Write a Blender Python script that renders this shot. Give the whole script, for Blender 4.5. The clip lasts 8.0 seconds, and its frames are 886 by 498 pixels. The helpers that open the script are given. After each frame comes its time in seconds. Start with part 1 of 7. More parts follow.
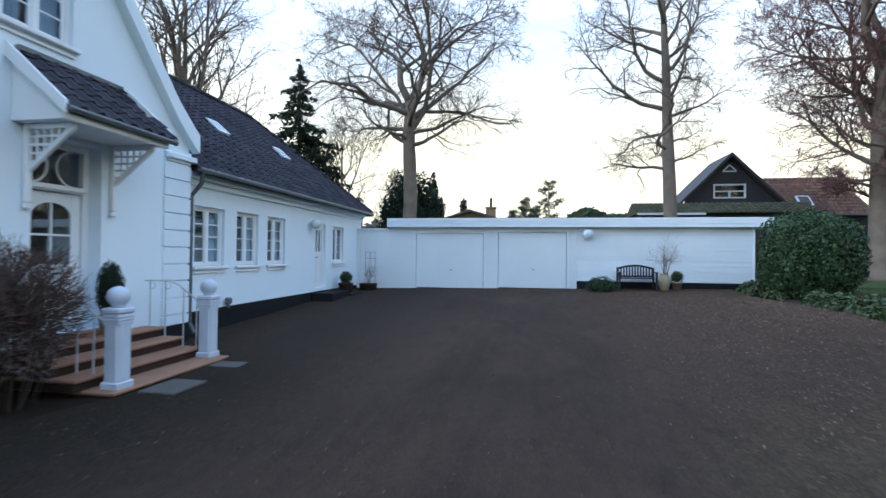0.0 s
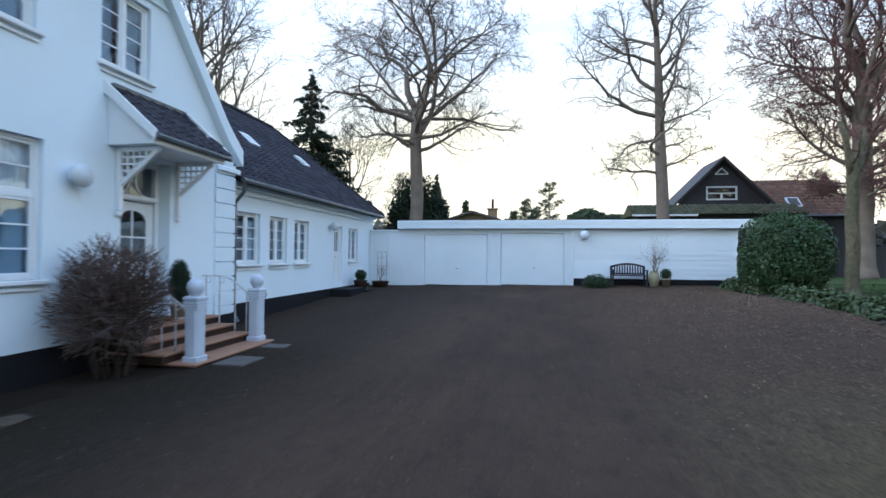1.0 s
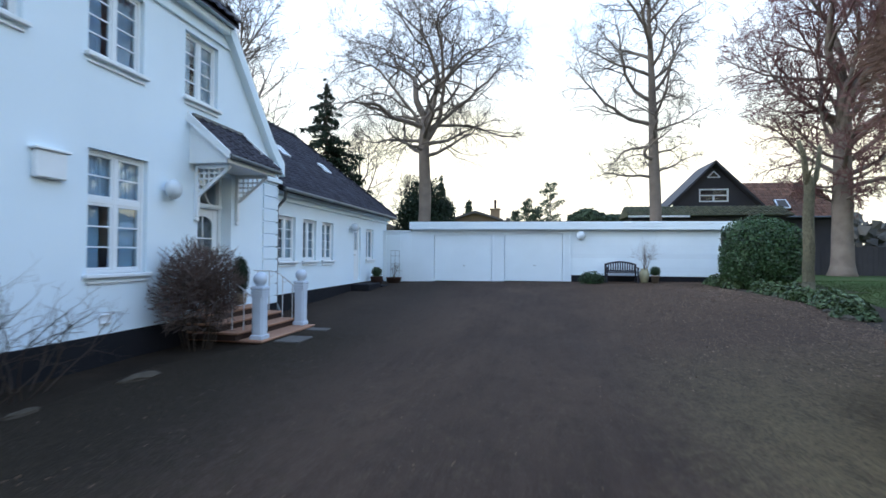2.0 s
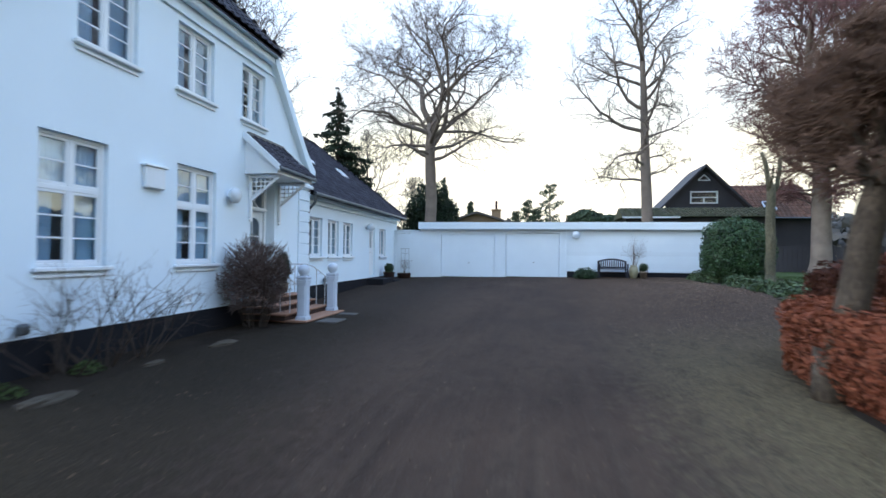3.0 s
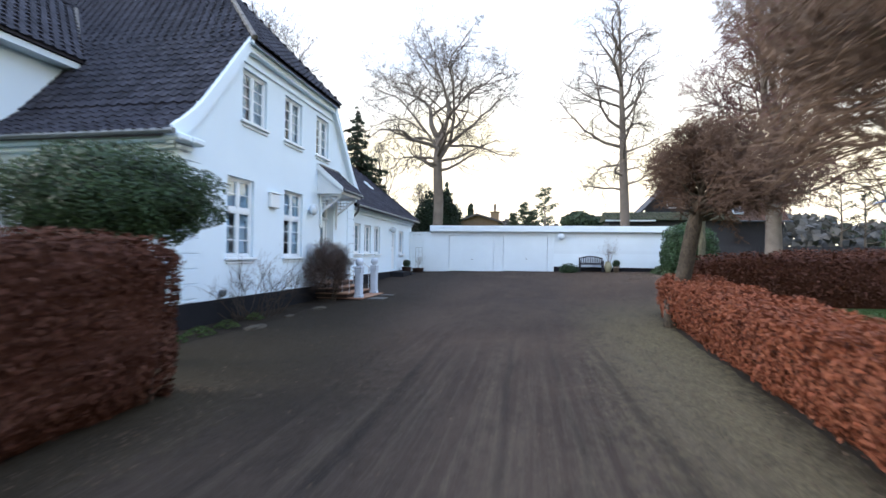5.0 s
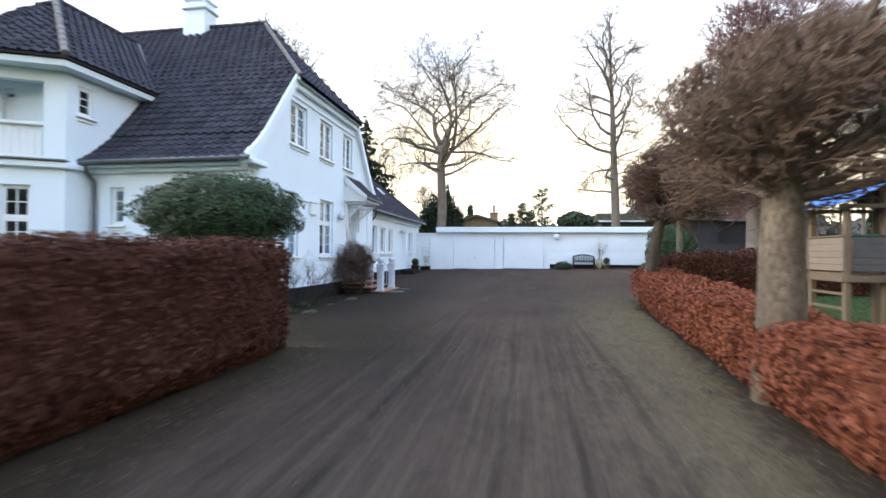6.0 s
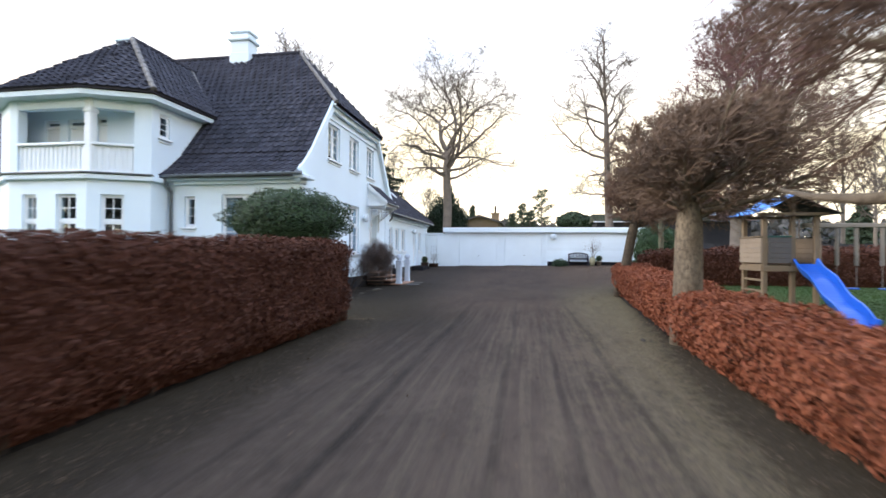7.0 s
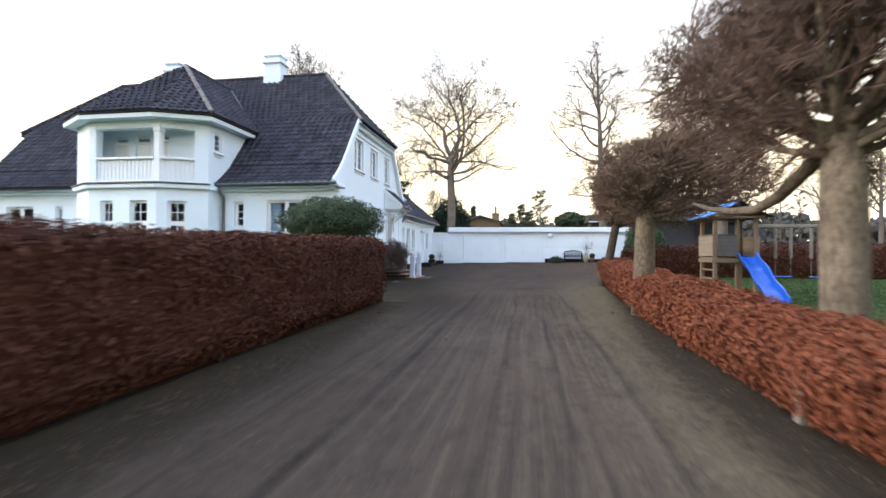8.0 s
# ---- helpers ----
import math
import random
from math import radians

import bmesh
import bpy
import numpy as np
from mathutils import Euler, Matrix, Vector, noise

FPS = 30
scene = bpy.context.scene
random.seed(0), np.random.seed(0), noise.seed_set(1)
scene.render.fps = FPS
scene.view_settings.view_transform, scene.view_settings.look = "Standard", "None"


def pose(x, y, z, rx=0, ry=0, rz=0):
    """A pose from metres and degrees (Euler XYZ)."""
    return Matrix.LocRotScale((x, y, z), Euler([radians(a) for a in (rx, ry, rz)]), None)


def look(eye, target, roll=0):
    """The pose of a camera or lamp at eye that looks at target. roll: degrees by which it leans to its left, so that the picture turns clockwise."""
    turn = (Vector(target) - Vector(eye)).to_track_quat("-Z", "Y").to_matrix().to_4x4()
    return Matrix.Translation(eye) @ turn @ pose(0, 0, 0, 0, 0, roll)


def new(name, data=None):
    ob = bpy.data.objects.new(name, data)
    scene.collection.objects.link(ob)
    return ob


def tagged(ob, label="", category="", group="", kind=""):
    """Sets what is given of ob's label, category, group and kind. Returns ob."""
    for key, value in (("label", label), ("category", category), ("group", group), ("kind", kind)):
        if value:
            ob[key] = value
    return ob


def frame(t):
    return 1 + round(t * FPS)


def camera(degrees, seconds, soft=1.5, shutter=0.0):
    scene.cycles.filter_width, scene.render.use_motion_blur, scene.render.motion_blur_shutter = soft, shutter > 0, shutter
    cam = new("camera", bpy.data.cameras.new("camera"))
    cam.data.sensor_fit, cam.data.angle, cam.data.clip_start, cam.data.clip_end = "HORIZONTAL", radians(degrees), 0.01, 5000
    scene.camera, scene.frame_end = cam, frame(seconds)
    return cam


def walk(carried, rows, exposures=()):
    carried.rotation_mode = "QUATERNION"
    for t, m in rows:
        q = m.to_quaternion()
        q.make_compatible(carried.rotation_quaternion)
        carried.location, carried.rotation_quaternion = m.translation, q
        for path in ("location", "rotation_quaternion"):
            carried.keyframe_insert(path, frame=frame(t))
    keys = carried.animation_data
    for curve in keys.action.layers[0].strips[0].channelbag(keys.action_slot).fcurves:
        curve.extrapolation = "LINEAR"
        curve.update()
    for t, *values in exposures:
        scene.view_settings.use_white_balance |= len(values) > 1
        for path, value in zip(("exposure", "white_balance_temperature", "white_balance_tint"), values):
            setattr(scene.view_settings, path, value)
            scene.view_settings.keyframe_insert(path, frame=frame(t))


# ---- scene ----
cam = camera(85.0, 8.0, shutter=0.95)
PATH = [
    (0, (0.222, -0.214, 2.102), (-0.128, 1.755, 2.129), 0.6),
    (0.5, (0.249, -0.909, 2.081), (-0.104, 1.059, 2.108), 0.5),
    (1, (0.245, -1.68, 2.066), (-0.109, 0.289, 2.094), 0.5),
    (1.5, (0.248, -2.636, 2.088), (-0.111, -0.669, 2.11), 0.6),
    (2.8, (0.231, -4.969, 1.946), (-0.127, -3.001, 1.971), 0.6),
    (3, (0.293, -5.428, 1.935), (-0.067, -3.46, 1.958), 0.7),
    (3.5, (0.417, -6.535, 1.897), (0.055, -4.568, 1.917), 0.8),
    (4, (0.543, -7.816, 1.878), (0.181, -5.849, 1.897), 0.9),
    (4.5, (0.604, -8.99, 1.869), (0.246, -7.023, 1.888), 0.9),
    (5.8, (0.555, -12.146, 1.814), (0.212, -10.176, 1.837), 0.6),
    (6, (0.564, -12.71, 1.815), (0.221, -10.74, 1.834), 0.5),
    (6.5, (0.611, -14.196, 1.779), (0.265, -12.227, 1.796), 0.4),
    (7, (0.628, -15.572, 1.74), (0.283, -13.602, 1.756), 0.5),
    (7.5, (0.639, -16.98, 1.686), (0.296, -15.009, 1.7), 0.4),
    (8, (0.657, -18.405, 1.624), (0.315, -16.435, 1.638), 0.4),
]
walk(cam, [(t, look(eye, target, roll)) for t, eye, target, roll in PATH],
     [(0.0, 0.47, 5450, 9), (1.5, 0.57, 5450, 9), (3.5, 0.72, 5530, 11), (4.7, 0.88, 5790, 13), (6.0, 1.06, 6110, 14), (7.2, 1.08, 6260, 15), (8.0, 1.02, 6380, 15)])
# ---- light and sky ----
world = bpy.data.worlds.new("world")
scene.world = world
world.use_nodes = True
wn = world.node_tree
wn.nodes.clear()
SUN_EL, SUN_AZ = radians(20.0), radians(256.0)


def node(tree, kind, **sets):
    n = tree.nodes.new(kind)
    for key, value in sets.items():
        if key in n.inputs:
            n.inputs[key].default_value = value
        else:
            setattr(n, key, value)
    return n


sky = node(wn, "ShaderNodeTexSky")
sky.sky_type = "NISHITA"
sky.sun_disc = False
sky.sun_elevation = SUN_EL
sky.sun_rotation = SUN_AZ
sky.air_density, sky.dust_density, sky.ozone_density = 1.0, 1.0, 2.0
cloud_xyz = node(wn, "ShaderNodeTexCoord")
cloud_map = node(wn, "ShaderNodeMapping")
cloud_map.inputs["Scale"].default_value = (1.0, 1.0, 3.0)
cloud_noise = node(wn, "ShaderNodeTexNoise", Scale=1.9, Detail=6.0, Roughness=0.55)
cloud_ramp = node(wn, "ShaderNodeValToRGB")
cloud_ramp.color_ramp.elements[0].position, cloud_ramp.color_ramp.elements[1].position = 0.38, 0.74
cloud_ramp.color_ramp.elements[0].color = (0.42, 0.42, 0.42, 1)
cloud_mix = node(wn, "ShaderNodeMixRGB")
veil_ramp = node(wn, "ShaderNodeValToRGB")
veil_ramp.color_ramp.interpolation = "EASE"
veil_ramp.color_ramp.elements[0].position, veil_ramp.color_ramp.elements[1].position = 0.22, 0.80
veil_ramp.color_ramp.elements[0].color = (0.485, 0.425, 0.285, 1)
veil_ramp.color_ramp.elements[1].color = (0.64, 0.78, 0.99, 1)
veil = node(wn, "ShaderNodeVectorMath", operation="SCALE")
veil.inputs["Scale"].default_value = 10.0
sky_out = node(wn, "ShaderNodeBackground", Strength=0.25)
wn.links.new(cloud_xyz.outputs["Generated"], cloud_map.inputs["Vector"])
wn.links.new(cloud_map.outputs["Vector"], cloud_noise.inputs["Vector"])
cloud_split = node(wn, "ShaderNodeSeparateXYZ")
cloud_low = node(wn, "ShaderNodeMath", operation="MULTIPLY_ADD")
cloud_low.inputs[1].default_value, cloud_low.inputs[2].default_value = -1.0, 0.40
cloud_sum = node(wn, "ShaderNodeMath", operation="ADD")
wn.links.new(cloud_xyz.outputs["Generated"], cloud_split.inputs["Vector"])
wn.links.new(cloud_split.outputs["Z"], cloud_low.inputs[0])
wn.links.new(cloud_split.outputs["Z"], veil_ramp.inputs["Fac"])
wn.links.new(veil_ramp.outputs["Color"], veil.inputs[0])
wn.links.new(veil.outputs["Vector"], cloud_mix.inputs["Color2"])
wn.links.new(cloud_low.outputs[0], cloud_sum.inputs[0])
wn.links.new(cloud_noise.outputs["Fac"], cloud_sum.inputs[1])
wn.links.new(cloud_sum.outputs[0], cloud_ramp.inputs["Fac"])
wn.links.new(cloud_ramp.outputs["Color"], cloud_mix.inputs["Fac"])
wn.links.new(sky.outputs["Color"], cloud_mix.inputs["Color1"])
wn.links.new(cloud_mix.outputs["Color"], sky_out.inputs["Color"])
wn.links.new(sky_out.outputs["Background"], node(wn, "ShaderNodeOutputWorld").inputs["Surface"])

sun = new("sun", bpy.data.lights.new("sun", "SUN"))
sun.data.energy, sun.data.angle, sun.data.color = 1.5, radians(22), (1.0, 0.93, 0.84)
sun.matrix_world = look((math.sin(SUN_AZ) * 60, math.cos(SUN_AZ) * 60, 60 * math.tan(SUN_EL)), (0, 0, 0))


# ---- materials ----
def material(name, colour, colour2=None, rough=0.7, scale=3.0, fine=40.0, bump=0.15, metal=0.0, island=0.0, pieces=0.0, tint=None, sheen=0.3):
    """Two-scale noise between two colours, with fine relief; island and pieces vary the value from leaf to leaf and from piece to piece."""
    m = bpy.data.materials.new(name)
    m.use_nodes = True
    t = m.node_tree
    b = t.nodes["Principled BSDF"]
    b.inputs["Roughness"].default_value, b.inputs["Metallic"].default_value = rough, metal
    geo = node(t, "ShaderNodeNewGeometry")
    big = node(t, "ShaderNodeTexNoise", Scale=scale, Detail=4.0)
    small = node(t, "ShaderNodeTexNoise", Scale=fine, Detail=5.0, Roughness=0.65)
    for n in (big, small):
        t.links.new(geo.outputs["Position"], n.inputs["Vector"])
    blend = node(t, "ShaderNodeMath", operation="MULTIPLY_ADD")
    t.links.new(small.outputs["Fac"], blend.inputs[0])
    blend.inputs[1].default_value = 0.45
    half = node(t, "ShaderNodeMath", operation="MULTIPLY_ADD")
    t.links.new(big.outputs["Fac"], half.inputs[0])
    half.inputs[1].default_value, half.inputs[2].default_value = 1.3, -0.38
    t.links.new(half.outputs[0], blend.inputs[2])
    mix = node(t, "ShaderNodeMixRGB")
    t.links.new(blend.outputs[0], mix.inputs["Fac"])
    second = colour2 or tuple(c * 0.75 for c in colour)
    mix.inputs["Color1"].default_value, mix.inputs["Color2"].default_value = (*colour, 1), (*second, 1)
    out = mix.outputs["Color"]
    if island or pieces:
        info = node(t, "ShaderNodeNewGeometry") if island else node(t, "ShaderNodeObjectInfo")
        value = info.outputs["Random Per Island"] if island else info.outputs["Random"]
        scaled = node(t, "ShaderNodeMapRange")
        amount = island or pieces
        scaled.inputs["To Min"].default_value, scaled.inputs["To Max"].default_value = 1 - amount, 1 + amount
        t.links.new(value, scaled.inputs["Value"])
        hsv = node(t, "ShaderNodeHueSaturation")
        t.links.new(scaled.outputs["Result"], hsv.inputs["Value"])
        t.links.new(out, hsv.inputs["Color"])
        out = hsv.outputs["Color"]
        if tint:
            ramp = node(t, "ShaderNodeMixRGB")
            ramp.inputs["Color2"].default_value = (*tint, 1)
            pick = node(t, "ShaderNodeMath", operation="MULTIPLY")
            wrap = node(t, "ShaderNodeMath", operation="FRACT")
            seven = node(t, "ShaderNodeMath", operation="MULTIPLY")
            seven.inputs[1].default_value = 7.0
            t.links.new(value, seven.inputs[0])
            t.links.new(seven.outputs[0], wrap.inputs[0])
            t.links.new(wrap.outputs[0], pick.inputs[0])
            pick.inputs[1].default_value = 0.7
            t.links.new(pick.outputs[0], ramp.inputs["Fac"])
            t.links.new(out, ramp.inputs["Color1"])
            out = ramp.outputs["Color"]
    b.inputs["Specular IOR Level"].default_value = sheen
    t.links.new(out, b.inputs["Base Color"])
    if bump:
        relief = node(t, "ShaderNodeBump", Strength=bump, Distance=0.02)
        t.links.new(small.outputs["Fac"], relief.inputs["Height"])
        t.links.new(relief.outputs["Normal"], b.inputs["Normal"])
    return m


def glass_material(name, tint):
    m = bpy.data.materials.new(name)
    m.use_nodes = True
    t = m.node_tree
    t.nodes.clear()
    clear, gloss = node(t, "ShaderNodeBsdfTransparent"), node(t, "ShaderNodeBsdfGlossy", Roughness=0.02)
    clear.inputs["Color"].default_value = (*tint, 1)
    mix = node(t, "ShaderNodeMixShader")
    mix.inputs[0].default_value = 0.13
    t.links.new(clear.outputs[0], mix.inputs[1])
    t.links.new(gloss.outputs[0], mix.inputs[2])
    t.links.new(mix.outputs[0], node(t, "ShaderNodeOutputMaterial").inputs["Surface"])
    return m


# whites tinted blue: the sky's cast is put into the paint itself
WHITE = material("white_render", (0.745, 0.86, 0.95), (0.68, 0.79, 0.875), 0.85, 0.6, 60, 0.25)
PAINT = material("white_paint", (0.775, 0.83, 0.875), (0.695, 0.75, 0.79), 0.5, 1.5, 30, 0.06)
# stair post paint greyed and blued: the shade on them is in the colour
POST_PAINT = material("shaded_post_paint", (0.56, 0.635, 0.73), (0.44, 0.50, 0.585), 0.65, 3, 30, 0.12)
BOARD = material("white_board", (0.745, 0.835, 0.90), (0.65, 0.735, 0.795), 0.55, 0.8, 45, 0.12, pieces=0.04)
TAR = material("tarred_plinth", (0.010, 0.011, 0.015), (0.018, 0.018, 0.021), 0.75, 2, 40, 0.3, sheen=0.12)
TILE = material("dark_roof_tile", (0.022, 0.022, 0.031), (0.045, 0.044, 0.056), 0.8, 0.9, 30, 0.25, pieces=0.35, sheen=0.2)
TILES = material("dark_roof_tiles", (0.022, 0.022, 0.031), (0.045, 0.044, 0.056), 0.8, 0.9, 30, 0.25, island=0.35, sheen=0.2)
MORTAR = material("pale_mortar", (0.30, 0.285, 0.26), (0.045, 0.044, 0.048), 0.9, 7, 40, 0.4)
ZINC = material("grey_zinc", (0.16, 0.18, 0.19), (0.10, 0.11, 0.12), 0.45, 3, 30, 0.1, metal=0.5)
def tarmac_material():
    """Worn tarmac: clean grey wheel lanes with lengthwise streaks, yellow-green moss and grit towards the sides, brown
    patches, shade painted in on the west.
    """
    m = bpy.data.materials.new("worn_tarmac")
    m.use_nodes = True
    t = m.node_tree
    b = t.nodes["Principled BSDF"]
    b.inputs["Roughness"].default_value = 0.95
    b.inputs["Specular IOR Level"].default_value = 0.10
    geo = node(t, "ShaderNodeNewGeometry")

    def noise_at(scale, stretch, detail=5.0, rough=0.6):
        mp = node(t, "ShaderNodeMapping")
        mp.inputs["Scale"].default_value = stretch
        n = node(t, "ShaderNodeTexNoise", Scale=scale, Detail=detail, Roughness=rough)
        t.links.new(geo.outputs["Position"], mp.inputs["Vector"])
        t.links.new(mp.outputs["Vector"], n.inputs["Vector"])
        return n.outputs["Fac"]

    def maths(op, a, b_=0.0, c=0.0):
        n = node(t, "ShaderNodeMath", operation=op)
        for k, v in enumerate((a, b_, c)):
            if hasattr(v, "is_output"):
                t.links.new(v, n.inputs[k])
            else:
                n.inputs[k].default_value = v
        return n.outputs[0]

    def mixed(fac, c1, c2):
        n = node(t, "ShaderNodeMixRGB")
        for key, v in (("Fac", fac), ("Color1", c1), ("Color2", c2)):
            if hasattr(v, "is_output"):
                t.links.new(v, n.inputs[key])
            else:
                n.inputs[key].default_value = v if key == "Fac" else (*v, 1)
        return n.outputs["Color"]

    def clamp(v):
        n = node(t, "ShaderNodeClamp")
        t.links.new(v, n.inputs["Value"])
        return n.outputs[0]

    xyz = node(t, "ShaderNodeSeparateXYZ")
    t.links.new(geo.outputs["Position"], xyz.inputs["Vector"])
    x, y = xyz.outputs["X"], xyz.outputs["Y"]
    patch, streak, grit, fleck = noise_at(0.55, (1, 0.6, 1)), noise_at(1.0, (8.5, 0.25, 1), 6.0, 0.62), noise_at(45.0, (1, 1, 1), 4.0, 0.7), noise_at(9.0, (1, 0.7, 1), 5.0, 0.7)
    base = mixed(clamp(maths("MULTIPLY_ADD", patch, 2.6, -0.85)), (0.0365, 0.0248, 0.0190), (0.0730, 0.0490, 0.0340))
    base = mixed(clamp(maths("MULTIPLY_ADD", y, -0.14, -0.5)), base, mixed(clamp(maths("MULTIPLY_ADD", patch, 2.6, -0.85)), (0.0530, 0.0385, 0.0295), (0.0895, 0.0652, 0.0482)))
    base = mixed(maths("MULTIPLY", clamp(maths("MULTIPLY_ADD", streak, 2.6, -1.0)), 0.55), base, mixed(clamp(maths("MULTIPLY_ADD", y, -0.14, -0.3)), (0.0645, 0.0458, 0.0352), (0.1010, 0.0774, 0.0605)))
    # moss and grit gather towards both sides of the drive and under the hedges
    east = maths("MULTIPLY_ADD", x, 0.68, -0.82)
    west = maths("MULTIPLY_ADD", x, -0.6, -1.25)
    south = clamp(maths("MULTIPLY_ADD", y, -0.25, 0.1))
    side = maths("ADD", maths("MAXIMUM", east, maths("MULTIPLY", west, south)), maths("MULTIPLY_ADD", fleck, 1.6, -0.85))
    crumbs = clamp(maths("MULTIPLY_ADD", noise_at(26.0, (1, 0.7, 1), 8.0, 0.85), 4.2, -1.65))
    moss = mixed(crumbs, (0.0600, 0.0510, 0.0290), (0.2300, 0.1880, 0.0960))
    leafy = mixed(crumbs, (0.0360, 0.0250, 0.0180), (0.1100, 0.0700, 0.0440))
    verge = mixed(clamp(maths("MULTIPLY_ADD", y, 0.15, 0.1)), moss, leafy)
    out = mixed(maths("MULTIPLY", clamp(side), 0.8), base, verge)
    # a thin veil of moss between the wheel lanes
    veil = maths("ADD", maths("MULTIPLY_ADD", streak, 2.4, -1.25), maths("ADD", maths("MULTIPLY", x, 0.12), maths("MULTIPLY_ADD", fleck, 0.9, -0.3)))
    veil = maths("MULTIPLY", clamp(veil), clamp(maths("MULTIPLY_ADD", y, -0.15, 0.1)))
    out = mixed(maths("MULTIPLY", veil, 0.7), out, mixed(crumbs, (0.0717, 0.0573, 0.0378), (0.1926, 0.1503, 0.0944)))
    # worn dark smears
    smear = clamp(maths("MULTIPLY_ADD", noise_at(3.4, (1.25, 0.55, 1), 7.0, 0.72), 5.0, -2.45))
    out = mixed(maths("MULTIPLY", smear, 0.42), out, (0.0215, 0.0168, 0.0138))
    # the house's shade on the ground beside it, painted into the colour
    house_shade = maths("ADD", maths("MULTIPLY_ADD", x, -0.5, -0.95), maths("MULTIPLY_ADD", patch, 1.6, -0.7))
    house_shade = maths("MULTIPLY", clamp(house_shade), clamp(maths("MULTIPLY_ADD", y, 0.3, 1.5)))
    out = mixed(maths("MULTIPLY", house_shade, 0.62), out, mixed(fleck, (0.0120, 0.0100, 0.0085), (0.0290, 0.0235, 0.0190)))
    # old seams and cracks along the drive
    bend = maths("MULTIPLY_ADD", noise_at(0.22, (0.2, 1, 1), 2.0), 0.34, -0.17)
    worn = noise_at(1.1, (1, 0.8, 1), 4.0, 0.7)
    for at, half, depth in ((-0.95, 0.065, 0.75), (0.35, 0.05, 0.5), (1.02, 0.04, 0.45), (1.75, 0.05, 0.45), (-1.75, 0.04, 0.4)):
        off = maths("ABSOLUTE", maths("SUBTRACT", maths("ADD", x, bend), at))
        line = clamp(maths("MULTIPLY_ADD", off, -1.0 / half, 1.35))
        line = maths("MULTIPLY", line, clamp(maths("MULTIPLY_ADD", worn, 3.2, -0.8)))
        line = maths("MULTIPLY", line, clamp(maths("MULTIPLY_ADD", y, -0.25, 0.1)))
        out = mixed(maths("MULTIPLY", line, depth), out, (0.0175, 0.0140, 0.0118))
    # bleached straw by the end of the tall hedge
    straw = maths("ADD", maths("MULTIPLY", maths("ABSOLUTE", maths("ADD", y, 4.85)), -2.4), maths("MULTIPLY_ADD", fleck, 1.8, 0.1))
    straw = maths("MULTIPLY", clamp(straw), clamp(maths("MULTIPLY_ADD", x, -1.8, -4.6)))
    out = mixed(maths("MULTIPLY", straw, 0.7), out, mixed(crumbs, (0.075, 0.056, 0.034), (0.21, 0.165, 0.10)))
    # earth washed over the bed's edge, plus house shade put into the colour
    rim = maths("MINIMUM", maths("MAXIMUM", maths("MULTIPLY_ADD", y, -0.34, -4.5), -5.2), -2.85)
    earth_shade = maths("ADD", maths("MULTIPLY", maths("SUBTRACT", rim, x), 0.55), maths("MULTIPLY_ADD", fleck, 2.4, 0.35))
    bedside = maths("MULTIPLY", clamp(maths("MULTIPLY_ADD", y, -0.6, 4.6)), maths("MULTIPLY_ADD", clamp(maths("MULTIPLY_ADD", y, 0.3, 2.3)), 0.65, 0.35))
    out = mixed(maths("MULTIPLY", maths("MULTIPLY", clamp(earth_shade), bedside), 0.85), out, mixed(fleck, (0.0094, 0.0072, 0.0047), (0.0219, 0.0167, 0.0101)))
    # soil along both hedge feet; the west band also carries painted hedge shade
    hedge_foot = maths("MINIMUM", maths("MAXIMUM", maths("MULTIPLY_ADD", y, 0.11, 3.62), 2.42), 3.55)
    soil_shade = maths("ADD", maths("MULTIPLY", maths("SUBTRACT", x, hedge_foot), 2.6), maths("MULTIPLY_ADD", fleck, 2.8, -0.75))
    soil_shade = maths("MULTIPLY", clamp(soil_shade), clamp(maths("MULTIPLY_ADD", y, -0.5, 1.6)))
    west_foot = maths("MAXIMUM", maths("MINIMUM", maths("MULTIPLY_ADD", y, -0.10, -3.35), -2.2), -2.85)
    soil_shade_w = maths("ADD", maths("MULTIPLY", maths("SUBTRACT", west_foot, x), 2.4), maths("MULTIPLY_ADD", fleck, 2.8, -0.85))
    soil_shade_w = maths("MULTIPLY", clamp(soil_shade_w), clamp(maths("MULTIPLY_ADD", y, -0.8, -4.0)))
    soil_shade = maths("MAXIMUM", soil_shade, soil_shade_w)
    out = mixed(maths("MULTIPLY", soil_shade, 0.85), out, mixed(fleck, (0.0105, 0.0077, 0.0051), (0.0348, 0.0252, 0.0151)))
    out = mixed(maths("MULTIPLY", clamp(maths("MULTIPLY_ADD", grit, 3.2, -1.65)), 0.6), out, (0.1246, 0.1035, 0.0768))
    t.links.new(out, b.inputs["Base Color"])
    bump = node(t, "ShaderNodeBump", Strength=0.9, Distance=0.02)
    t.links.new(maths("ADD", grit, fleck), bump.inputs["Height"])
    t.links.new(bump.outputs["Normal"], b.inputs["Normal"])
    return m


TARMAC = tarmac_material()
# bed earth kept very dark: shade beside the house sits in its colour
EARTH = material("shaded_earth", (0.014, 0.011, 0.009), (0.032, 0.025, 0.018), 0.95, 1.3, 25, 0.9, sheen=0.05)
SOIL = material("dry_soil", (0.030, 0.025, 0.020), (0.060, 0.050, 0.040), 0.95, 1.3, 25, 0.9, sheen=0.05)
GRASS = material("winter_lawn", (0.030, 0.074, 0.018), (0.064, 0.074, 0.030), 0.9, 0.45, 90, 0.8, sheen=0.1)
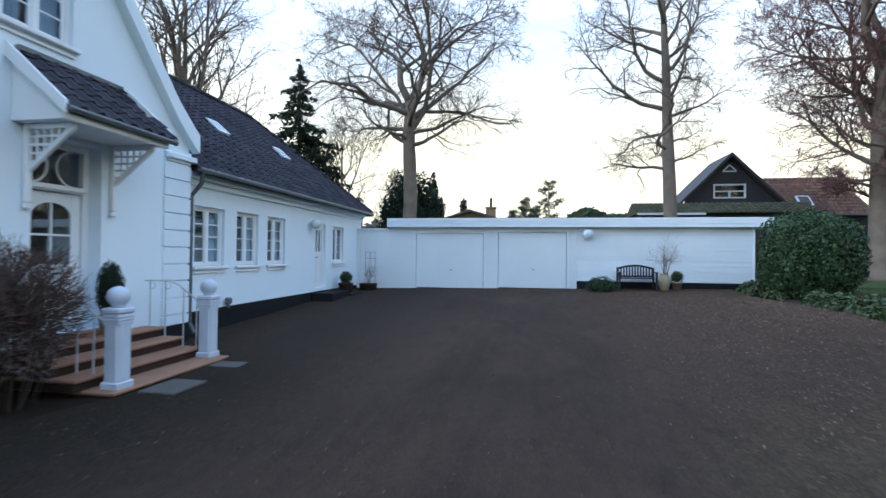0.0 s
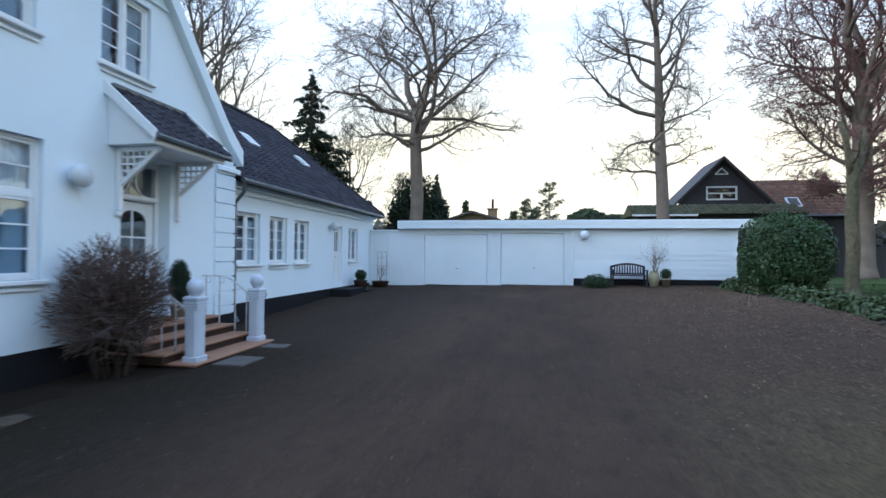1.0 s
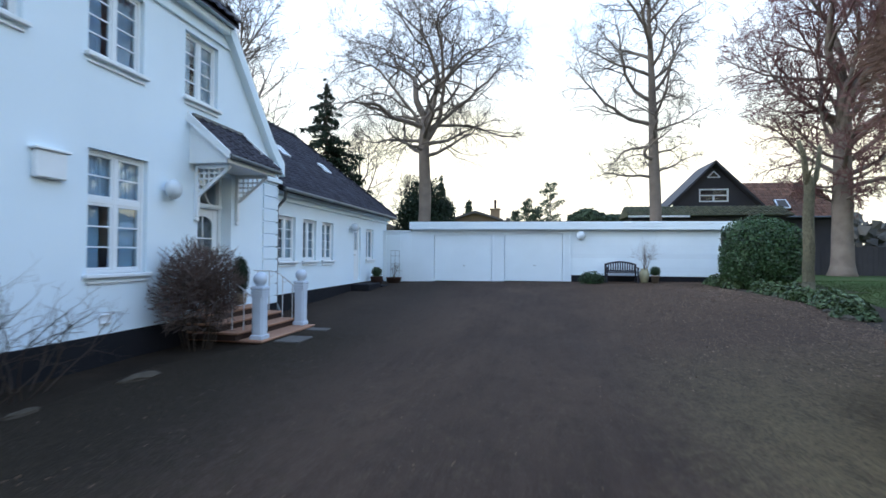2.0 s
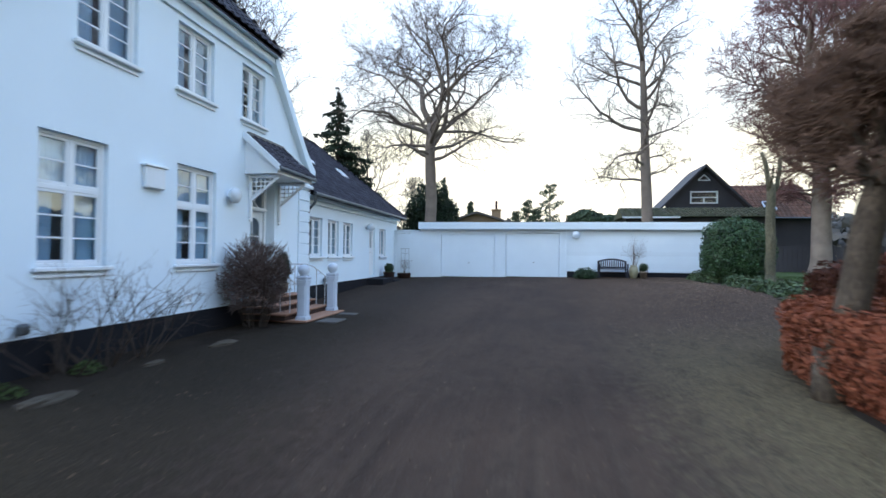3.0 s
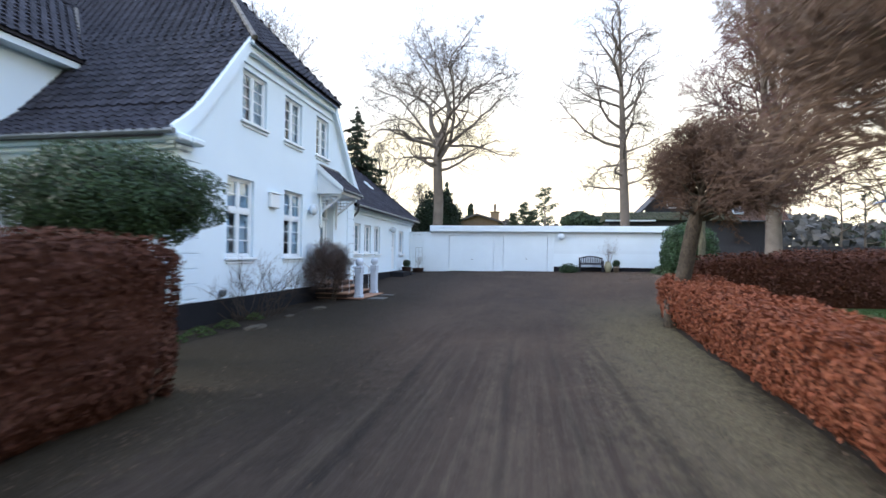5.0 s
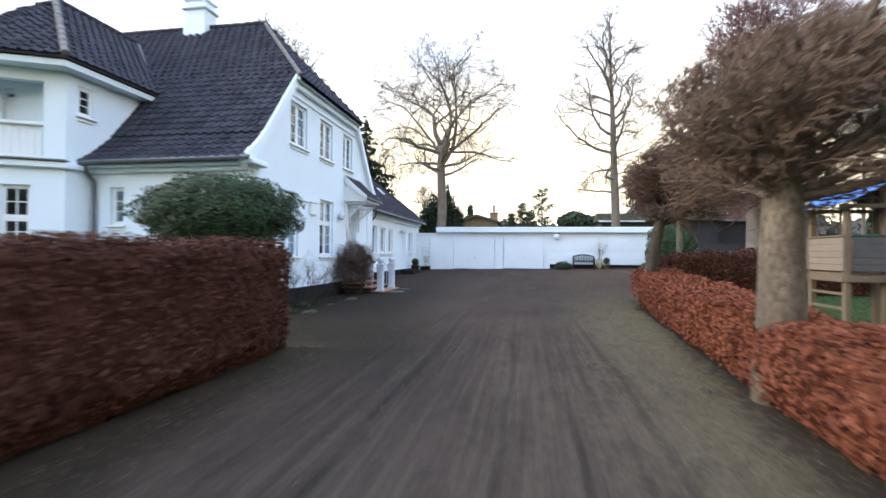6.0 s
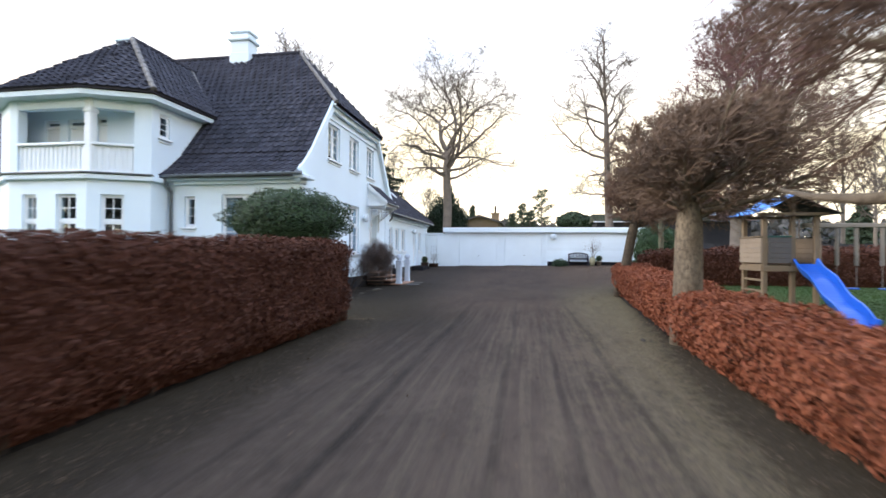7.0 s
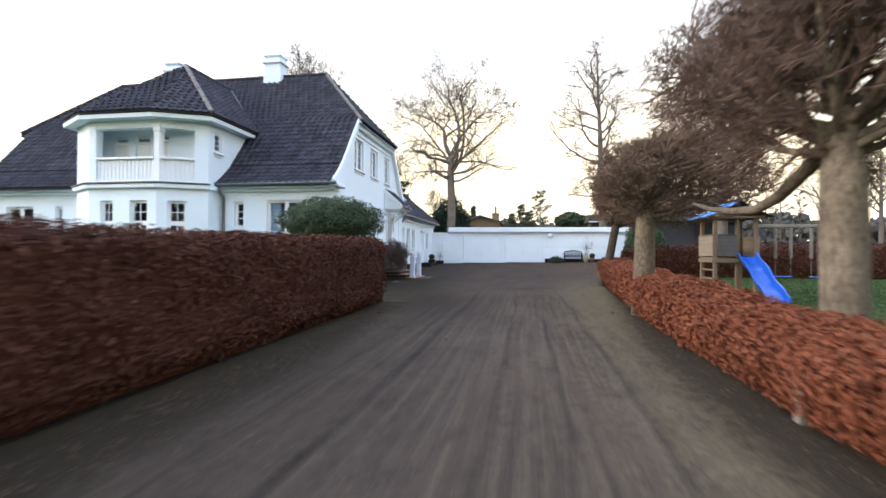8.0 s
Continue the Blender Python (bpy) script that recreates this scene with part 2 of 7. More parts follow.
BEECH = material("withered_beech_leaf", (0.215, 0.060, 0.027), (0.125, 0.037, 0.020), 0.65, 0.8, 60, 0.1, island=0.30, tint=(0.235, 0.092, 0.048), sheen=0.12)
# darker copy of the beech leaf, coloured for the west hedge's shaded face
BEECH_DARK = material("shaded_beech_leaf", (0.095, 0.034, 0.021), (0.050, 0.021, 0.015), 0.7, 0.7, 60, 0.1, island=0.32, tint=(0.098, 0.047, 0.029), sheen=0.08)
HEDGE_CORE = material("hedge_twigs", (0.085, 0.034, 0.022), (0.046, 0.021, 0.014), 0.95, 3, 40, 0.8, sheen=0.05)
LAUREL = material("evergreen_leaf", (0.021, 0.050, 0.018), (0.036, 0.070, 0.024), 0.45, 1.2, 40, 0.1, island=0.5)
HOLLY = material("dark_evergreen_leaf", (0.023, 0.048, 0.018), (0.038, 0.069, 0.026), 0.5, 1.5, 40, 0.1, island=0.5)
YEW = material("dark_needles", (0.012, 0.026, 0.014), (0.020, 0.036, 0.018), 0.8, 1.5, 40, 0.2, island=0.4)
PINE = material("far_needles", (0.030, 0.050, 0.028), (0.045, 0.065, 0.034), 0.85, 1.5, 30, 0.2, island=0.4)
# near-black green: shade deep inside a bush, put into the colour
CORE_GREEN = material("shaded_core", (0.008, 0.016, 0.008), (0.014, 0.020, 0.010), 0.95, 3, 30, 0.5)
# bark lightened and cooled: sky glow round far trunks is in the colour
BARK = material("grey_bark", (0.235, 0.200, 0.170), (0.125, 0.106, 0.090), 0.9, 2.2, 22, 0.7, sheen=0.15)
def bark_material(name, pale, mid, dark):
    """Old bark: upright plates of pale and dark with lichen patches and deep cracks."""
    m = bpy.data.materials.new(name)
    m.use_nodes = True
    t = m.node_tree
    b = t.nodes["Principled BSDF"]
    b.inputs["Roughness"].default_value, b.inputs["Specular IOR Level"].default_value = 0.95, 0.1
    geo, mp = node(t, "ShaderNodeNewGeometry"), node(t, "ShaderNodeMapping")
    mp.inputs["Scale"].default_value = (1.0, 1.0, 0.45)
    t.links.new(geo.outputs["Position"], mp.inputs["Vector"])
    plates, cracks, lichen = node(t, "ShaderNodeTexNoise", Scale=6.5, Detail=6.0, Roughness=0.7), node(t, "ShaderNodeTexNoise", Scale=24.0, Detail=5.0, Roughness=0.7), node(t, "ShaderNodeTexNoise", Scale=2.2, Detail=3.0)
    for n in (plates, cracks, lichen):
        t.links.new(mp.outputs["Vector"], n.inputs["Vector"])
    ramps = []
    for n, lo, hi in ((plates, 0.40, 0.60), (cracks, 0.30, 0.58), (lichen, 0.42, 0.62)):
        r = node(t, "ShaderNodeMapRange")
        r.inputs["From Min"].default_value, r.inputs["From Max"].default_value = lo, hi
        t.links.new(n.outputs["Fac"], r.inputs["Value"])
        ramps.append(r.outputs["Result"])
    one, two, three = (node(t, "ShaderNodeMixRGB") for _ in range(3))
    t.links.new(ramps[0], one.inputs["Fac"])
    one.inputs["Color1"].default_value, one.inputs["Color2"].default_value = (*mid, 1), (*pale, 1)
    t.links.new(ramps[2], two.inputs["Fac"])
    two.inputs["Color1"].default_value = (*mid, 1)
    t.links.new(one.outputs["Color"], two.inputs["Color2"])
    t.links.new(ramps[1], three.inputs["Fac"])
    three.inputs["Color1"].default_value = (*dark, 1)
    t.links.new(two.outputs["Color"], three.inputs["Color2"])
    t.links.new(three.outputs["Color"], b.inputs["Base Color"])
    relief, both = node(t, "ShaderNodeBump", Strength=1.0, Distance=0.03), node(t, "ShaderNodeMath", operation="ADD")
    t.links.new(plates.outputs["Fac"], both.inputs[0])
    t.links.new(cracks.outputs["Fac"], both.inputs[1])
    t.links.new(both.outputs[0], relief.inputs["Height"])
    t.links.new(relief.outputs["Normal"], b.inputs["Normal"])
    return m


BARK_PALE = bark_material("pale_mottled_bark", (0.30, 0.245, 0.172), (0.172, 0.138, 0.098), (0.066, 0.054, 0.041))
BARK_BROWN = bark_material("brown_mottled_bark", (0.145, 0.115, 0.083), (0.080, 0.064, 0.046), (0.034, 0.028, 0.022))
BARK_GREEN = bark_material("green_grey_bark", (0.17, 0.155, 0.10), (0.11, 0.105, 0.07), (0.055, 0.052, 0.038))
# twig tone raised too, for bright sky glowing through distant crowns
TWIG = material("dark_twig", (0.135, 0.112, 0.094), (0.092, 0.077, 0.065), 0.9, 3, 30, 0.2, sheen=0.15)
SHRUB_TWIG = material("purplish_grey_twig", (0.14, 0.105, 0.092), (0.075, 0.058, 0.052), 0.85, 3, 30, 0.2)
# dark bark, its colour taken from a trunk standing in shade
BARK_DARK = material("dark_brown_bark", (0.070, 0.054, 0.041), (0.036, 0.029, 0.023), 0.9, 2.4, 16, 0.8, sheen=0.15)
TWIG_BROWN = material("brown_twig", (0.205, 0.140, 0.098), (0.105, 0.074, 0.054), 0.9, 1.6, 30, 0.2, sheen=0.15)
TWIG_RUSSET = material("russet_twig", (0.165, 0.108, 0.080), (0.090, 0.063, 0.048), 0.9, 1.6, 30, 0.2, sheen=0.15)
TWIG_RED = material("reddish_twig", (0.165, 0.104, 0.072), (0.090, 0.060, 0.045), 0.9, 1.6, 30, 0.2, sheen=0.15)
STEP = material("ochre_step_tile", (0.34, 0.195, 0.125), (0.25, 0.140, 0.090), 0.75, 4, 35, 0.3)
RISER = material("dark_riser", (0.045, 0.024, 0.018), (0.028, 0.018, 0.014), 0.8, 4, 35, 0.3)
STONE = material("field_stone", (0.078, 0.066, 0.050), (0.043, 0.037, 0.028), 0.9, 5, 30, 0.5, sheen=0.15)
SLAB = material("grey_slab", (0.105, 0.098, 0.092), (0.070, 0.065, 0.060), 0.9, 3, 40, 0.4)
TWIG_MAUVE = material("mauve_twig", (0.190, 0.098, 0.094), (0.112, 0.070, 0.066), 0.9, 0.5, 30, 0.2, sheen=0.15)
# glass, curtain and pale room paint are blued to carry skylight
GLASS = glass_material("window_glass", (0.82, 0.90, 0.94))
CURTAIN = material("white_curtain", (0.64, 0.73, 0.85), (0.51, 0.58, 0.68), 0.9, 3, 60, 0.1)
# wall paint darkened so that the rooms' dimness is in its colour
DIM_ROOM = material("dim_room_paint", (0.14, 0.135, 0.135), (0.10, 0.098, 0.098), 0.9, 1, 20, 0.0)
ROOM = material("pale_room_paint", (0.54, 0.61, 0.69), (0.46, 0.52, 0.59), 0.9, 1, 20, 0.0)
BLACKWOOD = material("blue_black_paint", (0.018, 0.020, 0.032), (0.030, 0.030, 0.042), 0.5, 4, 30, 0.1)
IRON = material("white_iron", (0.62, 0.64, 0.66), (0.45, 0.45, 0.46), 0.5, 6, 40, 0.1)
# opal greyed and blued so that the lamps' shade is in its colour
OPAL = material("opal_glass", (0.58, 0.66, 0.73), (0.54, 0.61, 0.68), 0.22, 3, 20, 0.0)
GLAZED = material("yellow_glazed_clay", (0.36, 0.34, 0.22), (0.25, 0.235, 0.145), 0.4, 6, 40, 0.1)
TERRA = material("pale_clay", (0.34, 0.29, 0.23), (0.22, 0.185, 0.145), 0.85, 6, 40, 0.3)
REDTILE = material("red_roof_tiles", (0.175, 0.086, 0.052), (0.100, 0.062, 0.044), 0.8, 0.6, 25, 0.2, island=0.3)
MOSS = material("mossy_roof_tiles", (0.075, 0.062, 0.040), (0.060, 0.074, 0.030), 0.9, 1.1, 20, 0.4, island=0.3)
# black board lifted towards blue-grey: distance haze painted into the colour
BLACKBOARD = material("hazed_black_board", (0.042, 0.043, 0.052), (0.057, 0.057, 0.066), 0.75, 1.5, 30, 0.2)
TIMBER = material("weathered_timber", (0.21, 0.155, 0.095), (0.13, 0.098, 0.064), 0.85, 3, 45, 0.3, pieces=0.12)
TIMBER_GREY = material("grey_timber", (0.27, 0.235, 0.19), (0.18, 0.155, 0.125), 0.85, 3, 45, 0.3, pieces=0.1)
TIMBER_TAN = material("tan_panel_board", (0.265, 0.21, 0.15), (0.20, 0.158, 0.112), 0.85, 3, 45, 0.3, pieces=0.08)
RAIL_GREEN = material("dark_green_paint", (0.020, 0.075, 0.060), (0.016, 0.055, 0.045), 0.6, 3, 30, 0.1)
BLUE = material("blue_plastic", (0.020, 0.115, 0.52), (0.016, 0.09, 0.42), 0.3, 2, 20, 0.02)
CANVAS_BLUE = material("blue_canvas", (0.10, 0.27, 0.62), (0.07, 0.20, 0.50), 0.7, 4, 60, 0.1)
CANVAS_BLACK = material("black_canvas", (0.012, 0.012, 0.014), (0.02, 0.02, 0.022), 0.7, 4, 60, 0.1)
BRASS = material("dull_brass", (0.30, 0.22, 0.09), (0.2, 0.15, 0.07), 0.4, 10, 40, 0.05, metal=0.8)
BRICK = material("yellow_brick", (0.30, 0.22, 0.13), (0.20, 0.14, 0.085), 0.9, 5, 30, 0.3)
LITTER = material("fallen_leaf", (0.125, 0.084, 0.052), (0.070, 0.048, 0.032), 0.8, 2, 40, 0.1, island=0.5, sheen=0.15)
LITTER_PALE = material("bleached_leaf", (0.25, 0.18, 0.125), (0.13, 0.094, 0.066), 0.85, 2, 40, 0.1, island=0.5, sheen=0.1)
IVY = material("ground_ivy_leaf", (0.034, 0.060, 0.020), (0.066, 0.092, 0.036), 0.5, 2, 40, 0.1, island=0.5)
FAR_TREE = material("distant_woods", (0.090, 0.085, 0.080), (0.060, 0.062, 0.058), 0.95, 0.3, 4, 0.2)


# ---- builders ----
class Shape:
    """Collects vertices and faces, in world metres, for one mesh."""

    def __init__(self):
        self.v, self.f = [], []

    def add(self, verts, faces):
        k = len(self.v)
        self.v += [tuple(p) for p in verts]
        self.f += [tuple(i + k for i in face) for face in faces]
        return self

    def box(self, x0, x1, y0, y1, z0, z1, m=None):
        pts = [Vector((x, y, z)) for z in (z0, z1) for x, y in ((x0, y0), (x1, y0), (x1, y1), (x0, y1))]
        if m is not None:
            pts = [m @ p for p in pts]
        return self.add(pts, [(3, 2, 1, 0), (4, 5, 6, 7), (0, 1, 5, 4), (1, 2, 6, 5), (2, 3, 7, 6), (3, 0, 4, 7)])

    def soft_box(self, x0, x1, y0, y1, z0, z1, c=0.01, m=None):
        """A box with chamfered edges."""
        bm = bmesh.new()
        bmesh.ops.create_cube(bm, size=1.0)
        for v in bm.verts:
            v.co = ((x0 + x1) / 2 + v.co.x * (x1 - x0), (y0 + y1) / 2 + v.co.y * (y1 - y0), (z0 + z1) / 2 + v.co.z * (z1 - z0))
        bmesh.ops.bevel(bm, geom=bm.edges[:], offset=c, segments=1, affect="EDGES")
        if m is not None:
            bm.transform(m)
        bm.verts.index_update()
        self.add([v.co[:] for v in bm.verts], [[v.index for v in face.verts] for face in bm.faces])
        bm.free()
        return self

    def tube(self, points, radii, sides=6, cap=True):
        k = len(self.v)
        n = len(points)
        side = None
        for i in range(n):
            p = Vector(points[i])
            d = Vector(points[min(i + 1, n - 1)]) - Vector(points[max(i - 1, 0)])
            if d.length < 1e-9:
                d = Vector((0, 0, 1))
            d.normalize()
            if side is None:
                side = d.orthogonal().normalized()
            else:
                side = (side - d * side.dot(d))
                side = side.normalized() if side.length > 1e-6 else d.orthogonal().normalized()
            up = d.cross(side)
            r = radii[i] if hasattr(radii, "__len__") else radii
            for s in range(sides):
                a = 2 * math.pi * s / sides
                q = p + (side * math.cos(a) + up * math.sin(a)) * r
                self.v.append((q.x, q.y, q.z))
        for i in range(n - 1):
            for s in range(sides):
                t = (s + 1) % sides
                self.f.append((k + i * sides + s, k + i * sides + t, k + (i + 1) * sides + t, k + (i + 1) * sides + s))
        if cap:
            self.f.append(tuple(k + s for s in reversed(range(sides))))
            self.f.append(tuple(k + (n - 1) * sides + s for s in range(sides)))
        return self

    def lathe(self, centre, profile, sides=16):
        """profile: (radius, height) pairs from the bottom up."""
        k = len(self.v)
        cx, cy, cz = centre
        for r, h in profile:
            for s in range(sides):
                a = 2 * math.pi * s / sides
                self.v.append((cx + r * math.cos(a), cy + r * math.sin(a), cz + h))
        for i in range(len(profile) - 1):
            for s in range(sides):
                t = (s + 1) % sides
                self.f.append((k + i * sides + s, k + i * sides + t, k + (i + 1) * sides + t, k + (i + 1) * sides + s))
        self.f.append(tuple(k + s for s in reversed(range(sides))))
        self.f.append(tuple(k + (len(profile) - 1) * sides + s for s in range(sides)))
        return self

    def ball(self, c, rx, ry=None, rz=None, rings=8, sides=14, lump=0.0, seed=0):
        ry, rz = ry or rx, rz or rx
        k = len(self.v)
        for i in range(rings + 1):
            a = math.pi * i / rings - math.pi / 2
            for s in range(sides):
                b = 2 * math.pi * s / sides
                d = Vector((math.cos(a) * math.cos(b), math.cos(a) * math.sin(b), math.sin(a)))
                w = 1 + lump * noise.noise(d * 2.2 + Vector((seed, 0, 0)))
                self.v.append((c[0] + d.x * rx * w, c[1] + d.y * ry * w, c[2] + d.z * rz * w))
        for i in range(rings):
            for s in range(sides):
                t = (s + 1) % sides
                self.f.append((k + i * sides + s, k + i * sides + t, k + (i + 1) * sides + t, k + (i + 1) * sides + s))
        return self

    def prism(self, outline, m, depth):
        """An outline of (u, v) pairs, anticlockwise seen from +w, from w = 0 back to w = -depth, placed by m."""
        n = len(outline)
        pts = [m @ Vector((u, v, w)) for w in (0, -depth) for u, v in outline]
        faces = [tuple(range(n)), tuple(reversed(range(n, 2 * n)))]
        faces += [(i, i + n, (i + 1) % n + n, (i + 1) % n) for i in range(n)]
        return self.add(pts, faces)

    def mesh(self, name, mat, origin=(0, 0, 0), smooth=False):
        me = bpy.data.meshes.new(name)
        o = np.array(origin)
        me.from_pydata((np.array(self.v) - o).tolist() if self.v else [], [], self.f)
        me.materials.append(mat)
        if smooth:
            me.polygons.foreach_set("use_smooth", [True] * len(me.polygons))
        me.update()
        return me


ORIGIN = {}


def thing(name, at, label, category, group="", kind=""):
    ob = new(name)
    ob.location = at
    ob.empty_display_size = 0.1
    ORIGIN[ob.name] = Vector(at)
    return tagged(ob, label, category, group, kind)


def part(name, shape, mat, parent, label="", smooth=False):
    o = ORIGIN[parent.name]
    ob = new(name, shape.mesh(name, mat, o, smooth))
    ob.parent = parent
    ORIGIN[ob.name] = o
    return tagged(ob, label)


def solid(name, shape, mat, label, category="", kind="", smooth=False, group=""):
    """A thing of one mesh."""
    ob = new(name, shape.mesh(name, mat, (0, 0, 0), smooth))
    ORIGIN[ob.name] = Vector((0, 0, 0))
    return tagged(ob, label, category, group, kind)


def facing_east(x):
    """u runs north, v up, w east, from the plane at x."""
    return Matrix(((0, 0, 1, x), (1, 0, 0, 0), (0, 1, 0, 0), (0, 0, 0, 1)))


def facing_south(y):
    """u runs east, v up, w south, from the plane at y."""
    return Matrix(((1, 0, 0, 0), (0, 0, -1, y), (0, 1, 0, 0), (0, 0, 0, 1)))


def weld(s):
    """The same shape with touching corners made one."""
    keep, index, out = {}, [], []
    for p in s.v:
        key = tuple(round(c, 4) for c in p)
        if key not in keep:
            keep[key] = len(out)
            out.append(p)
        index.append(keep[key])
    s.v, s.f = out, [tuple(index[i] for i in face) for face in s.f]
    return s


def pierced(m, u0, u1, bottom, top, holes, thick=0.35, step=0.6, marks=()):
    """A wall with openings (u0, u1, v0, v1); bottom and top are heights or functions of u."""
    low = bottom if callable(bottom) else (lambda u: bottom)
    high = top if callable(top) else (lambda u: top)
    cuts = {u0, u1, *marks}
    for a, b, _, _ in holes:
        cuts |= {a, b}
    n = max(1, round((u1 - u0) / step))
    cuts |= {u0 + (u1 - u0) * i / n for i in range(n + 1)}
    cuts = sorted(cuts)
    s = Shape()
    for a, b in zip(cuts, cuts[1:]):
        if b - a < 1e-4:
            continue
        mid = (a + b) / 2
        inside = sorted((h[2], h[3]) for h in holes if h[0] - 1e-4 < mid < h[1] + 1e-4)
        spans, last = [], None
        for z0, z1 in inside:
            spans.append((last, z0))
            last = z1
        spans.append((last, None))
        for z0, z1 in spans:
            za, zb = (low(a), low(b)) if z0 is None else (z0, z0)
            zc, zd = (high(b), high(a)) if z1 is None else (z1, z1)
            outline = [(a, za), (b, zb), (b, zc), (a, zd)]
            pts = [m @ Vector((u, v, w)) for w in (0, -thick) for u, v in outline]
            faces = [(0, 1, 2, 3), (7, 6, 5, 4), (0, 4, 5, 1), (2, 6, 7, 3)]
            near = [h for h in holes if abs(h[1] - a) < 1e-4] or abs(a - u0) < 1e-4
            far = [h for h in holes if abs(h[0] - b) < 1e-4] or abs(b - u1) < 1e-4
            if near:
                faces.append((0, 3, 7, 4))
            if far:
                faces.append((1, 5, 6, 2))
            s.add(pts, faces)
    return weld(s)


def bar(s, m, u0, u1, v0, v1, w0, w1, c=0.006):
    return s.soft_box(u0, u1, v0, v1, w0, w1, c, m)


def window(owner, m, u0, u1, v0, v1, cols=2, rows=4, transom=0.0, sill=True, curtain=0.0, recess=0.10, split=False):
    """A white casement window: frame, casements, glazing bars, panes and a moulded sill."""
    f = Shape()
    b = 0.055
    for a in ((u0, u0 + b, v0, v1), (u1 - b, u1, v0, v1), (u0 + b, u1 - b, v0, v0 + b), (u0 + b, u1 - b, v1 - b, v1)):
        bar(f, m, *a, -recess - 0.06, -recess + 0.02)
    w = part("window", f, PAINT, owner, "white wooden window with small panes")
    iu0, iu1, iv0, iv1 = u0 + b, u1 - b, v0 + b, v1 - b
    lights = [(iv0, iv1, rows)]
    if cols == 2:
        c0 = (iu0 + iu1) / 2
        part("mullion", bar(Shape(), m, c0 - 0.035, c0 + 0.035, iv0, iv1, -recess - 0.05, -recess + 0.014), PAINT, w)
    if transom:
        t = iv0 + (iv1 - iv0) * transom
        part("transom", bar(Shape(), m, iu0, iu1, t - 0.04, t + 0.04, -recess - 0.05, -recess + 0.012), PAINT, w)
        low_rows = max(1, round(rows * transom))
        lights = [(iv0, t - 0.04, low_rows), (t + 0.04, iv1, rows - low_rows)]
    for c in range(cols):
        a, d = iu0 + (iu1 - iu0) * c / cols, iu0 + (iu1 - iu0) * (c + 1) / cols
        if cols == 2:
            a, d = (a, d - 0.035) if c == 0 else (a + 0.035, d)
        for z0, z1, n in lights:
            e, mun = 0.042, Shape()
            for r in ((a + 0.004, a + e, z0, z1), (d - e, d - 0.004, z0, z1), (a + e, d - e, z0, z0 + e), (a + e, d - e, z1 - e, z1)):
                bar(mun, m, *r, -recess - 0.045, -recess + 0.004, 0.004)
            for k in range(1, n):
                z = z0 + e + (z1 - z0 - 2 * e) * k / n
                part("glazing_bar", bar(Shape(), m, a + e, d - e, z - 0.012, z + 0.012, -recess - 0.036, -recess - 0.004, 0.003), PAINT, w)
            if split:
                part("glazing_bar", bar(Shape(), m, (a + d) / 2 - 0.013, (a + d) / 2 + 0.013, z0 + e, z1 - e, -recess - 0.034, -recess - 0.002, 0.003), PAINT, w)
            part("casement", mun, PAINT, w)
            pane = Shape().box(a + e, d - e, z0 + e, z1 - e, -recess - 0.026, -recess - 0.020, m)
            p = part("pane", pane, GLASS, w, "clear window glass")
            p.visible_shadow = False
    if sill:
        s = Shape()
        bar(s, m, u0 - 0.07, u1 + 0.07, v0 - 0.065, v0, -recess + 0.02, 0.085, 0.012)
        bar(s, m, u0 - 0.01, u1 + 0.01, v0 - 0.155, v0 - 0.115, -0.02, 0.034, 0.01)
        part("sill", s, PAINT, w)
    if curtain and transom:
        net = Shape()
        t, n = iv0 + (iv1 - iv0) * transom, 41
        for i in range(n):
            wv = -recess - 0.09 - 0.012 * math.sin(i * 1.9)
            net.v += [tuple(m @ Vector((iu0 + (iu1 - iu0) * i / (n - 1), q, wv))) for q in (t - 0.02, v1 - 0.04)]
        net.f = [(2 * i, 2 * i + 2, 2 * i + 3, 2 * i + 1) for i in range(n - 1)]
        part("net_curtain", net, CURTAIN, w, "pale net curtain across the top lights")
    if curtain:
        cu = Shape()
        for side in (0, 1):
            width = (iu1 - iu0) * curtain
            k, n = len(cu.v), 15
            for i in range(n):
                x = i / (n - 1) * width
                u = iu0 + x if side == 0 else iu1 - x
                wv = -recess - 0.12 - 0.025 * math.sin(i * 2.1)
                cu.v += [tuple(m @ Vector((u, v0 + 0.02, wv))), tuple(m @ Vector((u, v1 - 0.04, wv)))]
            cu.f += [(k + 2 * i, k + 2 * i + 2, k + 2 * i + 3, k + 2 * i + 1) for i in range(n - 1)]
        part("curtain", cu, CURTAIN, w, "white window curtain")
    return w
# ---- the lie of the land ----
def ease(a, b, v):
    f = max(0.0, min(1.0, (v - a) / (b - a)))
    return f * f * (3 - 2 * f)


def land(x, y):
    """Height of the ground: almost level along the drive, rising to the garage yard and to the lawn on the east side."""
    bank = ease(1.0, 6.5, x) * (0.27 + 0.16 * ease(-3, 3, y)) * (1 - ease(9, 18.2, y))
    if y < 7:
        return 0.32 + 0.0105 * (max(y, -60) - 7) + bank
    u = min(1.0, (y - 7) / 11.2)
    end = 0.82 + 0.018 * (max(-9, min(x, 14)) + 4)
    return 0.32 + u * (end - 0.32) + bank


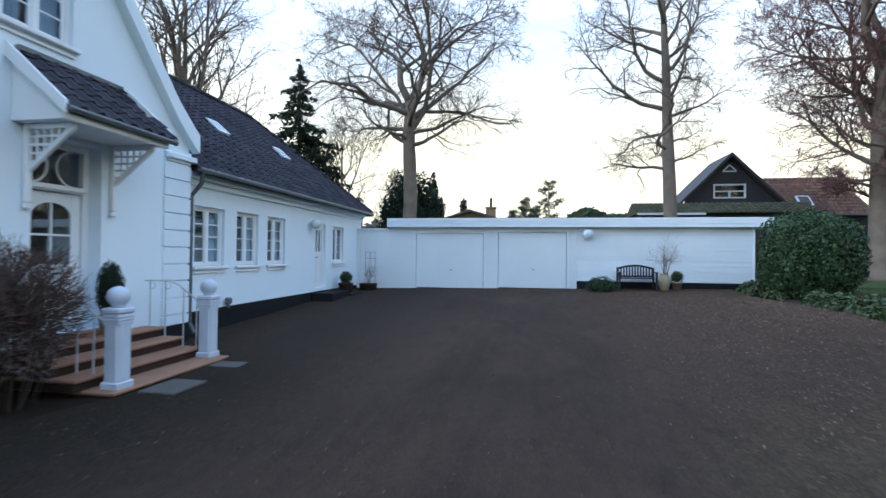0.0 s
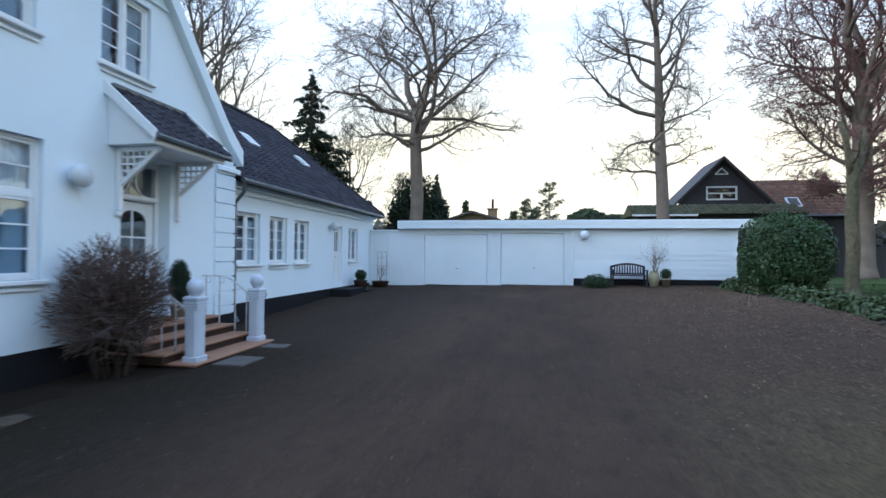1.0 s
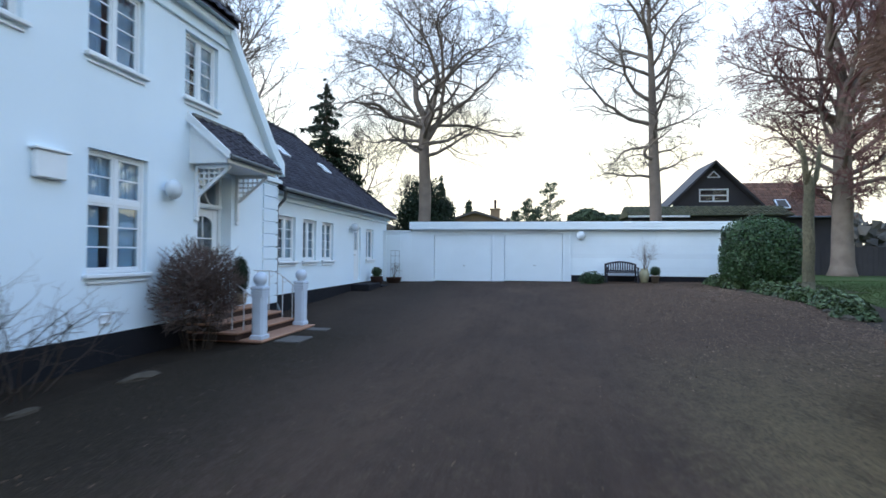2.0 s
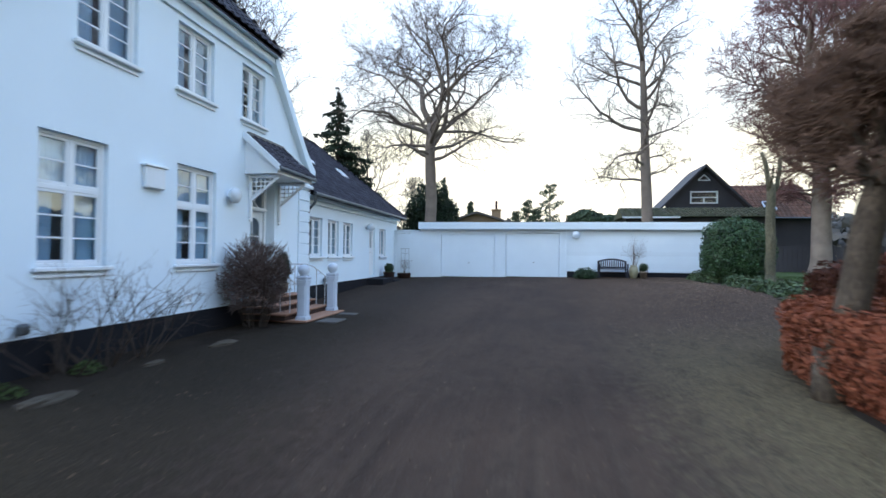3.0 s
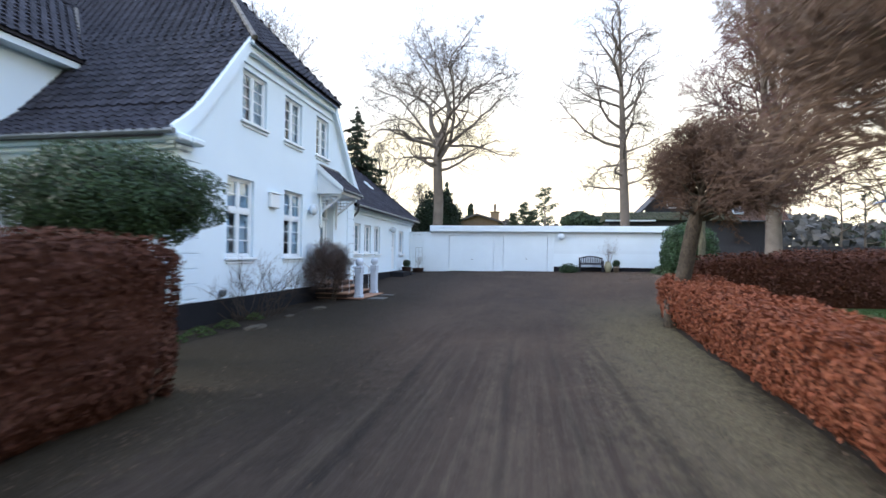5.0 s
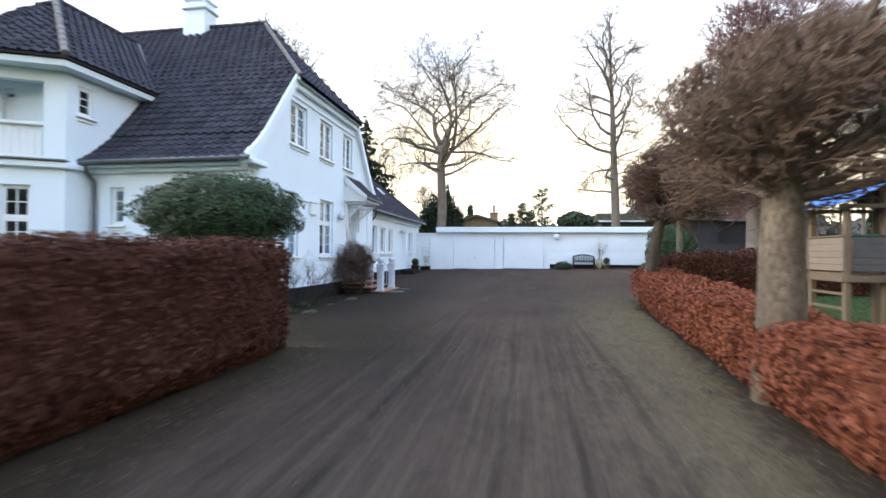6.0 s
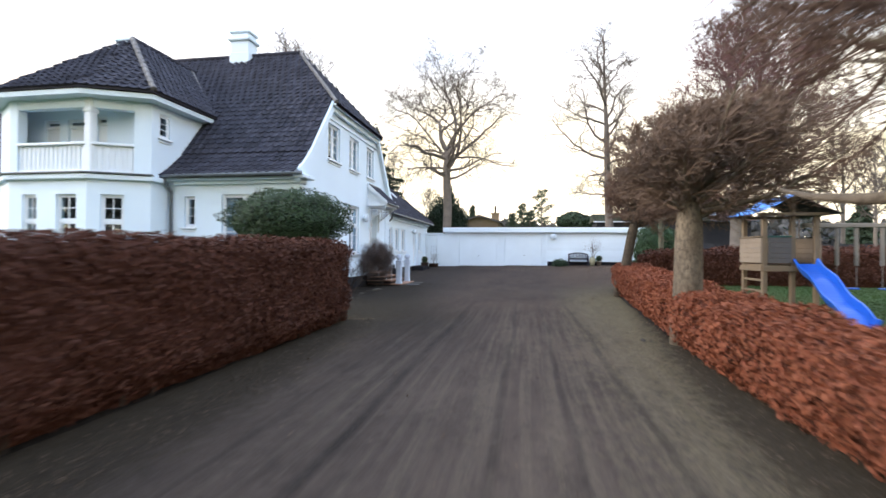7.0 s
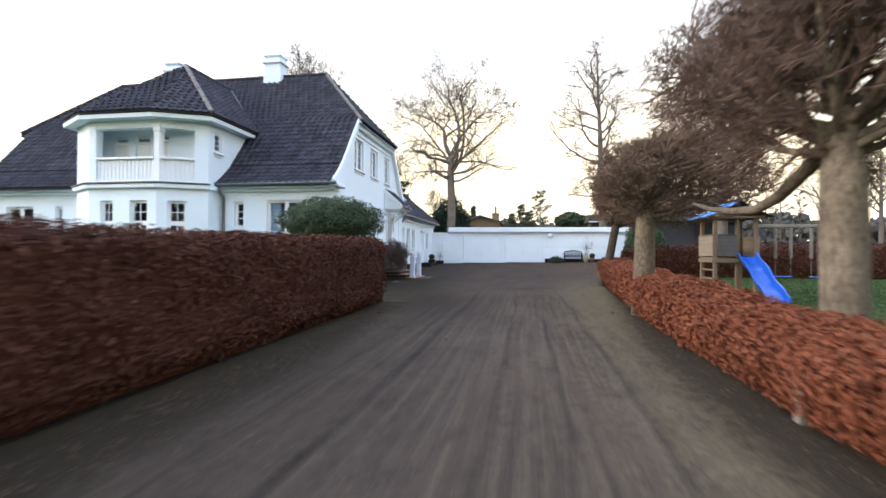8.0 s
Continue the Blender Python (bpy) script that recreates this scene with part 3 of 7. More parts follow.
def sheet(outline, lift, step=0.6, crumb=0.0):
    """A ground sheet inside a polygon of (x, y), following the land."""
    bm = bmesh.new()
    vs = [bm.verts.new((x, y, 0)) for x, y in outline]
    bm.faces.new(vs)
    xs, ys = [p[0] for p in outline], [p[1] for p in outline]
    for lo, hi, axis in ((min(xs), max(xs), 0), (min(ys), max(ys), 1)):
        n = int((hi - lo) / step)
        for i in range(1, n):
            co, no = [0, 0, 0], [0, 0, 0]
            co[axis], no[axis] = lo + (hi - lo) * i / n, 1
            bmesh.ops.bisect_plane(bm, geom=bm.verts[:] + bm.edges[:] + bm.faces[:], plane_co=co, plane_no=no)
    for v in bm.verts:
        wave = noise.noise(Vector((v.co.x * 0.8, v.co.y * 0.8, 3))) * crumb
        v.co.z = land(v.co.x, v.co.y) + lift + wave
    bm.normal_update()
    if sum(face.normal.z for face in bm.faces) < 0:
        bmesh.ops.reverse_faces(bm, faces=bm.faces[:])
    s = Shape()
    bm.verts.index_update()
    s.add([v.co[:] for v in bm.verts], [[v.index for v in face.verts] for face in bm.faces])
    bm.free()
    return s


def ragged(outline, amp, seed, skip=lambda p: False):
    """The outline with a crumbling, uneven edge."""
    out = []
    for (x0, y0), (x1, y1) in zip(outline, outline[1:] + outline[:1]):
        d = Vector((x1 - x0, y1 - y0))
        n = max(1, int(d.length / 0.3))
        nor = Vector((d.y, -d.x)).normalized()
        for i in range(n):
            x, y = x0 + d.x * i / n, y0 + d.y * i / n
            w = 0 if skip((x, y)) else amp * (noise.noise(Vector((x * 0.9, y * 0.9, seed))) + 0.7 * noise.noise(Vector((x * 3.1, y * 3.1, seed))))
            out.append((x + nor.x * w, y + nor.y * w))
    return out


gx = [-2500, -600, -200, -80] + [-40 + i for i in range(81)] + [80, 200, 600, 2500]
gy = [-2500, -600, -200, -80] + [-40 + i for i in range(101)] + [100, 200, 600, 2500]
gs = Shape()
gs.v = [(x, y, land(x, y) - 0.06) for y in gy for x in gx]
gs.f = [(j * len(gx) + i, j * len(gx) + i + 1, (j + 1) * len(gx) + i + 1, (j + 1) * len(gx) + i) for j in range(len(gy) - 1) for i in range(len(gx) - 1)]
solid("ground", gs, GRASS, "green winter lawn running on to the horizon", "lawn", "structure")
DRIVE = [(-3.3, -40), (3.1, -40), (3.1, -12), (3.15, -6), (3.45, 0), (3.7, 1.7), (4.9, 3.2), (6.2, 5.4), (6.75, 7.6), (6.9, 9.6), (6.9, 12.4), (7.0, 16), (7.2, 18.3), (-6.6, 18.3), (-6.6, 8.2),
         (-6.0, 7.6), (-4.8, 7.4), (-4.8, 5.0), (-5.45, 3.1), (-5.15, -0.7), (-5.3, -2.6), (-5.2, -4.6), (-4.2, -5.0), (-3.7, -5.6), (-3.4, -7)]
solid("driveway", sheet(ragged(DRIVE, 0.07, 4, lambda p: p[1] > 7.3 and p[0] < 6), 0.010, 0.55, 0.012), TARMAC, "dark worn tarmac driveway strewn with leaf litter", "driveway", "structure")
BED_L = [(-2.4, -7), (-2.7, -5.0), (-3.4, -3.2), (-4.4, -0.7), (-4.9, 3.1), (-4.5, 5.0), (-6.3, 5.2), (-6.3, -1.4), (-24, -1.4), (-24, -5), (-5, -5), (-5, -40), (-2.35, -40)]
solid("flower_bed", sheet(BED_L, -0.010, 0.8, 0.02), EARTH, "bare dark earth bed along the white house wall", "flower bed", "structure")
BED_R = [(2.3, -40), (4.4, -40), (4.4, -1), (5.0, 2.2), (7.4, 5.0), (8.4, 8.4), (8.6, 12.4), (11.0, 14.2), (11.0, 18.3), (7.2, 18.3), (6.6, 16), (6.4, 12.4), (6.35, 9.6), (5.7, 5.6), (4.4, 3.4), (3.0, 1.7), (2.65, 0), (2.38, -6), (2.3, -12)]
solid("planting_bed", sheet(BED_R, -0.010, 0.8, 0.02), SOIL, "dark earth planting bed beside the drive", "flower bed", "structure")

# ---- the villa ----
GX, WX = -6.38, -6.57          # east faces of the gable and of the wing
S_Y, N_Y, MID = -1.58, 8.25, 3.35
WEST = -22.6
RIDGE = 10.05
villa = thing("villa", (-6.38, 3.35, 0.3), "white rendered villa with dark pantiled half-hipped roof and black plinth", "house")
east, south = facing_east(GX), facing_south(S_Y)


def slope(d):
    """Roof height at d metres in from the eave line, bell-cast at the foot."""
    table = ((-0.45, 4.12), (-0.05, 4.40), (0.45, 4.84), (1.1, 5.62), (1.7, 6.36), (2.3, 7.10), (4.93, 10.05))
    for (a, za), (b, zb) in zip(table, table[1:]):
        if d <= b:
            return za + (zb - za) * (d - a) / (b - a)
    return RIDGE


def gable_top(y):
    d = min(y - S_Y, N_Y - y)
    return min(slope(d) - 0.12, 7.02)


upper = [(0.62, 1.74), (2.70, 3.77), (4.78, 5.77)]
lower = [(0.08, 1.20), (2.74, 3.90)]
holes = [(a, b, 5.07, 6.37) for a, b in upper] + [(a, b, 1.69, 3.63) for a, b in lower] + [(5.20, 6.30, 0.92, 3.72)]
gable = pierced(east, S_Y, N_Y, 0.72, gable_top, holes, 0.38, 0.2)
part("gable_wall", gable, WHITE, villa)
south_holes = [(-10.36, -9.96, 2.5, 3.50), (-9.02, -7.5, 1.7, 3.55), (-20.85, -19.5, 2.2, 3.40), (-18.45, -18.1, 2.2, 3.40)]
part("south_wall", pierced(south, WEST, GX - 0.39, 0.72, 4.12, south_holes, 0.36, 2.0), WHITE, villa)
part("north_wall", Shape().box(WEST, GX - 0.39, N_Y - 0.36, N_Y - 0.002, 0.1, 4.1), WHITE, villa)
part("west_wall", pierced(facing_east(WEST + 0.36), S_Y + 0.37, N_Y - 0.37, 0.1, gable_top, [], 0.36, 0.25), WHITE, villa)
pl = Shape()
pl.box(GX - 0.3, GX + 0.035, S_Y - 0.035, N_Y + 0.03, -0.2, 0.735)
pl.box(WEST - 0.03, GX - 0.31, S_Y - 0.035, S_Y + 0.25, -0.2, 0.735)
part("plinth", pl, TAR, villa, "black tarred plinth")
for (a, b) in upper:
    window(villa, east, a, b, 5.07, 6.37, 2, 4, curtain=0.36)
for (a, b) in lower:
    window(villa, east, a, b, 1.69, 3.63, 2, 5, transom=0.60, curtain=0.31)
window(villa, south, -10.36, -9.96, 2.5, 3.50, 1, 3)
window(villa, south, -9.02, -7.5, 1.7, 3.55, 2, 3, curtain=0.3)
window(villa, south, -20.85, -19.5, 2.2, 3.40, 2, 2)
window(villa, south, -18.45, -18.1, 2.2, 3.40, 1, 2)

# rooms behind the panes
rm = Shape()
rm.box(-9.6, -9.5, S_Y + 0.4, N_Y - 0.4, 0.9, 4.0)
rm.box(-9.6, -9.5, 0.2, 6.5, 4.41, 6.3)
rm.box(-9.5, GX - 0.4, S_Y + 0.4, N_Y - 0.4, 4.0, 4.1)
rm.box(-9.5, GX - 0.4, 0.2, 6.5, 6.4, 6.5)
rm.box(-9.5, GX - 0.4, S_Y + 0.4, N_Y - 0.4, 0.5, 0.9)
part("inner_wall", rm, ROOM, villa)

# rusticated corners
def courses(first):
    """Heights of the joints between the corner blocks, from the plinth to the cornice."""
    joints = [0.75]
    while joints[-1] < 3.9:
        joints.append(first + 0.319 * (len(joints) - 1))
    return [z for z in joints if z < 3.9] + [4.08]


for y0, y1, first in ((S_Y - 0.025, S_Y + 0.68, 0.83), (N_Y - 0.66, N_Y + 0.025, 0.94)):
    zs = courses(first)
    for z0, z1 in zip(zs, zs[1:]):
        part("quoin", Shape().soft_box(GX - 0.3, GX + 0.04, y0, y1, z0, z1 - 0.026, 0.006), WHITE, villa)
zs = courses(0.83)
for z0, z1 in zip(zs, zs[1:]):
    part("quoin", Shape().soft_box(GX - 0.95, GX - 0.301, S_Y - 0.026, S_Y + 0.2, z0, z1 - 0.020, 0.008), WHITE, villa)

# cornice along the south wall, with its returns on the gable
co = Shape()
co.soft_box(WEST - 0.1, GX + 0.10, S_Y - 0.14, S_Y + 0.02, 3.86, 3.98, 0.02)
co.soft_box(WEST - 0.2, GX + 0.34, S_Y - 0.36, S_Y + 0.02, 3.981, 4.12, 0.03)
co.soft_box(GX + 0.002, GX + 0.10, S_Y + 0.021, S_Y + 0.34, 3.86, 3.98, 0.02)
co.soft_box(GX + 0.002, GX + 0.34, S_Y + 0.021, S_Y + 0.42, 3.981, 4.12, 0.03)
part("cornice", co, WHITE, villa)
cn = Shape()
cn.soft_box(GX + 0.002, GX + 0.10, N_Y - 0.66, N_Y + 0.14, 3.86, 3.98, 0.02)
part("cornice", cn, WHITE, villa)

# barge boards on the gable slopes and the board under the half-hip
for sgn in (0, 1):
    bg = Shape()
    ds = [(-0.30, -0.10)[sgn]] + [0.05 + 0.225 * i for i in range(11)]
    for a, b in zip(ds, ds[1:]):
        ya, yb = (S_Y + a, S_Y + b) if sgn == 0 else (N_Y - a, N_Y - b)
        za, zb = slope(a) + 0.06, slope(b) + 0.06
        pts = [(x, y, z) for x in (GX + 0.002, GX + 0.17) for y, z in ((ya, za), (yb, zb), (yb, zb - 0.36), (ya, za - 0.36))]
        bg.add(pts, [(0, 1, 2, 3), (7, 6, 5, 4), (0, 4, 5, 1), (2, 6, 7, 3), (0, 3, 7, 4), (1, 5, 6, 2)])
    part("barge_board", weld(bg), WHITE, villa)
ev = Shape()
ev.soft_box(GX + 0.002, GX + 0.16, S_Y + 2.30, N_Y - 2.30, 6.76, 6.94, 0.02)
ev.soft_box(GX + 0.002, GX + 0.30, S_Y + 2.22, N_Y - 2.22, 6.941, 7.04, 0.02)
ev.soft_box(GX + 0.002, GX + 0.05, S_Y + 2.1, N_Y - 2.1, 6.50, 6.55, 0.01)
part("half_hip_cornice", ev, WHITE, villa)

# roof surfaces
HIP_FOOT, HIP_HEAD = GX + 0.30, -8.85
HIP_Z = 7.02
RIDGE_W = -20.0
BAY_E, BAY_W, BAY_S = -10.90, -16.70, -2.38


def east_edge(z):
    return GX + 0.0 if z < HIP_Z else HIP_FOOT + (HIP_HEAD - HIP_FOOT) * (z - HIP_Z) / (RIDGE - HIP_Z)


def west_edge(z):
    return WEST + 0.1 if z < HIP_Z else WEST - 0.3 + (RIDGE_W - WEST + 0.3) * (z - HIP_Z) / (RIDGE - HIP_Z)


roof = Shape()
ds = [-0.45, -0.2, 0.1, 0.45, 0.8, 1.1, 1.4, 1.7, 2.0, 2.3, 2.9, 3.6, 4.3, 4.93]
for sgn in (0, 1):
    for a, b in zip(ds, ds[1:]):
        if sgn and a < -0.3:
            continue
        za, zb = slope(a), slope(b)
        ya, yb = (S_Y + a, S_Y + b) if sgn == 0 else (N_Y - a, N_Y - b)
        runs = [(None, None)] if sgn or a > 1.65 else [(None, BAY_W), (BAY_E, None)]
        for w, e in runs:
            xa0, xb0 = (west_edge(za), west_edge(zb)) if w is None else (w, w)
            xa1, xb1 = (east_edge(za), east_edge(zb)) if e is None else (e, e)
            pts = [(xa0, ya, za), (xa1, ya, za), (xb1, yb, zb), (xb0, yb, zb)]
            pts += [(x, y, z - 0.10) for x, y, z in pts]
            roof.add(pts, [(0, 1, 2, 3), (7, 6, 5, 4), (0, 4, 5, 1), (1, 5, 6, 2), (2, 6, 7, 3), (3, 7, 4, 0)])
for x0, x1, sg in ((HIP_FOOT, HIP_HEAD, 1), (WEST - 0.3, RIDGE_W, -1)):
    ys, yn = S_Y + 2.2, N_Y - 2.2
    pts = [(x0, ys, HIP_Z), (x0, yn, HIP_Z), (x1, MID, RIDGE), (x0, ys, HIP_Z - 0.1), (x0, yn, HIP_Z - 0.1), (x1, MID, RIDGE - 0.1)]
    roof.add(pts, [(0, 1, 2), (5, 4, 3), (0, 3, 4, 1), (1, 4, 5, 2), (2, 5, 3, 0)])
main_roof = part("roof", weld(roof), TILES, villa, "dark grey pantiled roof")


def pantile(width, length, lift):
    """One S-shaped tile: u across, v up the slope, w out of it."""
    s = Shape()
    prof = ((0.0, 0.012), (0.28, 0.0), (0.55, 0.010), (0.75, 0.045), (0.90, 0.050), (1.06, 0.016))
    for v, up in ((0.0, lift), (length * 1.12, 0.004)):
        s.v += [(width * u, v, w + up) for u, w in prof]
    s.v += [(width * u, 0.0, w + lift - 0.022) for u, w in prof]
    n = len(prof)
    s.f = [(i, i + 1, n + i + 1, n + i) for i in range(n - 1)] + [(2 * n + i, 2 * n + i + 1, i + 1, i) for i in range(n - 1)]
    return s


TW, TL = 0.27, 0.265
one_tile = pantile(TW, TL, 0.032)
tile_mesh = one_tile.mesh("tile", TILE)


def lay(owner, rest, first, left, right, rows, near):
    """Lay tiles row by row. rows: (point at u = 0, up-slope unit vector, across unit vector, left u, right u); near: where single tiles are set."""
    count = 0
    for p, upv, acr, u0, u1 in rows:
        w = acr.cross(upv)
        m3 = Matrix((acr, upv, w)).transposed().to_4x4()
        u = u0
        while u + TW * 0.6 < u1:
            at = p + acr * u
            m = Matrix.Translation(at + w * 0.01) @ m3
            if near(at) and count < 300:
                t = new("tile", tile_mesh)
                t.parent = owner
                t.matrix_basis = Matrix.Translation(-ORIGIN[owner.name]) @ m
                count += 1
            else:
                rest.add([m @ Vector(q) for q in one_tile.v], one_tile.f)
            u += TW


def up_rows(d0, d1, yfun, zfun, edges, acr, sign):
    """Rows of tiles up a curved slope between d0 and d1."""
    rows, d = [], d0
    while d < d1 - 0.05:
        e = d + 0.05
        tang = Vector((0, yfun(e) - yfun(d), zfun(e) - zfun(d))).normalized()
        p = Vector((0, yfun(d), zfun(d)))
        for lo, hi in edges(d, zfun(d)):
            if sign > 0:
                rows.append((p, tang, acr, lo, hi))
            else:
                rows.append((p, tang, acr, -hi, -lo))
        d += TL * abs(tang.y)
    return rows


def south_edges(d, z):
    if d > 1.75:
        return [(west_edge(z), east_edge(z))]
    return [(west_edge(z), BAY_W), (BAY_E, east_edge(z))]


rest = Shape()
rows = up_rows(-0.48, 4.86, lambda d: S_Y + d, slope, south_edges, Vector((1, 0, 0)), 1)
lay(main_roof, rest, 0, 0, 0, rows, lambda p: p.x > -9.6 and p.z < 6.9)
rows = up_rows(-0.2, 4.86, lambda d: N_Y - d, slope, lambda d, z: [(max(west_edge(z), -14), east_edge(z))], Vector((-1, 0, 0)), -1)
lay(main_roof, rest, 0, 0, 0, rows, lambda p: False)
# half-hip
hip_up = Vector((HIP_HEAD - HIP_FOOT, 0, RIDGE - HIP_Z))
hl = hip_up.length
hip_up.normalize()
rows = []
k = 0.0
while k < hl - 0.2:
    f = k / hl
    rows.append((Vector((HIP_FOOT, 0, HIP_Z)) + hip_up * (k - 0.03), hip_up, Vector((0, 1, 0)), S_Y + 2.2 + (MID - S_Y - 2.2) * f, N_Y - 2.2 - (N_Y - 2.2 - MID) * f))
    k += TL
lay(main_roof, rest, 0, 0, 0, rows, lambda p: False)
tagged(part("pantile_field", rest, TILES, main_roof), kind="stuff")


def ridge_run(owner, a, b, mat, r=0.11, name="ridge_tile"):
    a, b = Vector(a), Vector(b)
    n = max(1, int((b - a).length / 0.38))
    s = Shape()
    for i in range(n):
        p, q = a.lerp(b, i / n), a.lerp(b, (i + 1.06) / n)
        s.tube([p, q], [r * 1.08, r * 0.92], 8)
    return part(name, s, mat, owner)


ridge_run(main_roof, (RIDGE_W, MID, RIDGE + 0.03), (HIP_HEAD, MID, RIDGE + 0.03), TILES)
for y in (S_Y + 2.2, N_Y - 2.2):
    ridge_run(main_roof, (HIP_FOOT, y, HIP_Z + 0.05), (HIP_HEAD, MID, RIDGE + 0.04), MORTAR, 0.07, "hip_tile")
ridge_run(main_roof, (WEST - 0.3, S_Y + 2.2, HIP_Z + 0.05), (RIDGE_W, MID, RIDGE + 0.04), TILES, 0.09, "hip_tile")

# chimneys
for cx, cy, top, w in ((-11.45, MID, 11.1, 0.42), (-15.5, 1.6, 10.3, 0.34)):
    ch = Shape()
    ch.soft_box(cx - w, cx + w, cy - w * 0.8, cy + w * 0.8, 8.6, top - 0.45, 0.02)
    ch.soft_box(cx - w - 0.03, cx + w + 0.03, cy - w * 0.8 - 0.03, cy + w * 0.8 + 0.03, 8.6, top - 0.95, 0.02)
    ch.soft_box(cx - w - 0.09, cx + w + 0.09, cy - w * 0.8 - 0.09, cy + w * 0.8 + 0.09, top - 0.449, top - 0.33, 0.03)
    ch.soft_box(cx - w + 0.02, cx + w - 0.02, cy - w * 0.8 + 0.02, cy + w * 0.8 - 0.02, top - 0.329, top - 0.12, 0.02)
    ch.soft_box(cx - w - 0.05, cx + w + 0.05, cy - w * 0.8 - 0.05, cy + w * 0.8 + 0.05, top - 0.119, top, 0.03)
    part("chimney", ch, WHITE, villa, "white rendered chimney with stepped cap")

# gutter and downpipes
gt = Shape()
gt.tube([(BAY_E + 0.1, S_Y - 0.46, 4.10), (GX + 0.3, S_Y - 0.46, 4.12)], 0.06, 8)
part("gutter", gt, ZINC, villa)
dp = Shape()
dp.tube([(BAY_E + 0.12, S_Y - 0.42, 4.05), (BAY_E + 0.12, S_Y - 0.30, 3.85), (BAY_E + 0.12, S_Y - 0.08, 3.65), (BAY_E + 0.12, S_Y - 0.08, 0.4)], 0.05, 8)
part("downpipe", dp, ZINC, villa, "grey zinc downpipe")
dq = Shape()
dq.tube([(WX + 0.36, N_Y + 0.20, 3.72), (WX + 0.30, N_Y + 0.24, 3.5), (WX + 0.09, N_Y + 0.22, 3.25), (WX + 0.09, N_Y + 0.22, 0.7), (WX + 0.2, N_Y + 0.22, 0.5)], 0.045, 8)
part("downpipe", dq, ZINC, villa, "grey zinc downpipe")

# ---- bay with loggia on the south front ----
BOW = [Vector((-16.54, BAY_S)), Vector((-15.17, -3.20)), Vector((-12.37, -3.20)), Vector((BAY_E, BAY_S))]


def face_between(p, q):
    """u runs from p to q, v up, w outwards."""
    d = (q - p).normalized()
    return Matrix(((d.x, 0, d.y, p.x), (d.y, 0, -d.x, p.y), (0, 1, 0, 0), (0, 0, 0, 1)))


bow_faces = [(face_between(p, q), (q - p).length) for p, q in zip(BOW, BOW[1:])]
bow_windows = ([], [(0.50, 1.02), (1.72, 2.44)], [(0.36, 0.98)])
st, fl = Shape(), Shape()
for (fm, length), wins in zip(bow_faces, bow_windows):
    part("bay_wall", pierced(fm, 0.0, length, 0.3, 4.0, [(a, b, 1.9, 3.42) for a, b in wins], 0.3, 3), WHITE, villa)
    for a, b in wins:
        window(villa, fm, a, b, 1.9, 3.42, 1, 4, transom=0.46, split=True)
    st.soft_box(-0.06, length + 0.06, 3.86, 4.02, 0.002, 0.14, 0.02, fm)
    fl.soft_box(-0.08, length + 0.08, 4.022, 4.075, -0.1, 0.2, 0.015, fm)
part("inner_wall", Shape().box(-16.0, -11.3, -1.9, -1.85, 1.0, 3.9), DIM_ROOM, villa)
part("bay_wall", pierced(facing_east(BAY_E - 0.002), BAY_S + 0.004, 1.4, 0.3, 6.3, [(-2.05, -1.6, 5.32, 6.08)], 0.3, 1.0), WHITE, villa)
part("bay_wall", Shape().box(BOW[0].x + 0.002, BOW[0].x + 0.30, BAY_S + 0.004, 1.4, 0.3, 6.3), WHITE, villa)
st.soft_box(BAY_E + 0.002, BAY_E + 0.14, BAY_S - 0.10, S_Y - 0.4, 3.862, 4.018, 0.02)
part("string_course", st, WHITE, villa)
part("flashing", fl, ZINC, villa)
floor_plan = [(BAY_E - 0.05, 0.5), (BAY_E - 0.05, BAY_S + 0.05), (-12.4, -3.12), (-15.14, -3.12), (-16.48, BAY_S + 0.05), (-16.48, 0.5)]
part("loggia_floor", Shape().add([(*p, z) for z in (3.95, 4.05) for p in floor_plan],
     [(5, 4, 3, 2, 1, 0), (6, 7, 8, 9, 10, 11)] + [(i, (i + 1) % 6, (i + 1) % 6 + 6, i + 6) for i in range(6)]), WHITE, villa)
# upper storey: solid piers, pillar at the bend, balustrade, lintel and back wall
south_west, south_front, south_east = (m for m, _ in bow_faces)
SE_L, FR_L = bow_faces[2][1], bow_faces[1][1]
part("bay_wall", pierced(south_west, 0.0, bow_faces[0][1], 4.076, 6.3, [], 0.3, 3), WHITE, villa)
part("bay_wall", pierced(south_front, 0.0, 0.30, 4.076, 6.3, [], 0.3, 3), WHITE, villa)
part("bay_wall", pierced(south_east, 1.22, SE_L, 4.076, 6.3, [], 0.3, 3), WHITE, villa)
LOG_Y = -2.25
loggia_doors = ((-14.98, -14.40, 5.96), (-14.09, -13.44, 5.96), (-13.02, -12.62, 6.02))
part("loggia_wall", pierced(facing_south(LOG_Y), BOW[0].x + 0.301, BAY_E - 0.31, 4.06, 6.3, [(a, b, 4.09, z1) for a, b, z1 in loggia_doors], 0.2, 3), WHITE, villa)
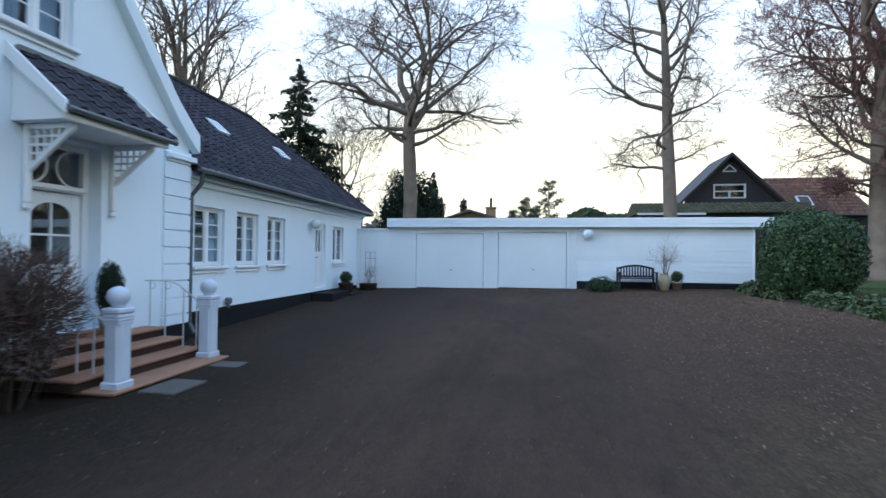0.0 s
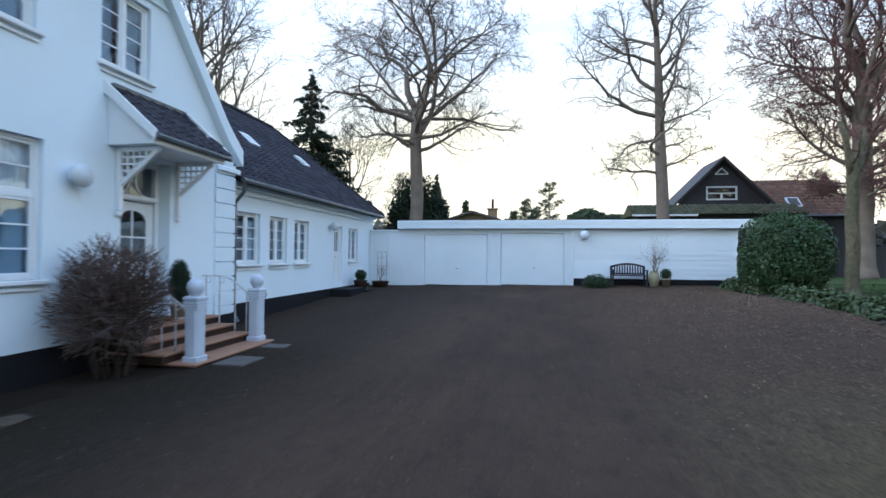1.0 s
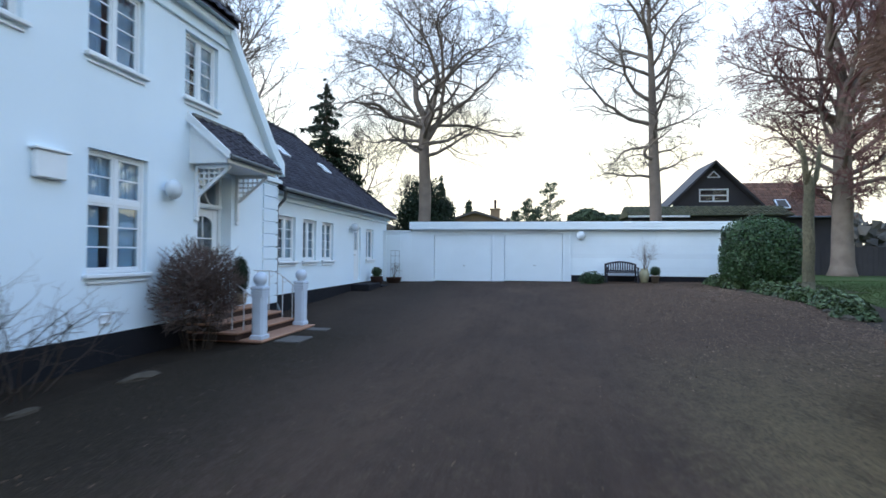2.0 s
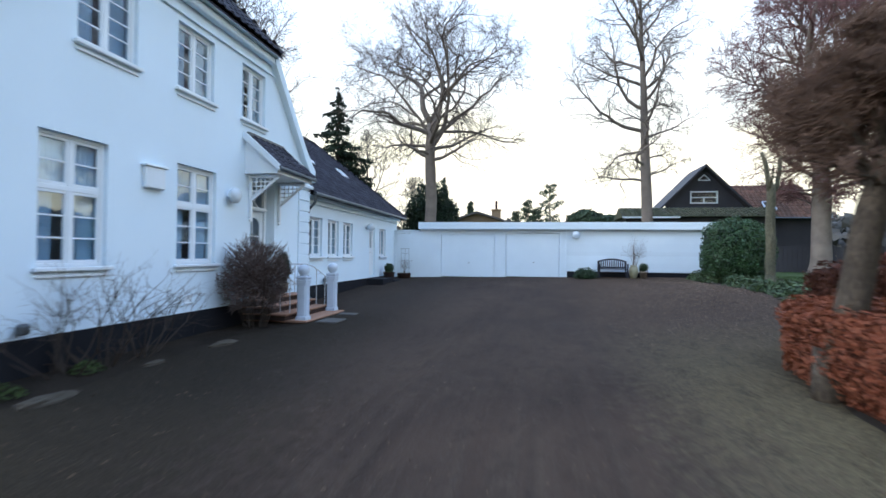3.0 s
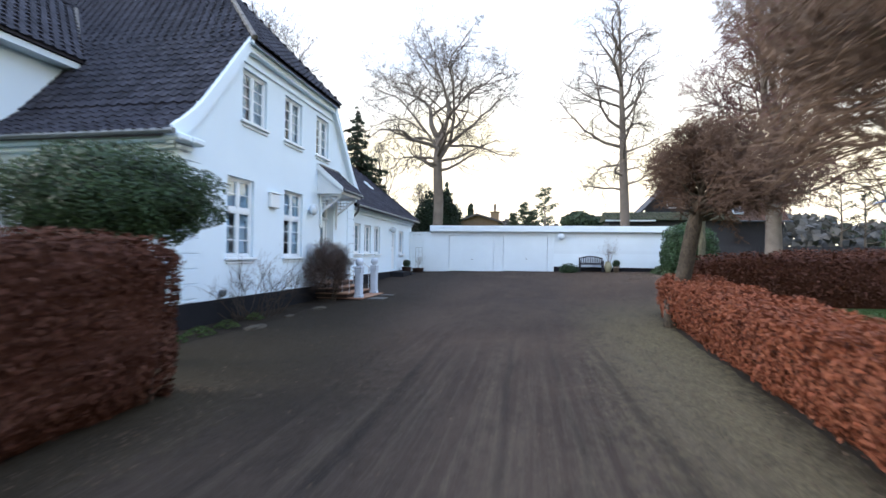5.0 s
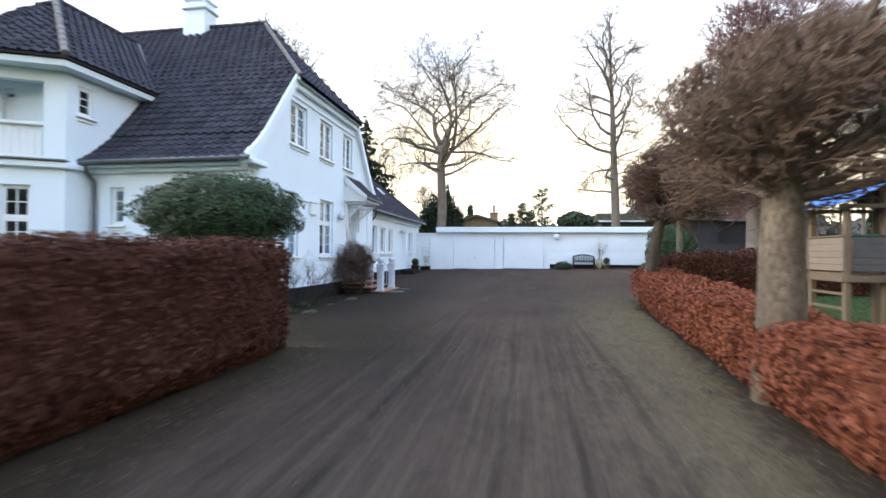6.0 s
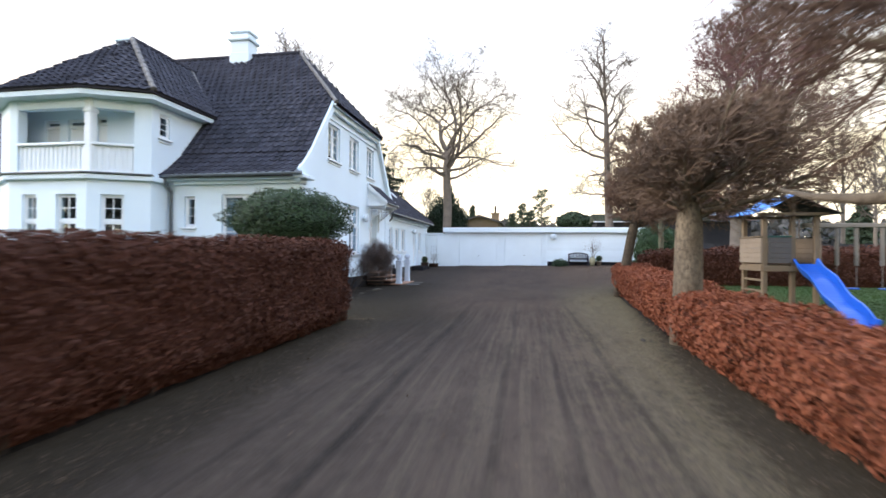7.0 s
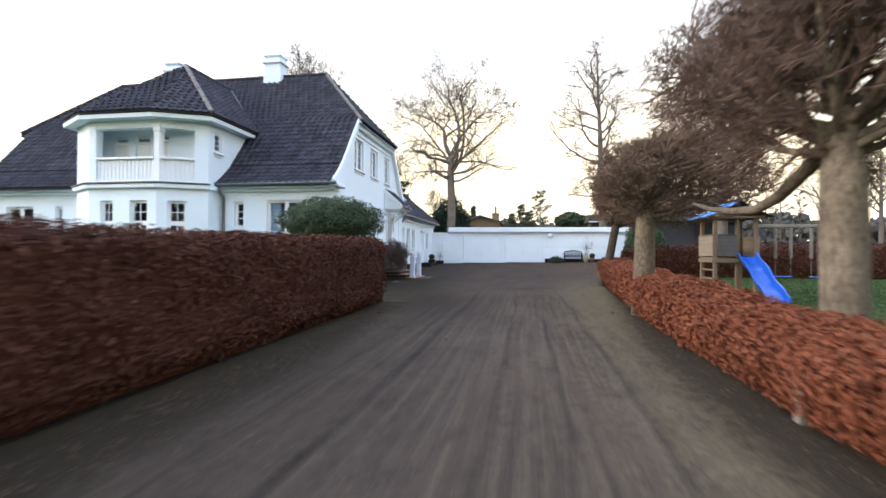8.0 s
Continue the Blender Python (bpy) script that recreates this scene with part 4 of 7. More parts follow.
for a, b, z1 in loggia_doors:
    m = facing_south(LOG_Y)
    leaf = Shape().soft_box(a + 0.004, b - 0.004, 4.094, z1 - 0.29, -0.13, -0.08, 0.01, m)
    door = part("balcony_door", leaf, PAINT, villa, "white balcony door with a dark top light")
    for v0, v1 in ((4.25, 4.85), (4.95, z1 - 0.38)):
        rim = Shape()
        for q in ((a + 0.09, a + 0.115, v0, v1), (b - 0.115, b - 0.09, v0, v1), (a + 0.115, b - 0.115, v0, v0 + 0.025), (a + 0.115, b - 0.115, v1 - 0.025, v1)):
            rim.soft_box(*q, -0.079, -0.064, 0.004, m)
        part("panel_moulding", rim, PAINT, door)
    window(villa, m, a, b, z1 - 0.285, z1 - 0.002, 1, 1, sill=False, recess=0.06)
part("inner_wall", Shape().box(-16.2, -11.3, 0.4, 0.45, 4.1, 6.25), DIM_ROOM, villa)
for m, a, b in ((south_front, 0.301, FR_L - 0.10), (south_east, 0.10, 1.219)):
    rl = Shape()
    rl.soft_box(a, b, 4.077, 4.16, -0.16, -0.02, 0.01, m)
    rl.soft_box(a, b, 4.90, 4.99, -0.19, 0.03, 0.02, m)
    rl.soft_box(a, b, 4.161, 4.899, -0.11, -0.08, 0.004, m)
    balusters = []
    n_bal = max(4, round((b - a) / 0.16))
    for k in range(n_bal):
        u = a + (b - a) * (k + 0.5) / n_bal
        balusters.append(Shape().soft_box(u - 0.045, u + 0.045, 4.161, 4.899, -0.14, -0.04, 0.012, m))
    handrail = part("balustrade", rl, PAINT, villa, "white balcony balustrade with close-set balusters")
    for one in balusters:
        part("baluster", one, PAINT, handrail)
    part("lintel", Shape().soft_box(a, b, 6.02, 6.309, -0.27, -0.01, 0.01, m), WHITE, villa)
bx, by = BOW[2]
pil = Shape().soft_box(bx - 0.12, bx + 0.12, by + 0.0, by + 0.24, 4.077, 6.309, 0.02)
pil.soft_box(bx - 0.15, bx + 0.15, by - 0.03, by + 0.27, 5.88, 6.0, 0.02)
part("pillar", pil, PAINT, villa)
window(villa, facing_east(BAY_E), -2.05, -1.6, 5.32, 6.08, 1, 3, recess=0.06)
be = Shape()
OVE = 0.36
bay_eave = [(BAY_E + OVE, 1.2), (BAY_E + OVE, BAY_S - OVE), (-12.27, -3.58), (-15.27, -3.58), (-16.92, BAY_S - 0.26), (-16.92, 1.2)]
n = len(bay_eave)
be.add([(x, y, z) for z in (6.31, 6.46) for x, y in bay_eave], [tuple(reversed(range(n))), tuple(range(n, 2 * n))] + [(i, (i + 1) % n, (i + 1) % n + n, i + n) for i in range(n)])
part("bay_cornice", be, WHITE, villa)
BR_X, BR_Z, BR_Y = -13.25, 9.12, -0.65
br = Shape()
o = 0.06
eave = [(BAY_E + OVE + o, 0.62), (BAY_E + OVE + o, BAY_S - OVE - o), (-12.25, -3.64), (-15.25, -3.62), (-16.85, BAY_S - 0.28), (-16.85, 0.62)]
tops = [(BR_X, 3.0), (BR_X, BR_Y), (BR_X - 0.02, BR_Y), (BR_X - 0.04, BR_Y), (BR_X - 0.06, BR_Y), (BR_X - 0.06, 3.0)]
k = len(eave)
lowz = 6.48
br.v = [(x, y, lowz) for x, y in eave] + [(x, y, BR_Z) for x, y in tops] + [(x, y, lowz + 0.07) for x, y in eave] + [(x, y, BR_Z + 0.07) for x, y in tops]
for i in range(k - 1):
    br.f.append((2 * k + i + 1, 2 * k + i, 3 * k + i, 3 * k + i + 1))
    br.f.append((i, i + 1, 2 * k + i + 1, 2 * k + i))
    br.f.append((i + 1, i, k + i, k + i + 1))
bay_roof = part("roof", br, TILES, villa, "dark grey pantiled bay roof")
rest = Shape()


def face_rows(e0, e1, t0, t1, lo, hi):
    """Tile rows on a flat roof face from eave e0-e1 up to t0-t1."""
    e0, e1, t0, t1 = (Vector((*p, z)) for p, z in ((e0, lo), (e1, lo), (t0, hi), (t1, hi)))
    acr = (e1 - e0).normalized()
    up = t0 - e0
    up = up - acr * up.dot(acr)
    length = up.length
    up.normalize()
    out, kk = [], -0.04
    while kk < length - 0.1:
        f = max(0, kk) / length
        left = (t0 - e0).dot(acr) * f
        right = (e1 - e0).length + (t1 - e1).dot(acr) * f
        out.append((e0 + up * kk, up, acr, left, right))
        kk += TL
    return out


for i in range(4):
    lay(bay_roof, rest, 0, 0, 0, face_rows(eave[i + 1], eave[i], tops[i + 1], tops[i], lowz + 0.07, BR_Z + 0.07), lambda p: False)
tagged(part("pantile_field", rest, TILES, bay_roof), kind="stuff")
ridge_run(bay_roof, (*eave[1], lowz + 0.1), (*tops[1], BR_Z + 0.12), MORTAR, 0.09, "hip_tile")
ridge_run(bay_roof, (*tops[1], BR_Z + 0.1), (BR_X, 3.0, BR_Z + 0.1), TILES)
ridge_run(bay_roof, (BAY_E + OVE - 0.1, 0.20, 6.62), (BR_X, 2.42, BR_Z + 0.12), MORTAR, 0.07, "valley")

# ---- the long low wing ----
W_N, W_EAVE, W_RIDGE, W_MID, W_WEST = 18.75, 3.78, 6.98, -9.8, -13.0
wing = thing("side_wing", (WX, 13.5, 0.4), "long low white rendered wing with dark tiled roof", "house")
weast = facing_east(WX)
wh = [(8.69, 9.70), (10.16, 11.10), (11.53, 12.47), (15.84, 16.84)]
wholes = [(a, b, 1.82, 3.09) for a, b in wh] + [(14.45, 15.22, 1.0, 3.11)]
part("wall", pierced(weast, N_Y + 0.001, W_N, 0.88, W_EAVE, wholes, 0.35, 1.5), WHITE, wing)
part("wall", Shape().box(W_WEST, WX - 0.001, W_N - 0.35, W_N + 0.004, 0.3, W_EAVE).box(W_WEST - 0.3, W_WEST - 0.001, N_Y, W_N, 0.3, W_EAVE), WHITE, wing)
part("inner_wall", Shape().box(-10.2, -10.1, N_Y + 0.1, W_N - 0.4, 0.5, 3.7).box(-10.1, WX - 0.36, N_Y + 0.1, W_N - 0.4, 3.70, 3.77).box(-10.1, WX - 0.36, N_Y + 0.1, W_N - 0.4, 0.7, 0.85), DIM_ROOM, wing)
part("plinth", Shape().box(WX - 0.3, WX + 0.03, N_Y + 0.04, W_N + 0.02, 0.0, 0.895), TAR, wing, "black tarred plinth")
for a, b in wh:
    window(wing, weast, a, b, 1.82, 3.09, 2, 4, curtain=0.26)
wc = Shape()
wc.soft_box(WX + 0.002, WX + 0.07, N_Y + 0.05, W_N + 0.07, W_EAVE - 0.30, W_EAVE - 0.22, 0.01)
wc.soft_box(WX + 0.002, WX + 0.14, N_Y + 0.05, W_N + 0.14, W_EAVE - 0.16, W_EAVE - 0.02, 0.03)
part("cornice", wc, WHITE, wing)
wd = Shape()
bar(wd, weast, 14.45, 14.55, 1.0, 3.11, -0.18, -0.08)
bar(wd, weast, 15.12, 15.22, 1.0, 3.11, -0.18, -0.08)
bar(wd, weast, 14.55, 15.12, 2.98, 3.11, -0.18, -0.08)
bar(wd, weast, 14.55, 15.12, 1.0, 2.10, -0.15, -0.10)
for z in (2.10, 2.90):
    bar(wd, weast, 14.55, 15.12, z, z + 0.09, -0.15, -0.10)
for u in (14.55, 14.81, 15.03):
    bar(wd, weast, u, u + 0.07, 2.19, 2.90, -0.15, -0.10)
bar(wd, weast, 14.68, 15.0, 1.2, 1.95, -0.10, -0.085, 0.01)
wdoor = part("door", wd, PAINT, wing, "white half-glazed back door")
p = part("pane", Shape().box(14.6, 15.05, 2.18, 2.92, -0.13, -0.125, weast), GLASS, wdoor, "clear door glass")
p.visible_shadow = False
part("handle", Shape().tube([(WX - 0.09, 14.62, 2.0), (WX - 0.04, 14.62, 2.0), (WX - 0.04, 14.74, 2.0)], 0.011, 6), BRASS, wdoor, "brass door handle")
part("doorstep", Shape().soft_box(WX + 0.04, WX + 0.75, 14.1, 15.55, 0.5, 0.88, 0.02), TAR, wing, "dark stone doorstep")
part("doorstep", Shape().soft_box(WX + 0.04, WX + 0.85, 15.551, 16.5, 0.5, 0.76, 0.02), TAR, wing, "dark stone doorstep")
wr = Shape()
ox = 0.34
e = [(WX + ox, N_Y + 0.03), (WX + ox, W_N + ox), (W_WEST - ox, W_N + ox), (W_WEST - ox, N_Y + 0.03)]
HIPY = 15.75
t = [(W_MID, N_Y + 0.03), (W_MID, HIPY)]
for dz in (0, -0.09):
    wr.v += [(x, y, W_EAVE + dz) for x, y in e] + [(x, y, W_RIDGE + dz) for x, y in t]
wr.f = [(0, 1, 5, 4), (1, 2, 5), (2, 3, 4, 5), (6, 10, 11, 7), (7, 11, 8), (8, 11, 10, 9), (0, 6, 7, 1), (1, 7, 8, 2), (2, 8, 9, 3)]
wing_roof = part("roof", wr, TILES, wing, "dark grey tiled wing roof")
rest = Shape()
lay(wing_roof, rest, 0, 0, 0, face_rows((WX + ox, N_Y + 0.03), (WX + ox, W_N + ox), (W_MID, N_Y + 0.03), (W_MID, HIPY), W_EAVE, W_RIDGE), lambda p: p.y < 12.2 and p.z < 6.2)
lay(wing_roof, rest, 0, 0, 0, face_rows(e[1], e[2], t[1], (W_MID - 0.01, HIPY), W_EAVE, W_RIDGE), lambda p: False)
tagged(part("pantile_field", rest, TILES, wing_roof), kind="stuff")
ridge_run(wing_roof, (W_MID, N_Y + 0.1, W_RIDGE + 0.05), (W_MID, HIPY, W_RIDGE + 0.05), TILES)
ridge_run(wing_roof, (e[1][0], e[1][1], W_EAVE + 0.06), (W_MID, HIPY, W_RIDGE + 0.05), TILES, 0.09, "hip_tile")
wg = Shape().tube([(WX + ox + 0.05, N_Y + 0.06, W_EAVE - 0.02), (WX + ox + 0.05, W_N + ox, W_EAVE - 0.02)], 0.055, 8)
part("gutter", wg, ZINC, wing)
# roof lights lie flush in the wing's east slope
su = Vector((W_MID - WX - ox, 0, W_RIDGE - W_EAVE)).normalized()
for y, f in ((11.45, 0.515), (14.85, 0.515)):
    c = Vector((WX + ox, y, W_EAVE)).lerp(Vector((W_MID, y, W_RIDGE)), f)
    nn = Vector((0, 1, 0)).cross(su)
    m = Matrix((Vector((0, 1, 0)), su, nn)).transposed().to_4x4()
    m = Matrix.Translation(c) @ m
    sk = Shape()
    for a in ((-0.24, -0.18, -0.27, 0.27), (0.18, 0.24, -0.27, 0.27), (-0.18, 0.18, -0.27, -0.21), (-0.18, 0.18, 0.21, 0.27), (-0.02, 0.02, -0.21, 0.21)):
        sk.box(a[0], a[1], a[2], a[3], 0.0, 0.11, m)
    lt = part("roof_light", sk, PAINT, wing, "small white-framed roof light")
    part("pane", Shape().box(-0.18, 0.18, -0.21, 0.21, 0.07, 0.085, m), OPAL, lt)

# ---- front door, canopy and steps ----
leaf = Shape()
bar(leaf, east, 5.30, 6.20, 0.93, 1.92, -0.33, -0.28)
bar(leaf, east, 5.30, 5.45, 1.92, 2.97, -0.33, -0.28)
bar(leaf, east, 6.05, 6.20, 1.92, 2.97, -0.33, -0.28)
bar(leaf, east, 5.45, 6.05, 2.85, 2.97, -0.33, -0.28)
fdoor = part("front_door", weld(leaf), PAINT, villa, "white panelled front door with glazed upper half")
for name, box in (("jamb", (5.20, 5.29, 0.92, 3.72, -0.36, -0.24)), ("jamb", (6.21, 6.30, 0.92, 3.72, -0.36, -0.24)), ("head", (5.29, 6.21, 3.62, 3.72, -0.36, -0.24)),
                  ("transom", (5.29, 6.21, 2.98, 3.08, -0.36, -0.20)), ("transom_ledge", (5.29, 6.21, 3.0, 3.05, -0.20, -0.15)), ("door_panel", (5.42, 6.08, 1.08, 1.75, -0.28, -0.262))):
    q = Shape()
    bar(q, east, *box)
    part(name, q, PAINT, fdoor)
arch = [(5.45, 2.86), (5.45, 2.62)] + [(5.75 - 0.30 * math.cos(a), 2.62 + 0.20 * math.sin(a)) for a in [math.pi * i / 12 for i in range(1, 12)]] + [(6.05, 2.62), (6.05, 2.86)]
part("arched_head", Shape().prism(list(reversed(arch)), facing_east(GX - 0.281), 0.045), PAINT, fdoor)
for box in ((5.735, 5.765, 1.92, 2.82), (5.45, 6.05, 2.33, 2.36)):
    q = Shape()
    bar(q, east, *box, -0.325, -0.29, 0.004)
    part("glazing_bar", q, PAINT, fdoor)
for c, sg in ((5.42, 1), (6.08, -1)):
    arc = [east @ Vector((c + sg * 0.26 * math.sin(a), 3.35 + 0.27 * math.cos(a), -0.30)) for a in [math.pi * i / 10 for i in range(11)]]
    part("fanlight_bar", Shape().tube(arc, 0.018, 6), PAINT, fdoor)
for z0, z1 in ((1.92, 2.86), (3.08, 3.62)):
    p = part("pane", Shape().box(5.32, 6.18, z0, z1, -0.310, -0.304, east), GLASS, fdoor, "dark door glass")
    p.visible_shadow = False
part("inner_wall", Shape().box(GX - 1.5, GX - 1.45, 4.9, 6.7, 0.9, 3.95), DIM_ROOM, villa, "dim hall wall")
part("threshold", Shape().box(GX - 0.4, GX + 0.05, 5.2, 6.3, 0.735, 0.918), STEP, villa)

CY0, CY1, COX, CZT, CZO = 4.86, 6.70, -5.5, 4.70, 3.93
can = thing("door_canopy", (GX, 5.87, 3.9), "small tiled lean-to canopy on white lattice brackets over the front door", "canopy")
cs = Shape()
top = [(GX + 0.004, CY0 + 0.1, CZT), (GX + 0.004, CY1 - 0.12, CZT), (COX, CY1, CZO), (COX, CY0, CZO)]
cs.add(top + [(x, y, z - 0.07) for x, y, z in top], [(3, 2, 1, 0), (4, 5, 6, 7), (0, 1, 5, 4), (1, 2, 6, 5), (2, 3, 7, 6), (3, 0, 4, 7)])
cap = part("roof", cs, TILES, can, "dark tiled canopy roof")
rest = Shape()
lay(cap, rest, 0, 0, 0, face_rows((COX, CY0), (COX, CY1), (GX + 0.03, CY0 + 0.1), (GX + 0.03, CY1 - 0.12), CZO, CZT), lambda p: True)
for ya, yb in ((CY0 - 0.03, CY0 + 0.06), (CY1 + 0.02, CY1 - 0.08)):
    pts = [(x, y, z) for y in (ya, ya + 0.05) for x, z in ((GX + 0.004, CZT + 0.10), (COX + 0.05, CZO + 0.06), (COX + 0.05, CZO - 0.10), (GX + 0.004, CZT - 0.10))]
    part("barge_board", Shape().add(pts, [(0, 1, 2, 3), (7, 6, 5, 4), (0, 4, 5, 1), (2, 6, 7, 3), (0, 3, 7, 4), (1, 5, 6, 2)]), PAINT, can)
part("flashing", Shape().soft_box(GX + 0.004, GX + 0.10, CY0 + 0.08, CY1 - 0.10, CZT + 0.0, CZT + 0.09, 0.02), ZINC, can, "lead strip where the canopy meets the wall")
cf = Shape()
cf.soft_box(COX - 0.08, COX - 0.01, CY0 + 0.02, CY1 - 0.02, CZO - 0.16, CZO - 0.06, 0.012)
cf.soft_box(GX + 0.004, COX - 0.081, CY0 + 0.1, CY1 - 0.1, CZO - 0.14, CZO - 0.10, 0.005)
part("soffit", cf, PAINT, can)
for y in (CY0 + 0.07, CY1 - 0.11):
    ck = Shape()
    pts = [(x, yy, z) for yy in (y, y + 0.04) for x, z in ((GX + 0.004, CZO - 0.14), (COX - 0.02, CZO - 0.14), (COX - 0.02, CZO - 0.06), (GX + 0.004, CZT - 0.08))]
    ck.add(pts, [(0, 1, 2, 3), (7, 6, 5, 4), (0, 4, 5, 1), (1, 5, 6, 2), (2, 6, 7, 3), (3, 7, 4, 0)])
    part("cheek_panel", ck, PAINT, can)
part("gutter", Shape().tube([(COX + 0.06, CY0, CZO - 0.03), (COX + 0.06, CY1 + 0.05, CZO - 0.05)], 0.045, 8), ZINC, can)
for y in (5.12, 6.46):
    br_s = Shape()
    br_s.soft_box(GX + 0.005, GX + 0.085, y - 0.04, y + 0.04, 2.75, CZO - 0.15, 0.01)
    br_s.soft_box(GX + 0.02, GX + 0.075, y - 0.055, y + 0.055, 2.66, 2.75, 0.02)
    br_s.soft_box(GX + 0.086, COX - 0.1, y - 0.035, y + 0.035, CZO - 0.22, CZO - 0.145, 0.01)
    br_s.tube([(GX + 0.05, y, 3.16), (COX - 0.12, y, CZO - 0.2)], 0.04, 4)
    for i in range(1, 5):
        h = CZO - 0.2 - i * 0.11
        x1 = GX + 0.09 + (COX - 0.16 - GX) * max(0, (h - 3.2) / (CZO - 0.2 - 3.16))
        if x1 > GX + 0.12:
            br_s.box(GX + 0.08, x1, y - 0.010, y + 0.010, h - 0.014, h + 0.014)
    for i in range(1, 6):
        x = GX + 0.08 + i * 0.115
        z0 = 3.16 + (CZO - 0.2 - 3.16) * (x - GX - 0.05) / (COX - 0.17 - GX)
        br_s.box(x - 0.014, x + 0.014, y - 0.012, y + 0.012, z0, CZO - 0.2)
    part("lattice_bracket", br_s, PAINT, can, "white lattice bracket")

steps = thing("front_steps", (-5.6, 6.2, 0.3), "four ochre tiled steps up to the front door", "steps")
n_steps = 4
SX = [-4.78, -5.22, -5.58, -5.94]
SZ = [0.365, 0.52, 0.675, 0.83]
for i in range(n_steps):
    y0, y1 = 4.95 - (0.0 if i == 0 else 0.12), 7.28 - (0.0 if i == 0 else 0.10)
    part("tread", Shape().soft_box(GX + 0.04, SX[i], y0, y1, SZ[i] - 0.045, SZ[i], 0.012), STEP, steps)
    part("riser", Shape().box(GX + 0.04, SX[i] - 0.045, y0 + 0.02, y1 - 0.02, (0.1 if i == 0 else SZ[i - 1]), SZ[i] - 0.0451), RISER, steps)
part("tread", Shape().soft_box(GX + 0.04, -6.24, 5.1, 6.4, 0.831, 0.915, 0.012), STEP, steps)


def gate_post(x, y):
    z = 0.33
    p = thing("gate_post", (x, y, z), "white square stair post with a ball finial", "post", "posts beside the front steps")
    def block(name, half, z0, z1, edge):
        part(name, Shape().soft_box(x - half, x + half, y - half, y + half, z + z0, z + z1, edge), POST_PAINT, p)

    ring = [(x + 0.119 * u, y + 0.119 * v) for u, v in ((1, 0.66), (0.66, 1), (-0.66, 1), (-1, 0.66), (-1, -0.66), (-0.66, -1), (0.66, -1), (1, -0.66))]
    sides = [(i, (i + 1) % 8, (i + 1) % 8 + 8, i + 8) for i in range(8)]
    part("shaft", Shape().add([(*q, h) for h in (z + 0.11, z + 0.85) for q in ring], sides + [tuple(reversed(range(8))), tuple(range(8, 16))]), POST_PAINT, p)
    block("base_block", 0.134, -0.05, 0.12, 0.015)
    block("head_block", 0.122, 0.84, 0.985, 0.012)
    block("moulding", 0.130, 0.90, 0.918, 0.004)
    block("moulding", 0.130, 0.94, 0.958, 0.004)
    block("cap", 0.136, 0.986, 1.06, 0.018)
    b = Shape().lathe((x, y, z + 1.06), [(0.09, 0), (0.075, 0.02), (0.10, 0.05), (0.128, 0.10), (0.135, 0.15), (0.12, 0.21), (0.08, 0.25), (0.02, 0.275)], 18)
    part("ball_finial", b, POST_PAINT, p, smooth=True)


gate_post(-4.98, 5.20)
gate_post(-5.10, 7.15)
rail = thing("stair_railing", (-5.7, 7.1, 0.4), "thin white iron stair railing with scrolls", "railing")
for y in (5.16, 7.12):
    s = Shape()
    s.tube([(-6.3, y, 1.62), (-5.85, y, 1.62), (-5.65, y, 1.56), (-5.15, y, 1.20)], 0.014, 6)
    for x, zt in ((-6.2, 1.62), (-5.9, 1.62), (-5.55, 1.49), (-5.3, 1.31)):
        zb = next(SZ[i] for i in range(3, -1, -1) if x < SX[i])
        s.tube([(x, y, zb - 0.02), (x, y, zt)], 0.012, 6)
        s.tube([(x + 0.05 * math.sin(a) + 0.05, y, zt - 0.09 + 0.05 * math.cos(a)) for a in [math.pi * 2 * i / 9 for i in range(9)]], 0.007, 4)
    part("rail", s, IRON, rail)
# ---- garage ----
GY = 18.23
gfront = facing_south(GY)
garage = thing("garage", (1.5, 18.4, 0.8), "long low white garage with two plain doors and boarded store", "garage")
gf = pierced(gfront, -5.2, 1.95, lambda u: 0.70, 3.30, [(-4.13, -1.48, 0.70, 2.96), (-0.93, 1.60, 0.70, 3.01)], 0.25, 2)
part("wall", gf, BOARD, garage)
part("wall", Shape().box(1.951, 7.93, GY + 0.03, GY + 0.25, 0.6, 3.3).box(7.73, 7.93, GY + 0.251, GY + 6, 0.6, 3.3).box(-5.2, -5.0, GY + 0.251, GY + 6, 0.6, 3.3).box(-5.2, 7.93, GY + 6.001, GY + 6.2, 0.6, 3.3), BOARD, garage)
for u0, u1, top in ((-4.13, -1.48, 2.96), (-0.93, 1.60, 3.01)):
    bz = land((u0 + u1) / 2, GY) + 0.02
    d = part("garage_door", Shape().soft_box(u0 + 0.015, u1 - 0.015, bz, top - 0.015, -0.09, -0.022, 0.006, gfront), BOARD, garage, "plain white up-and-over garage door")
    h = Shape()
    hu = (u0 + u1) / 2 + 0.02
    h.tube([(hu, GY, bz + 0.70), (hu, GY - 0.05, bz + 0.70), (hu + 0.09, GY - 0.05, bz + 0.68)], 0.012, 6)
    h.soft_box(hu - 0.03, hu + 0.03, bz + 0.62, bz + 0.76, -0.034, -0.026, 0.003, gfront)
    part("handle", h, ZINC, d, "grey lever handle")
    part("door_trim", Shape().soft_box(u0 - 0.09, u0 - 0.002, bz - 0.05, top + 0.02, 0.001, 0.022, 0.005, gfront), BOARD, garage)
    part("door_trim", Shape().soft_box(u1 + 0.002, u1 + 0.09, bz - 0.05, top + 0.02, 0.001, 0.022, 0.005, gfront), BOARD, garage)
nb = 11
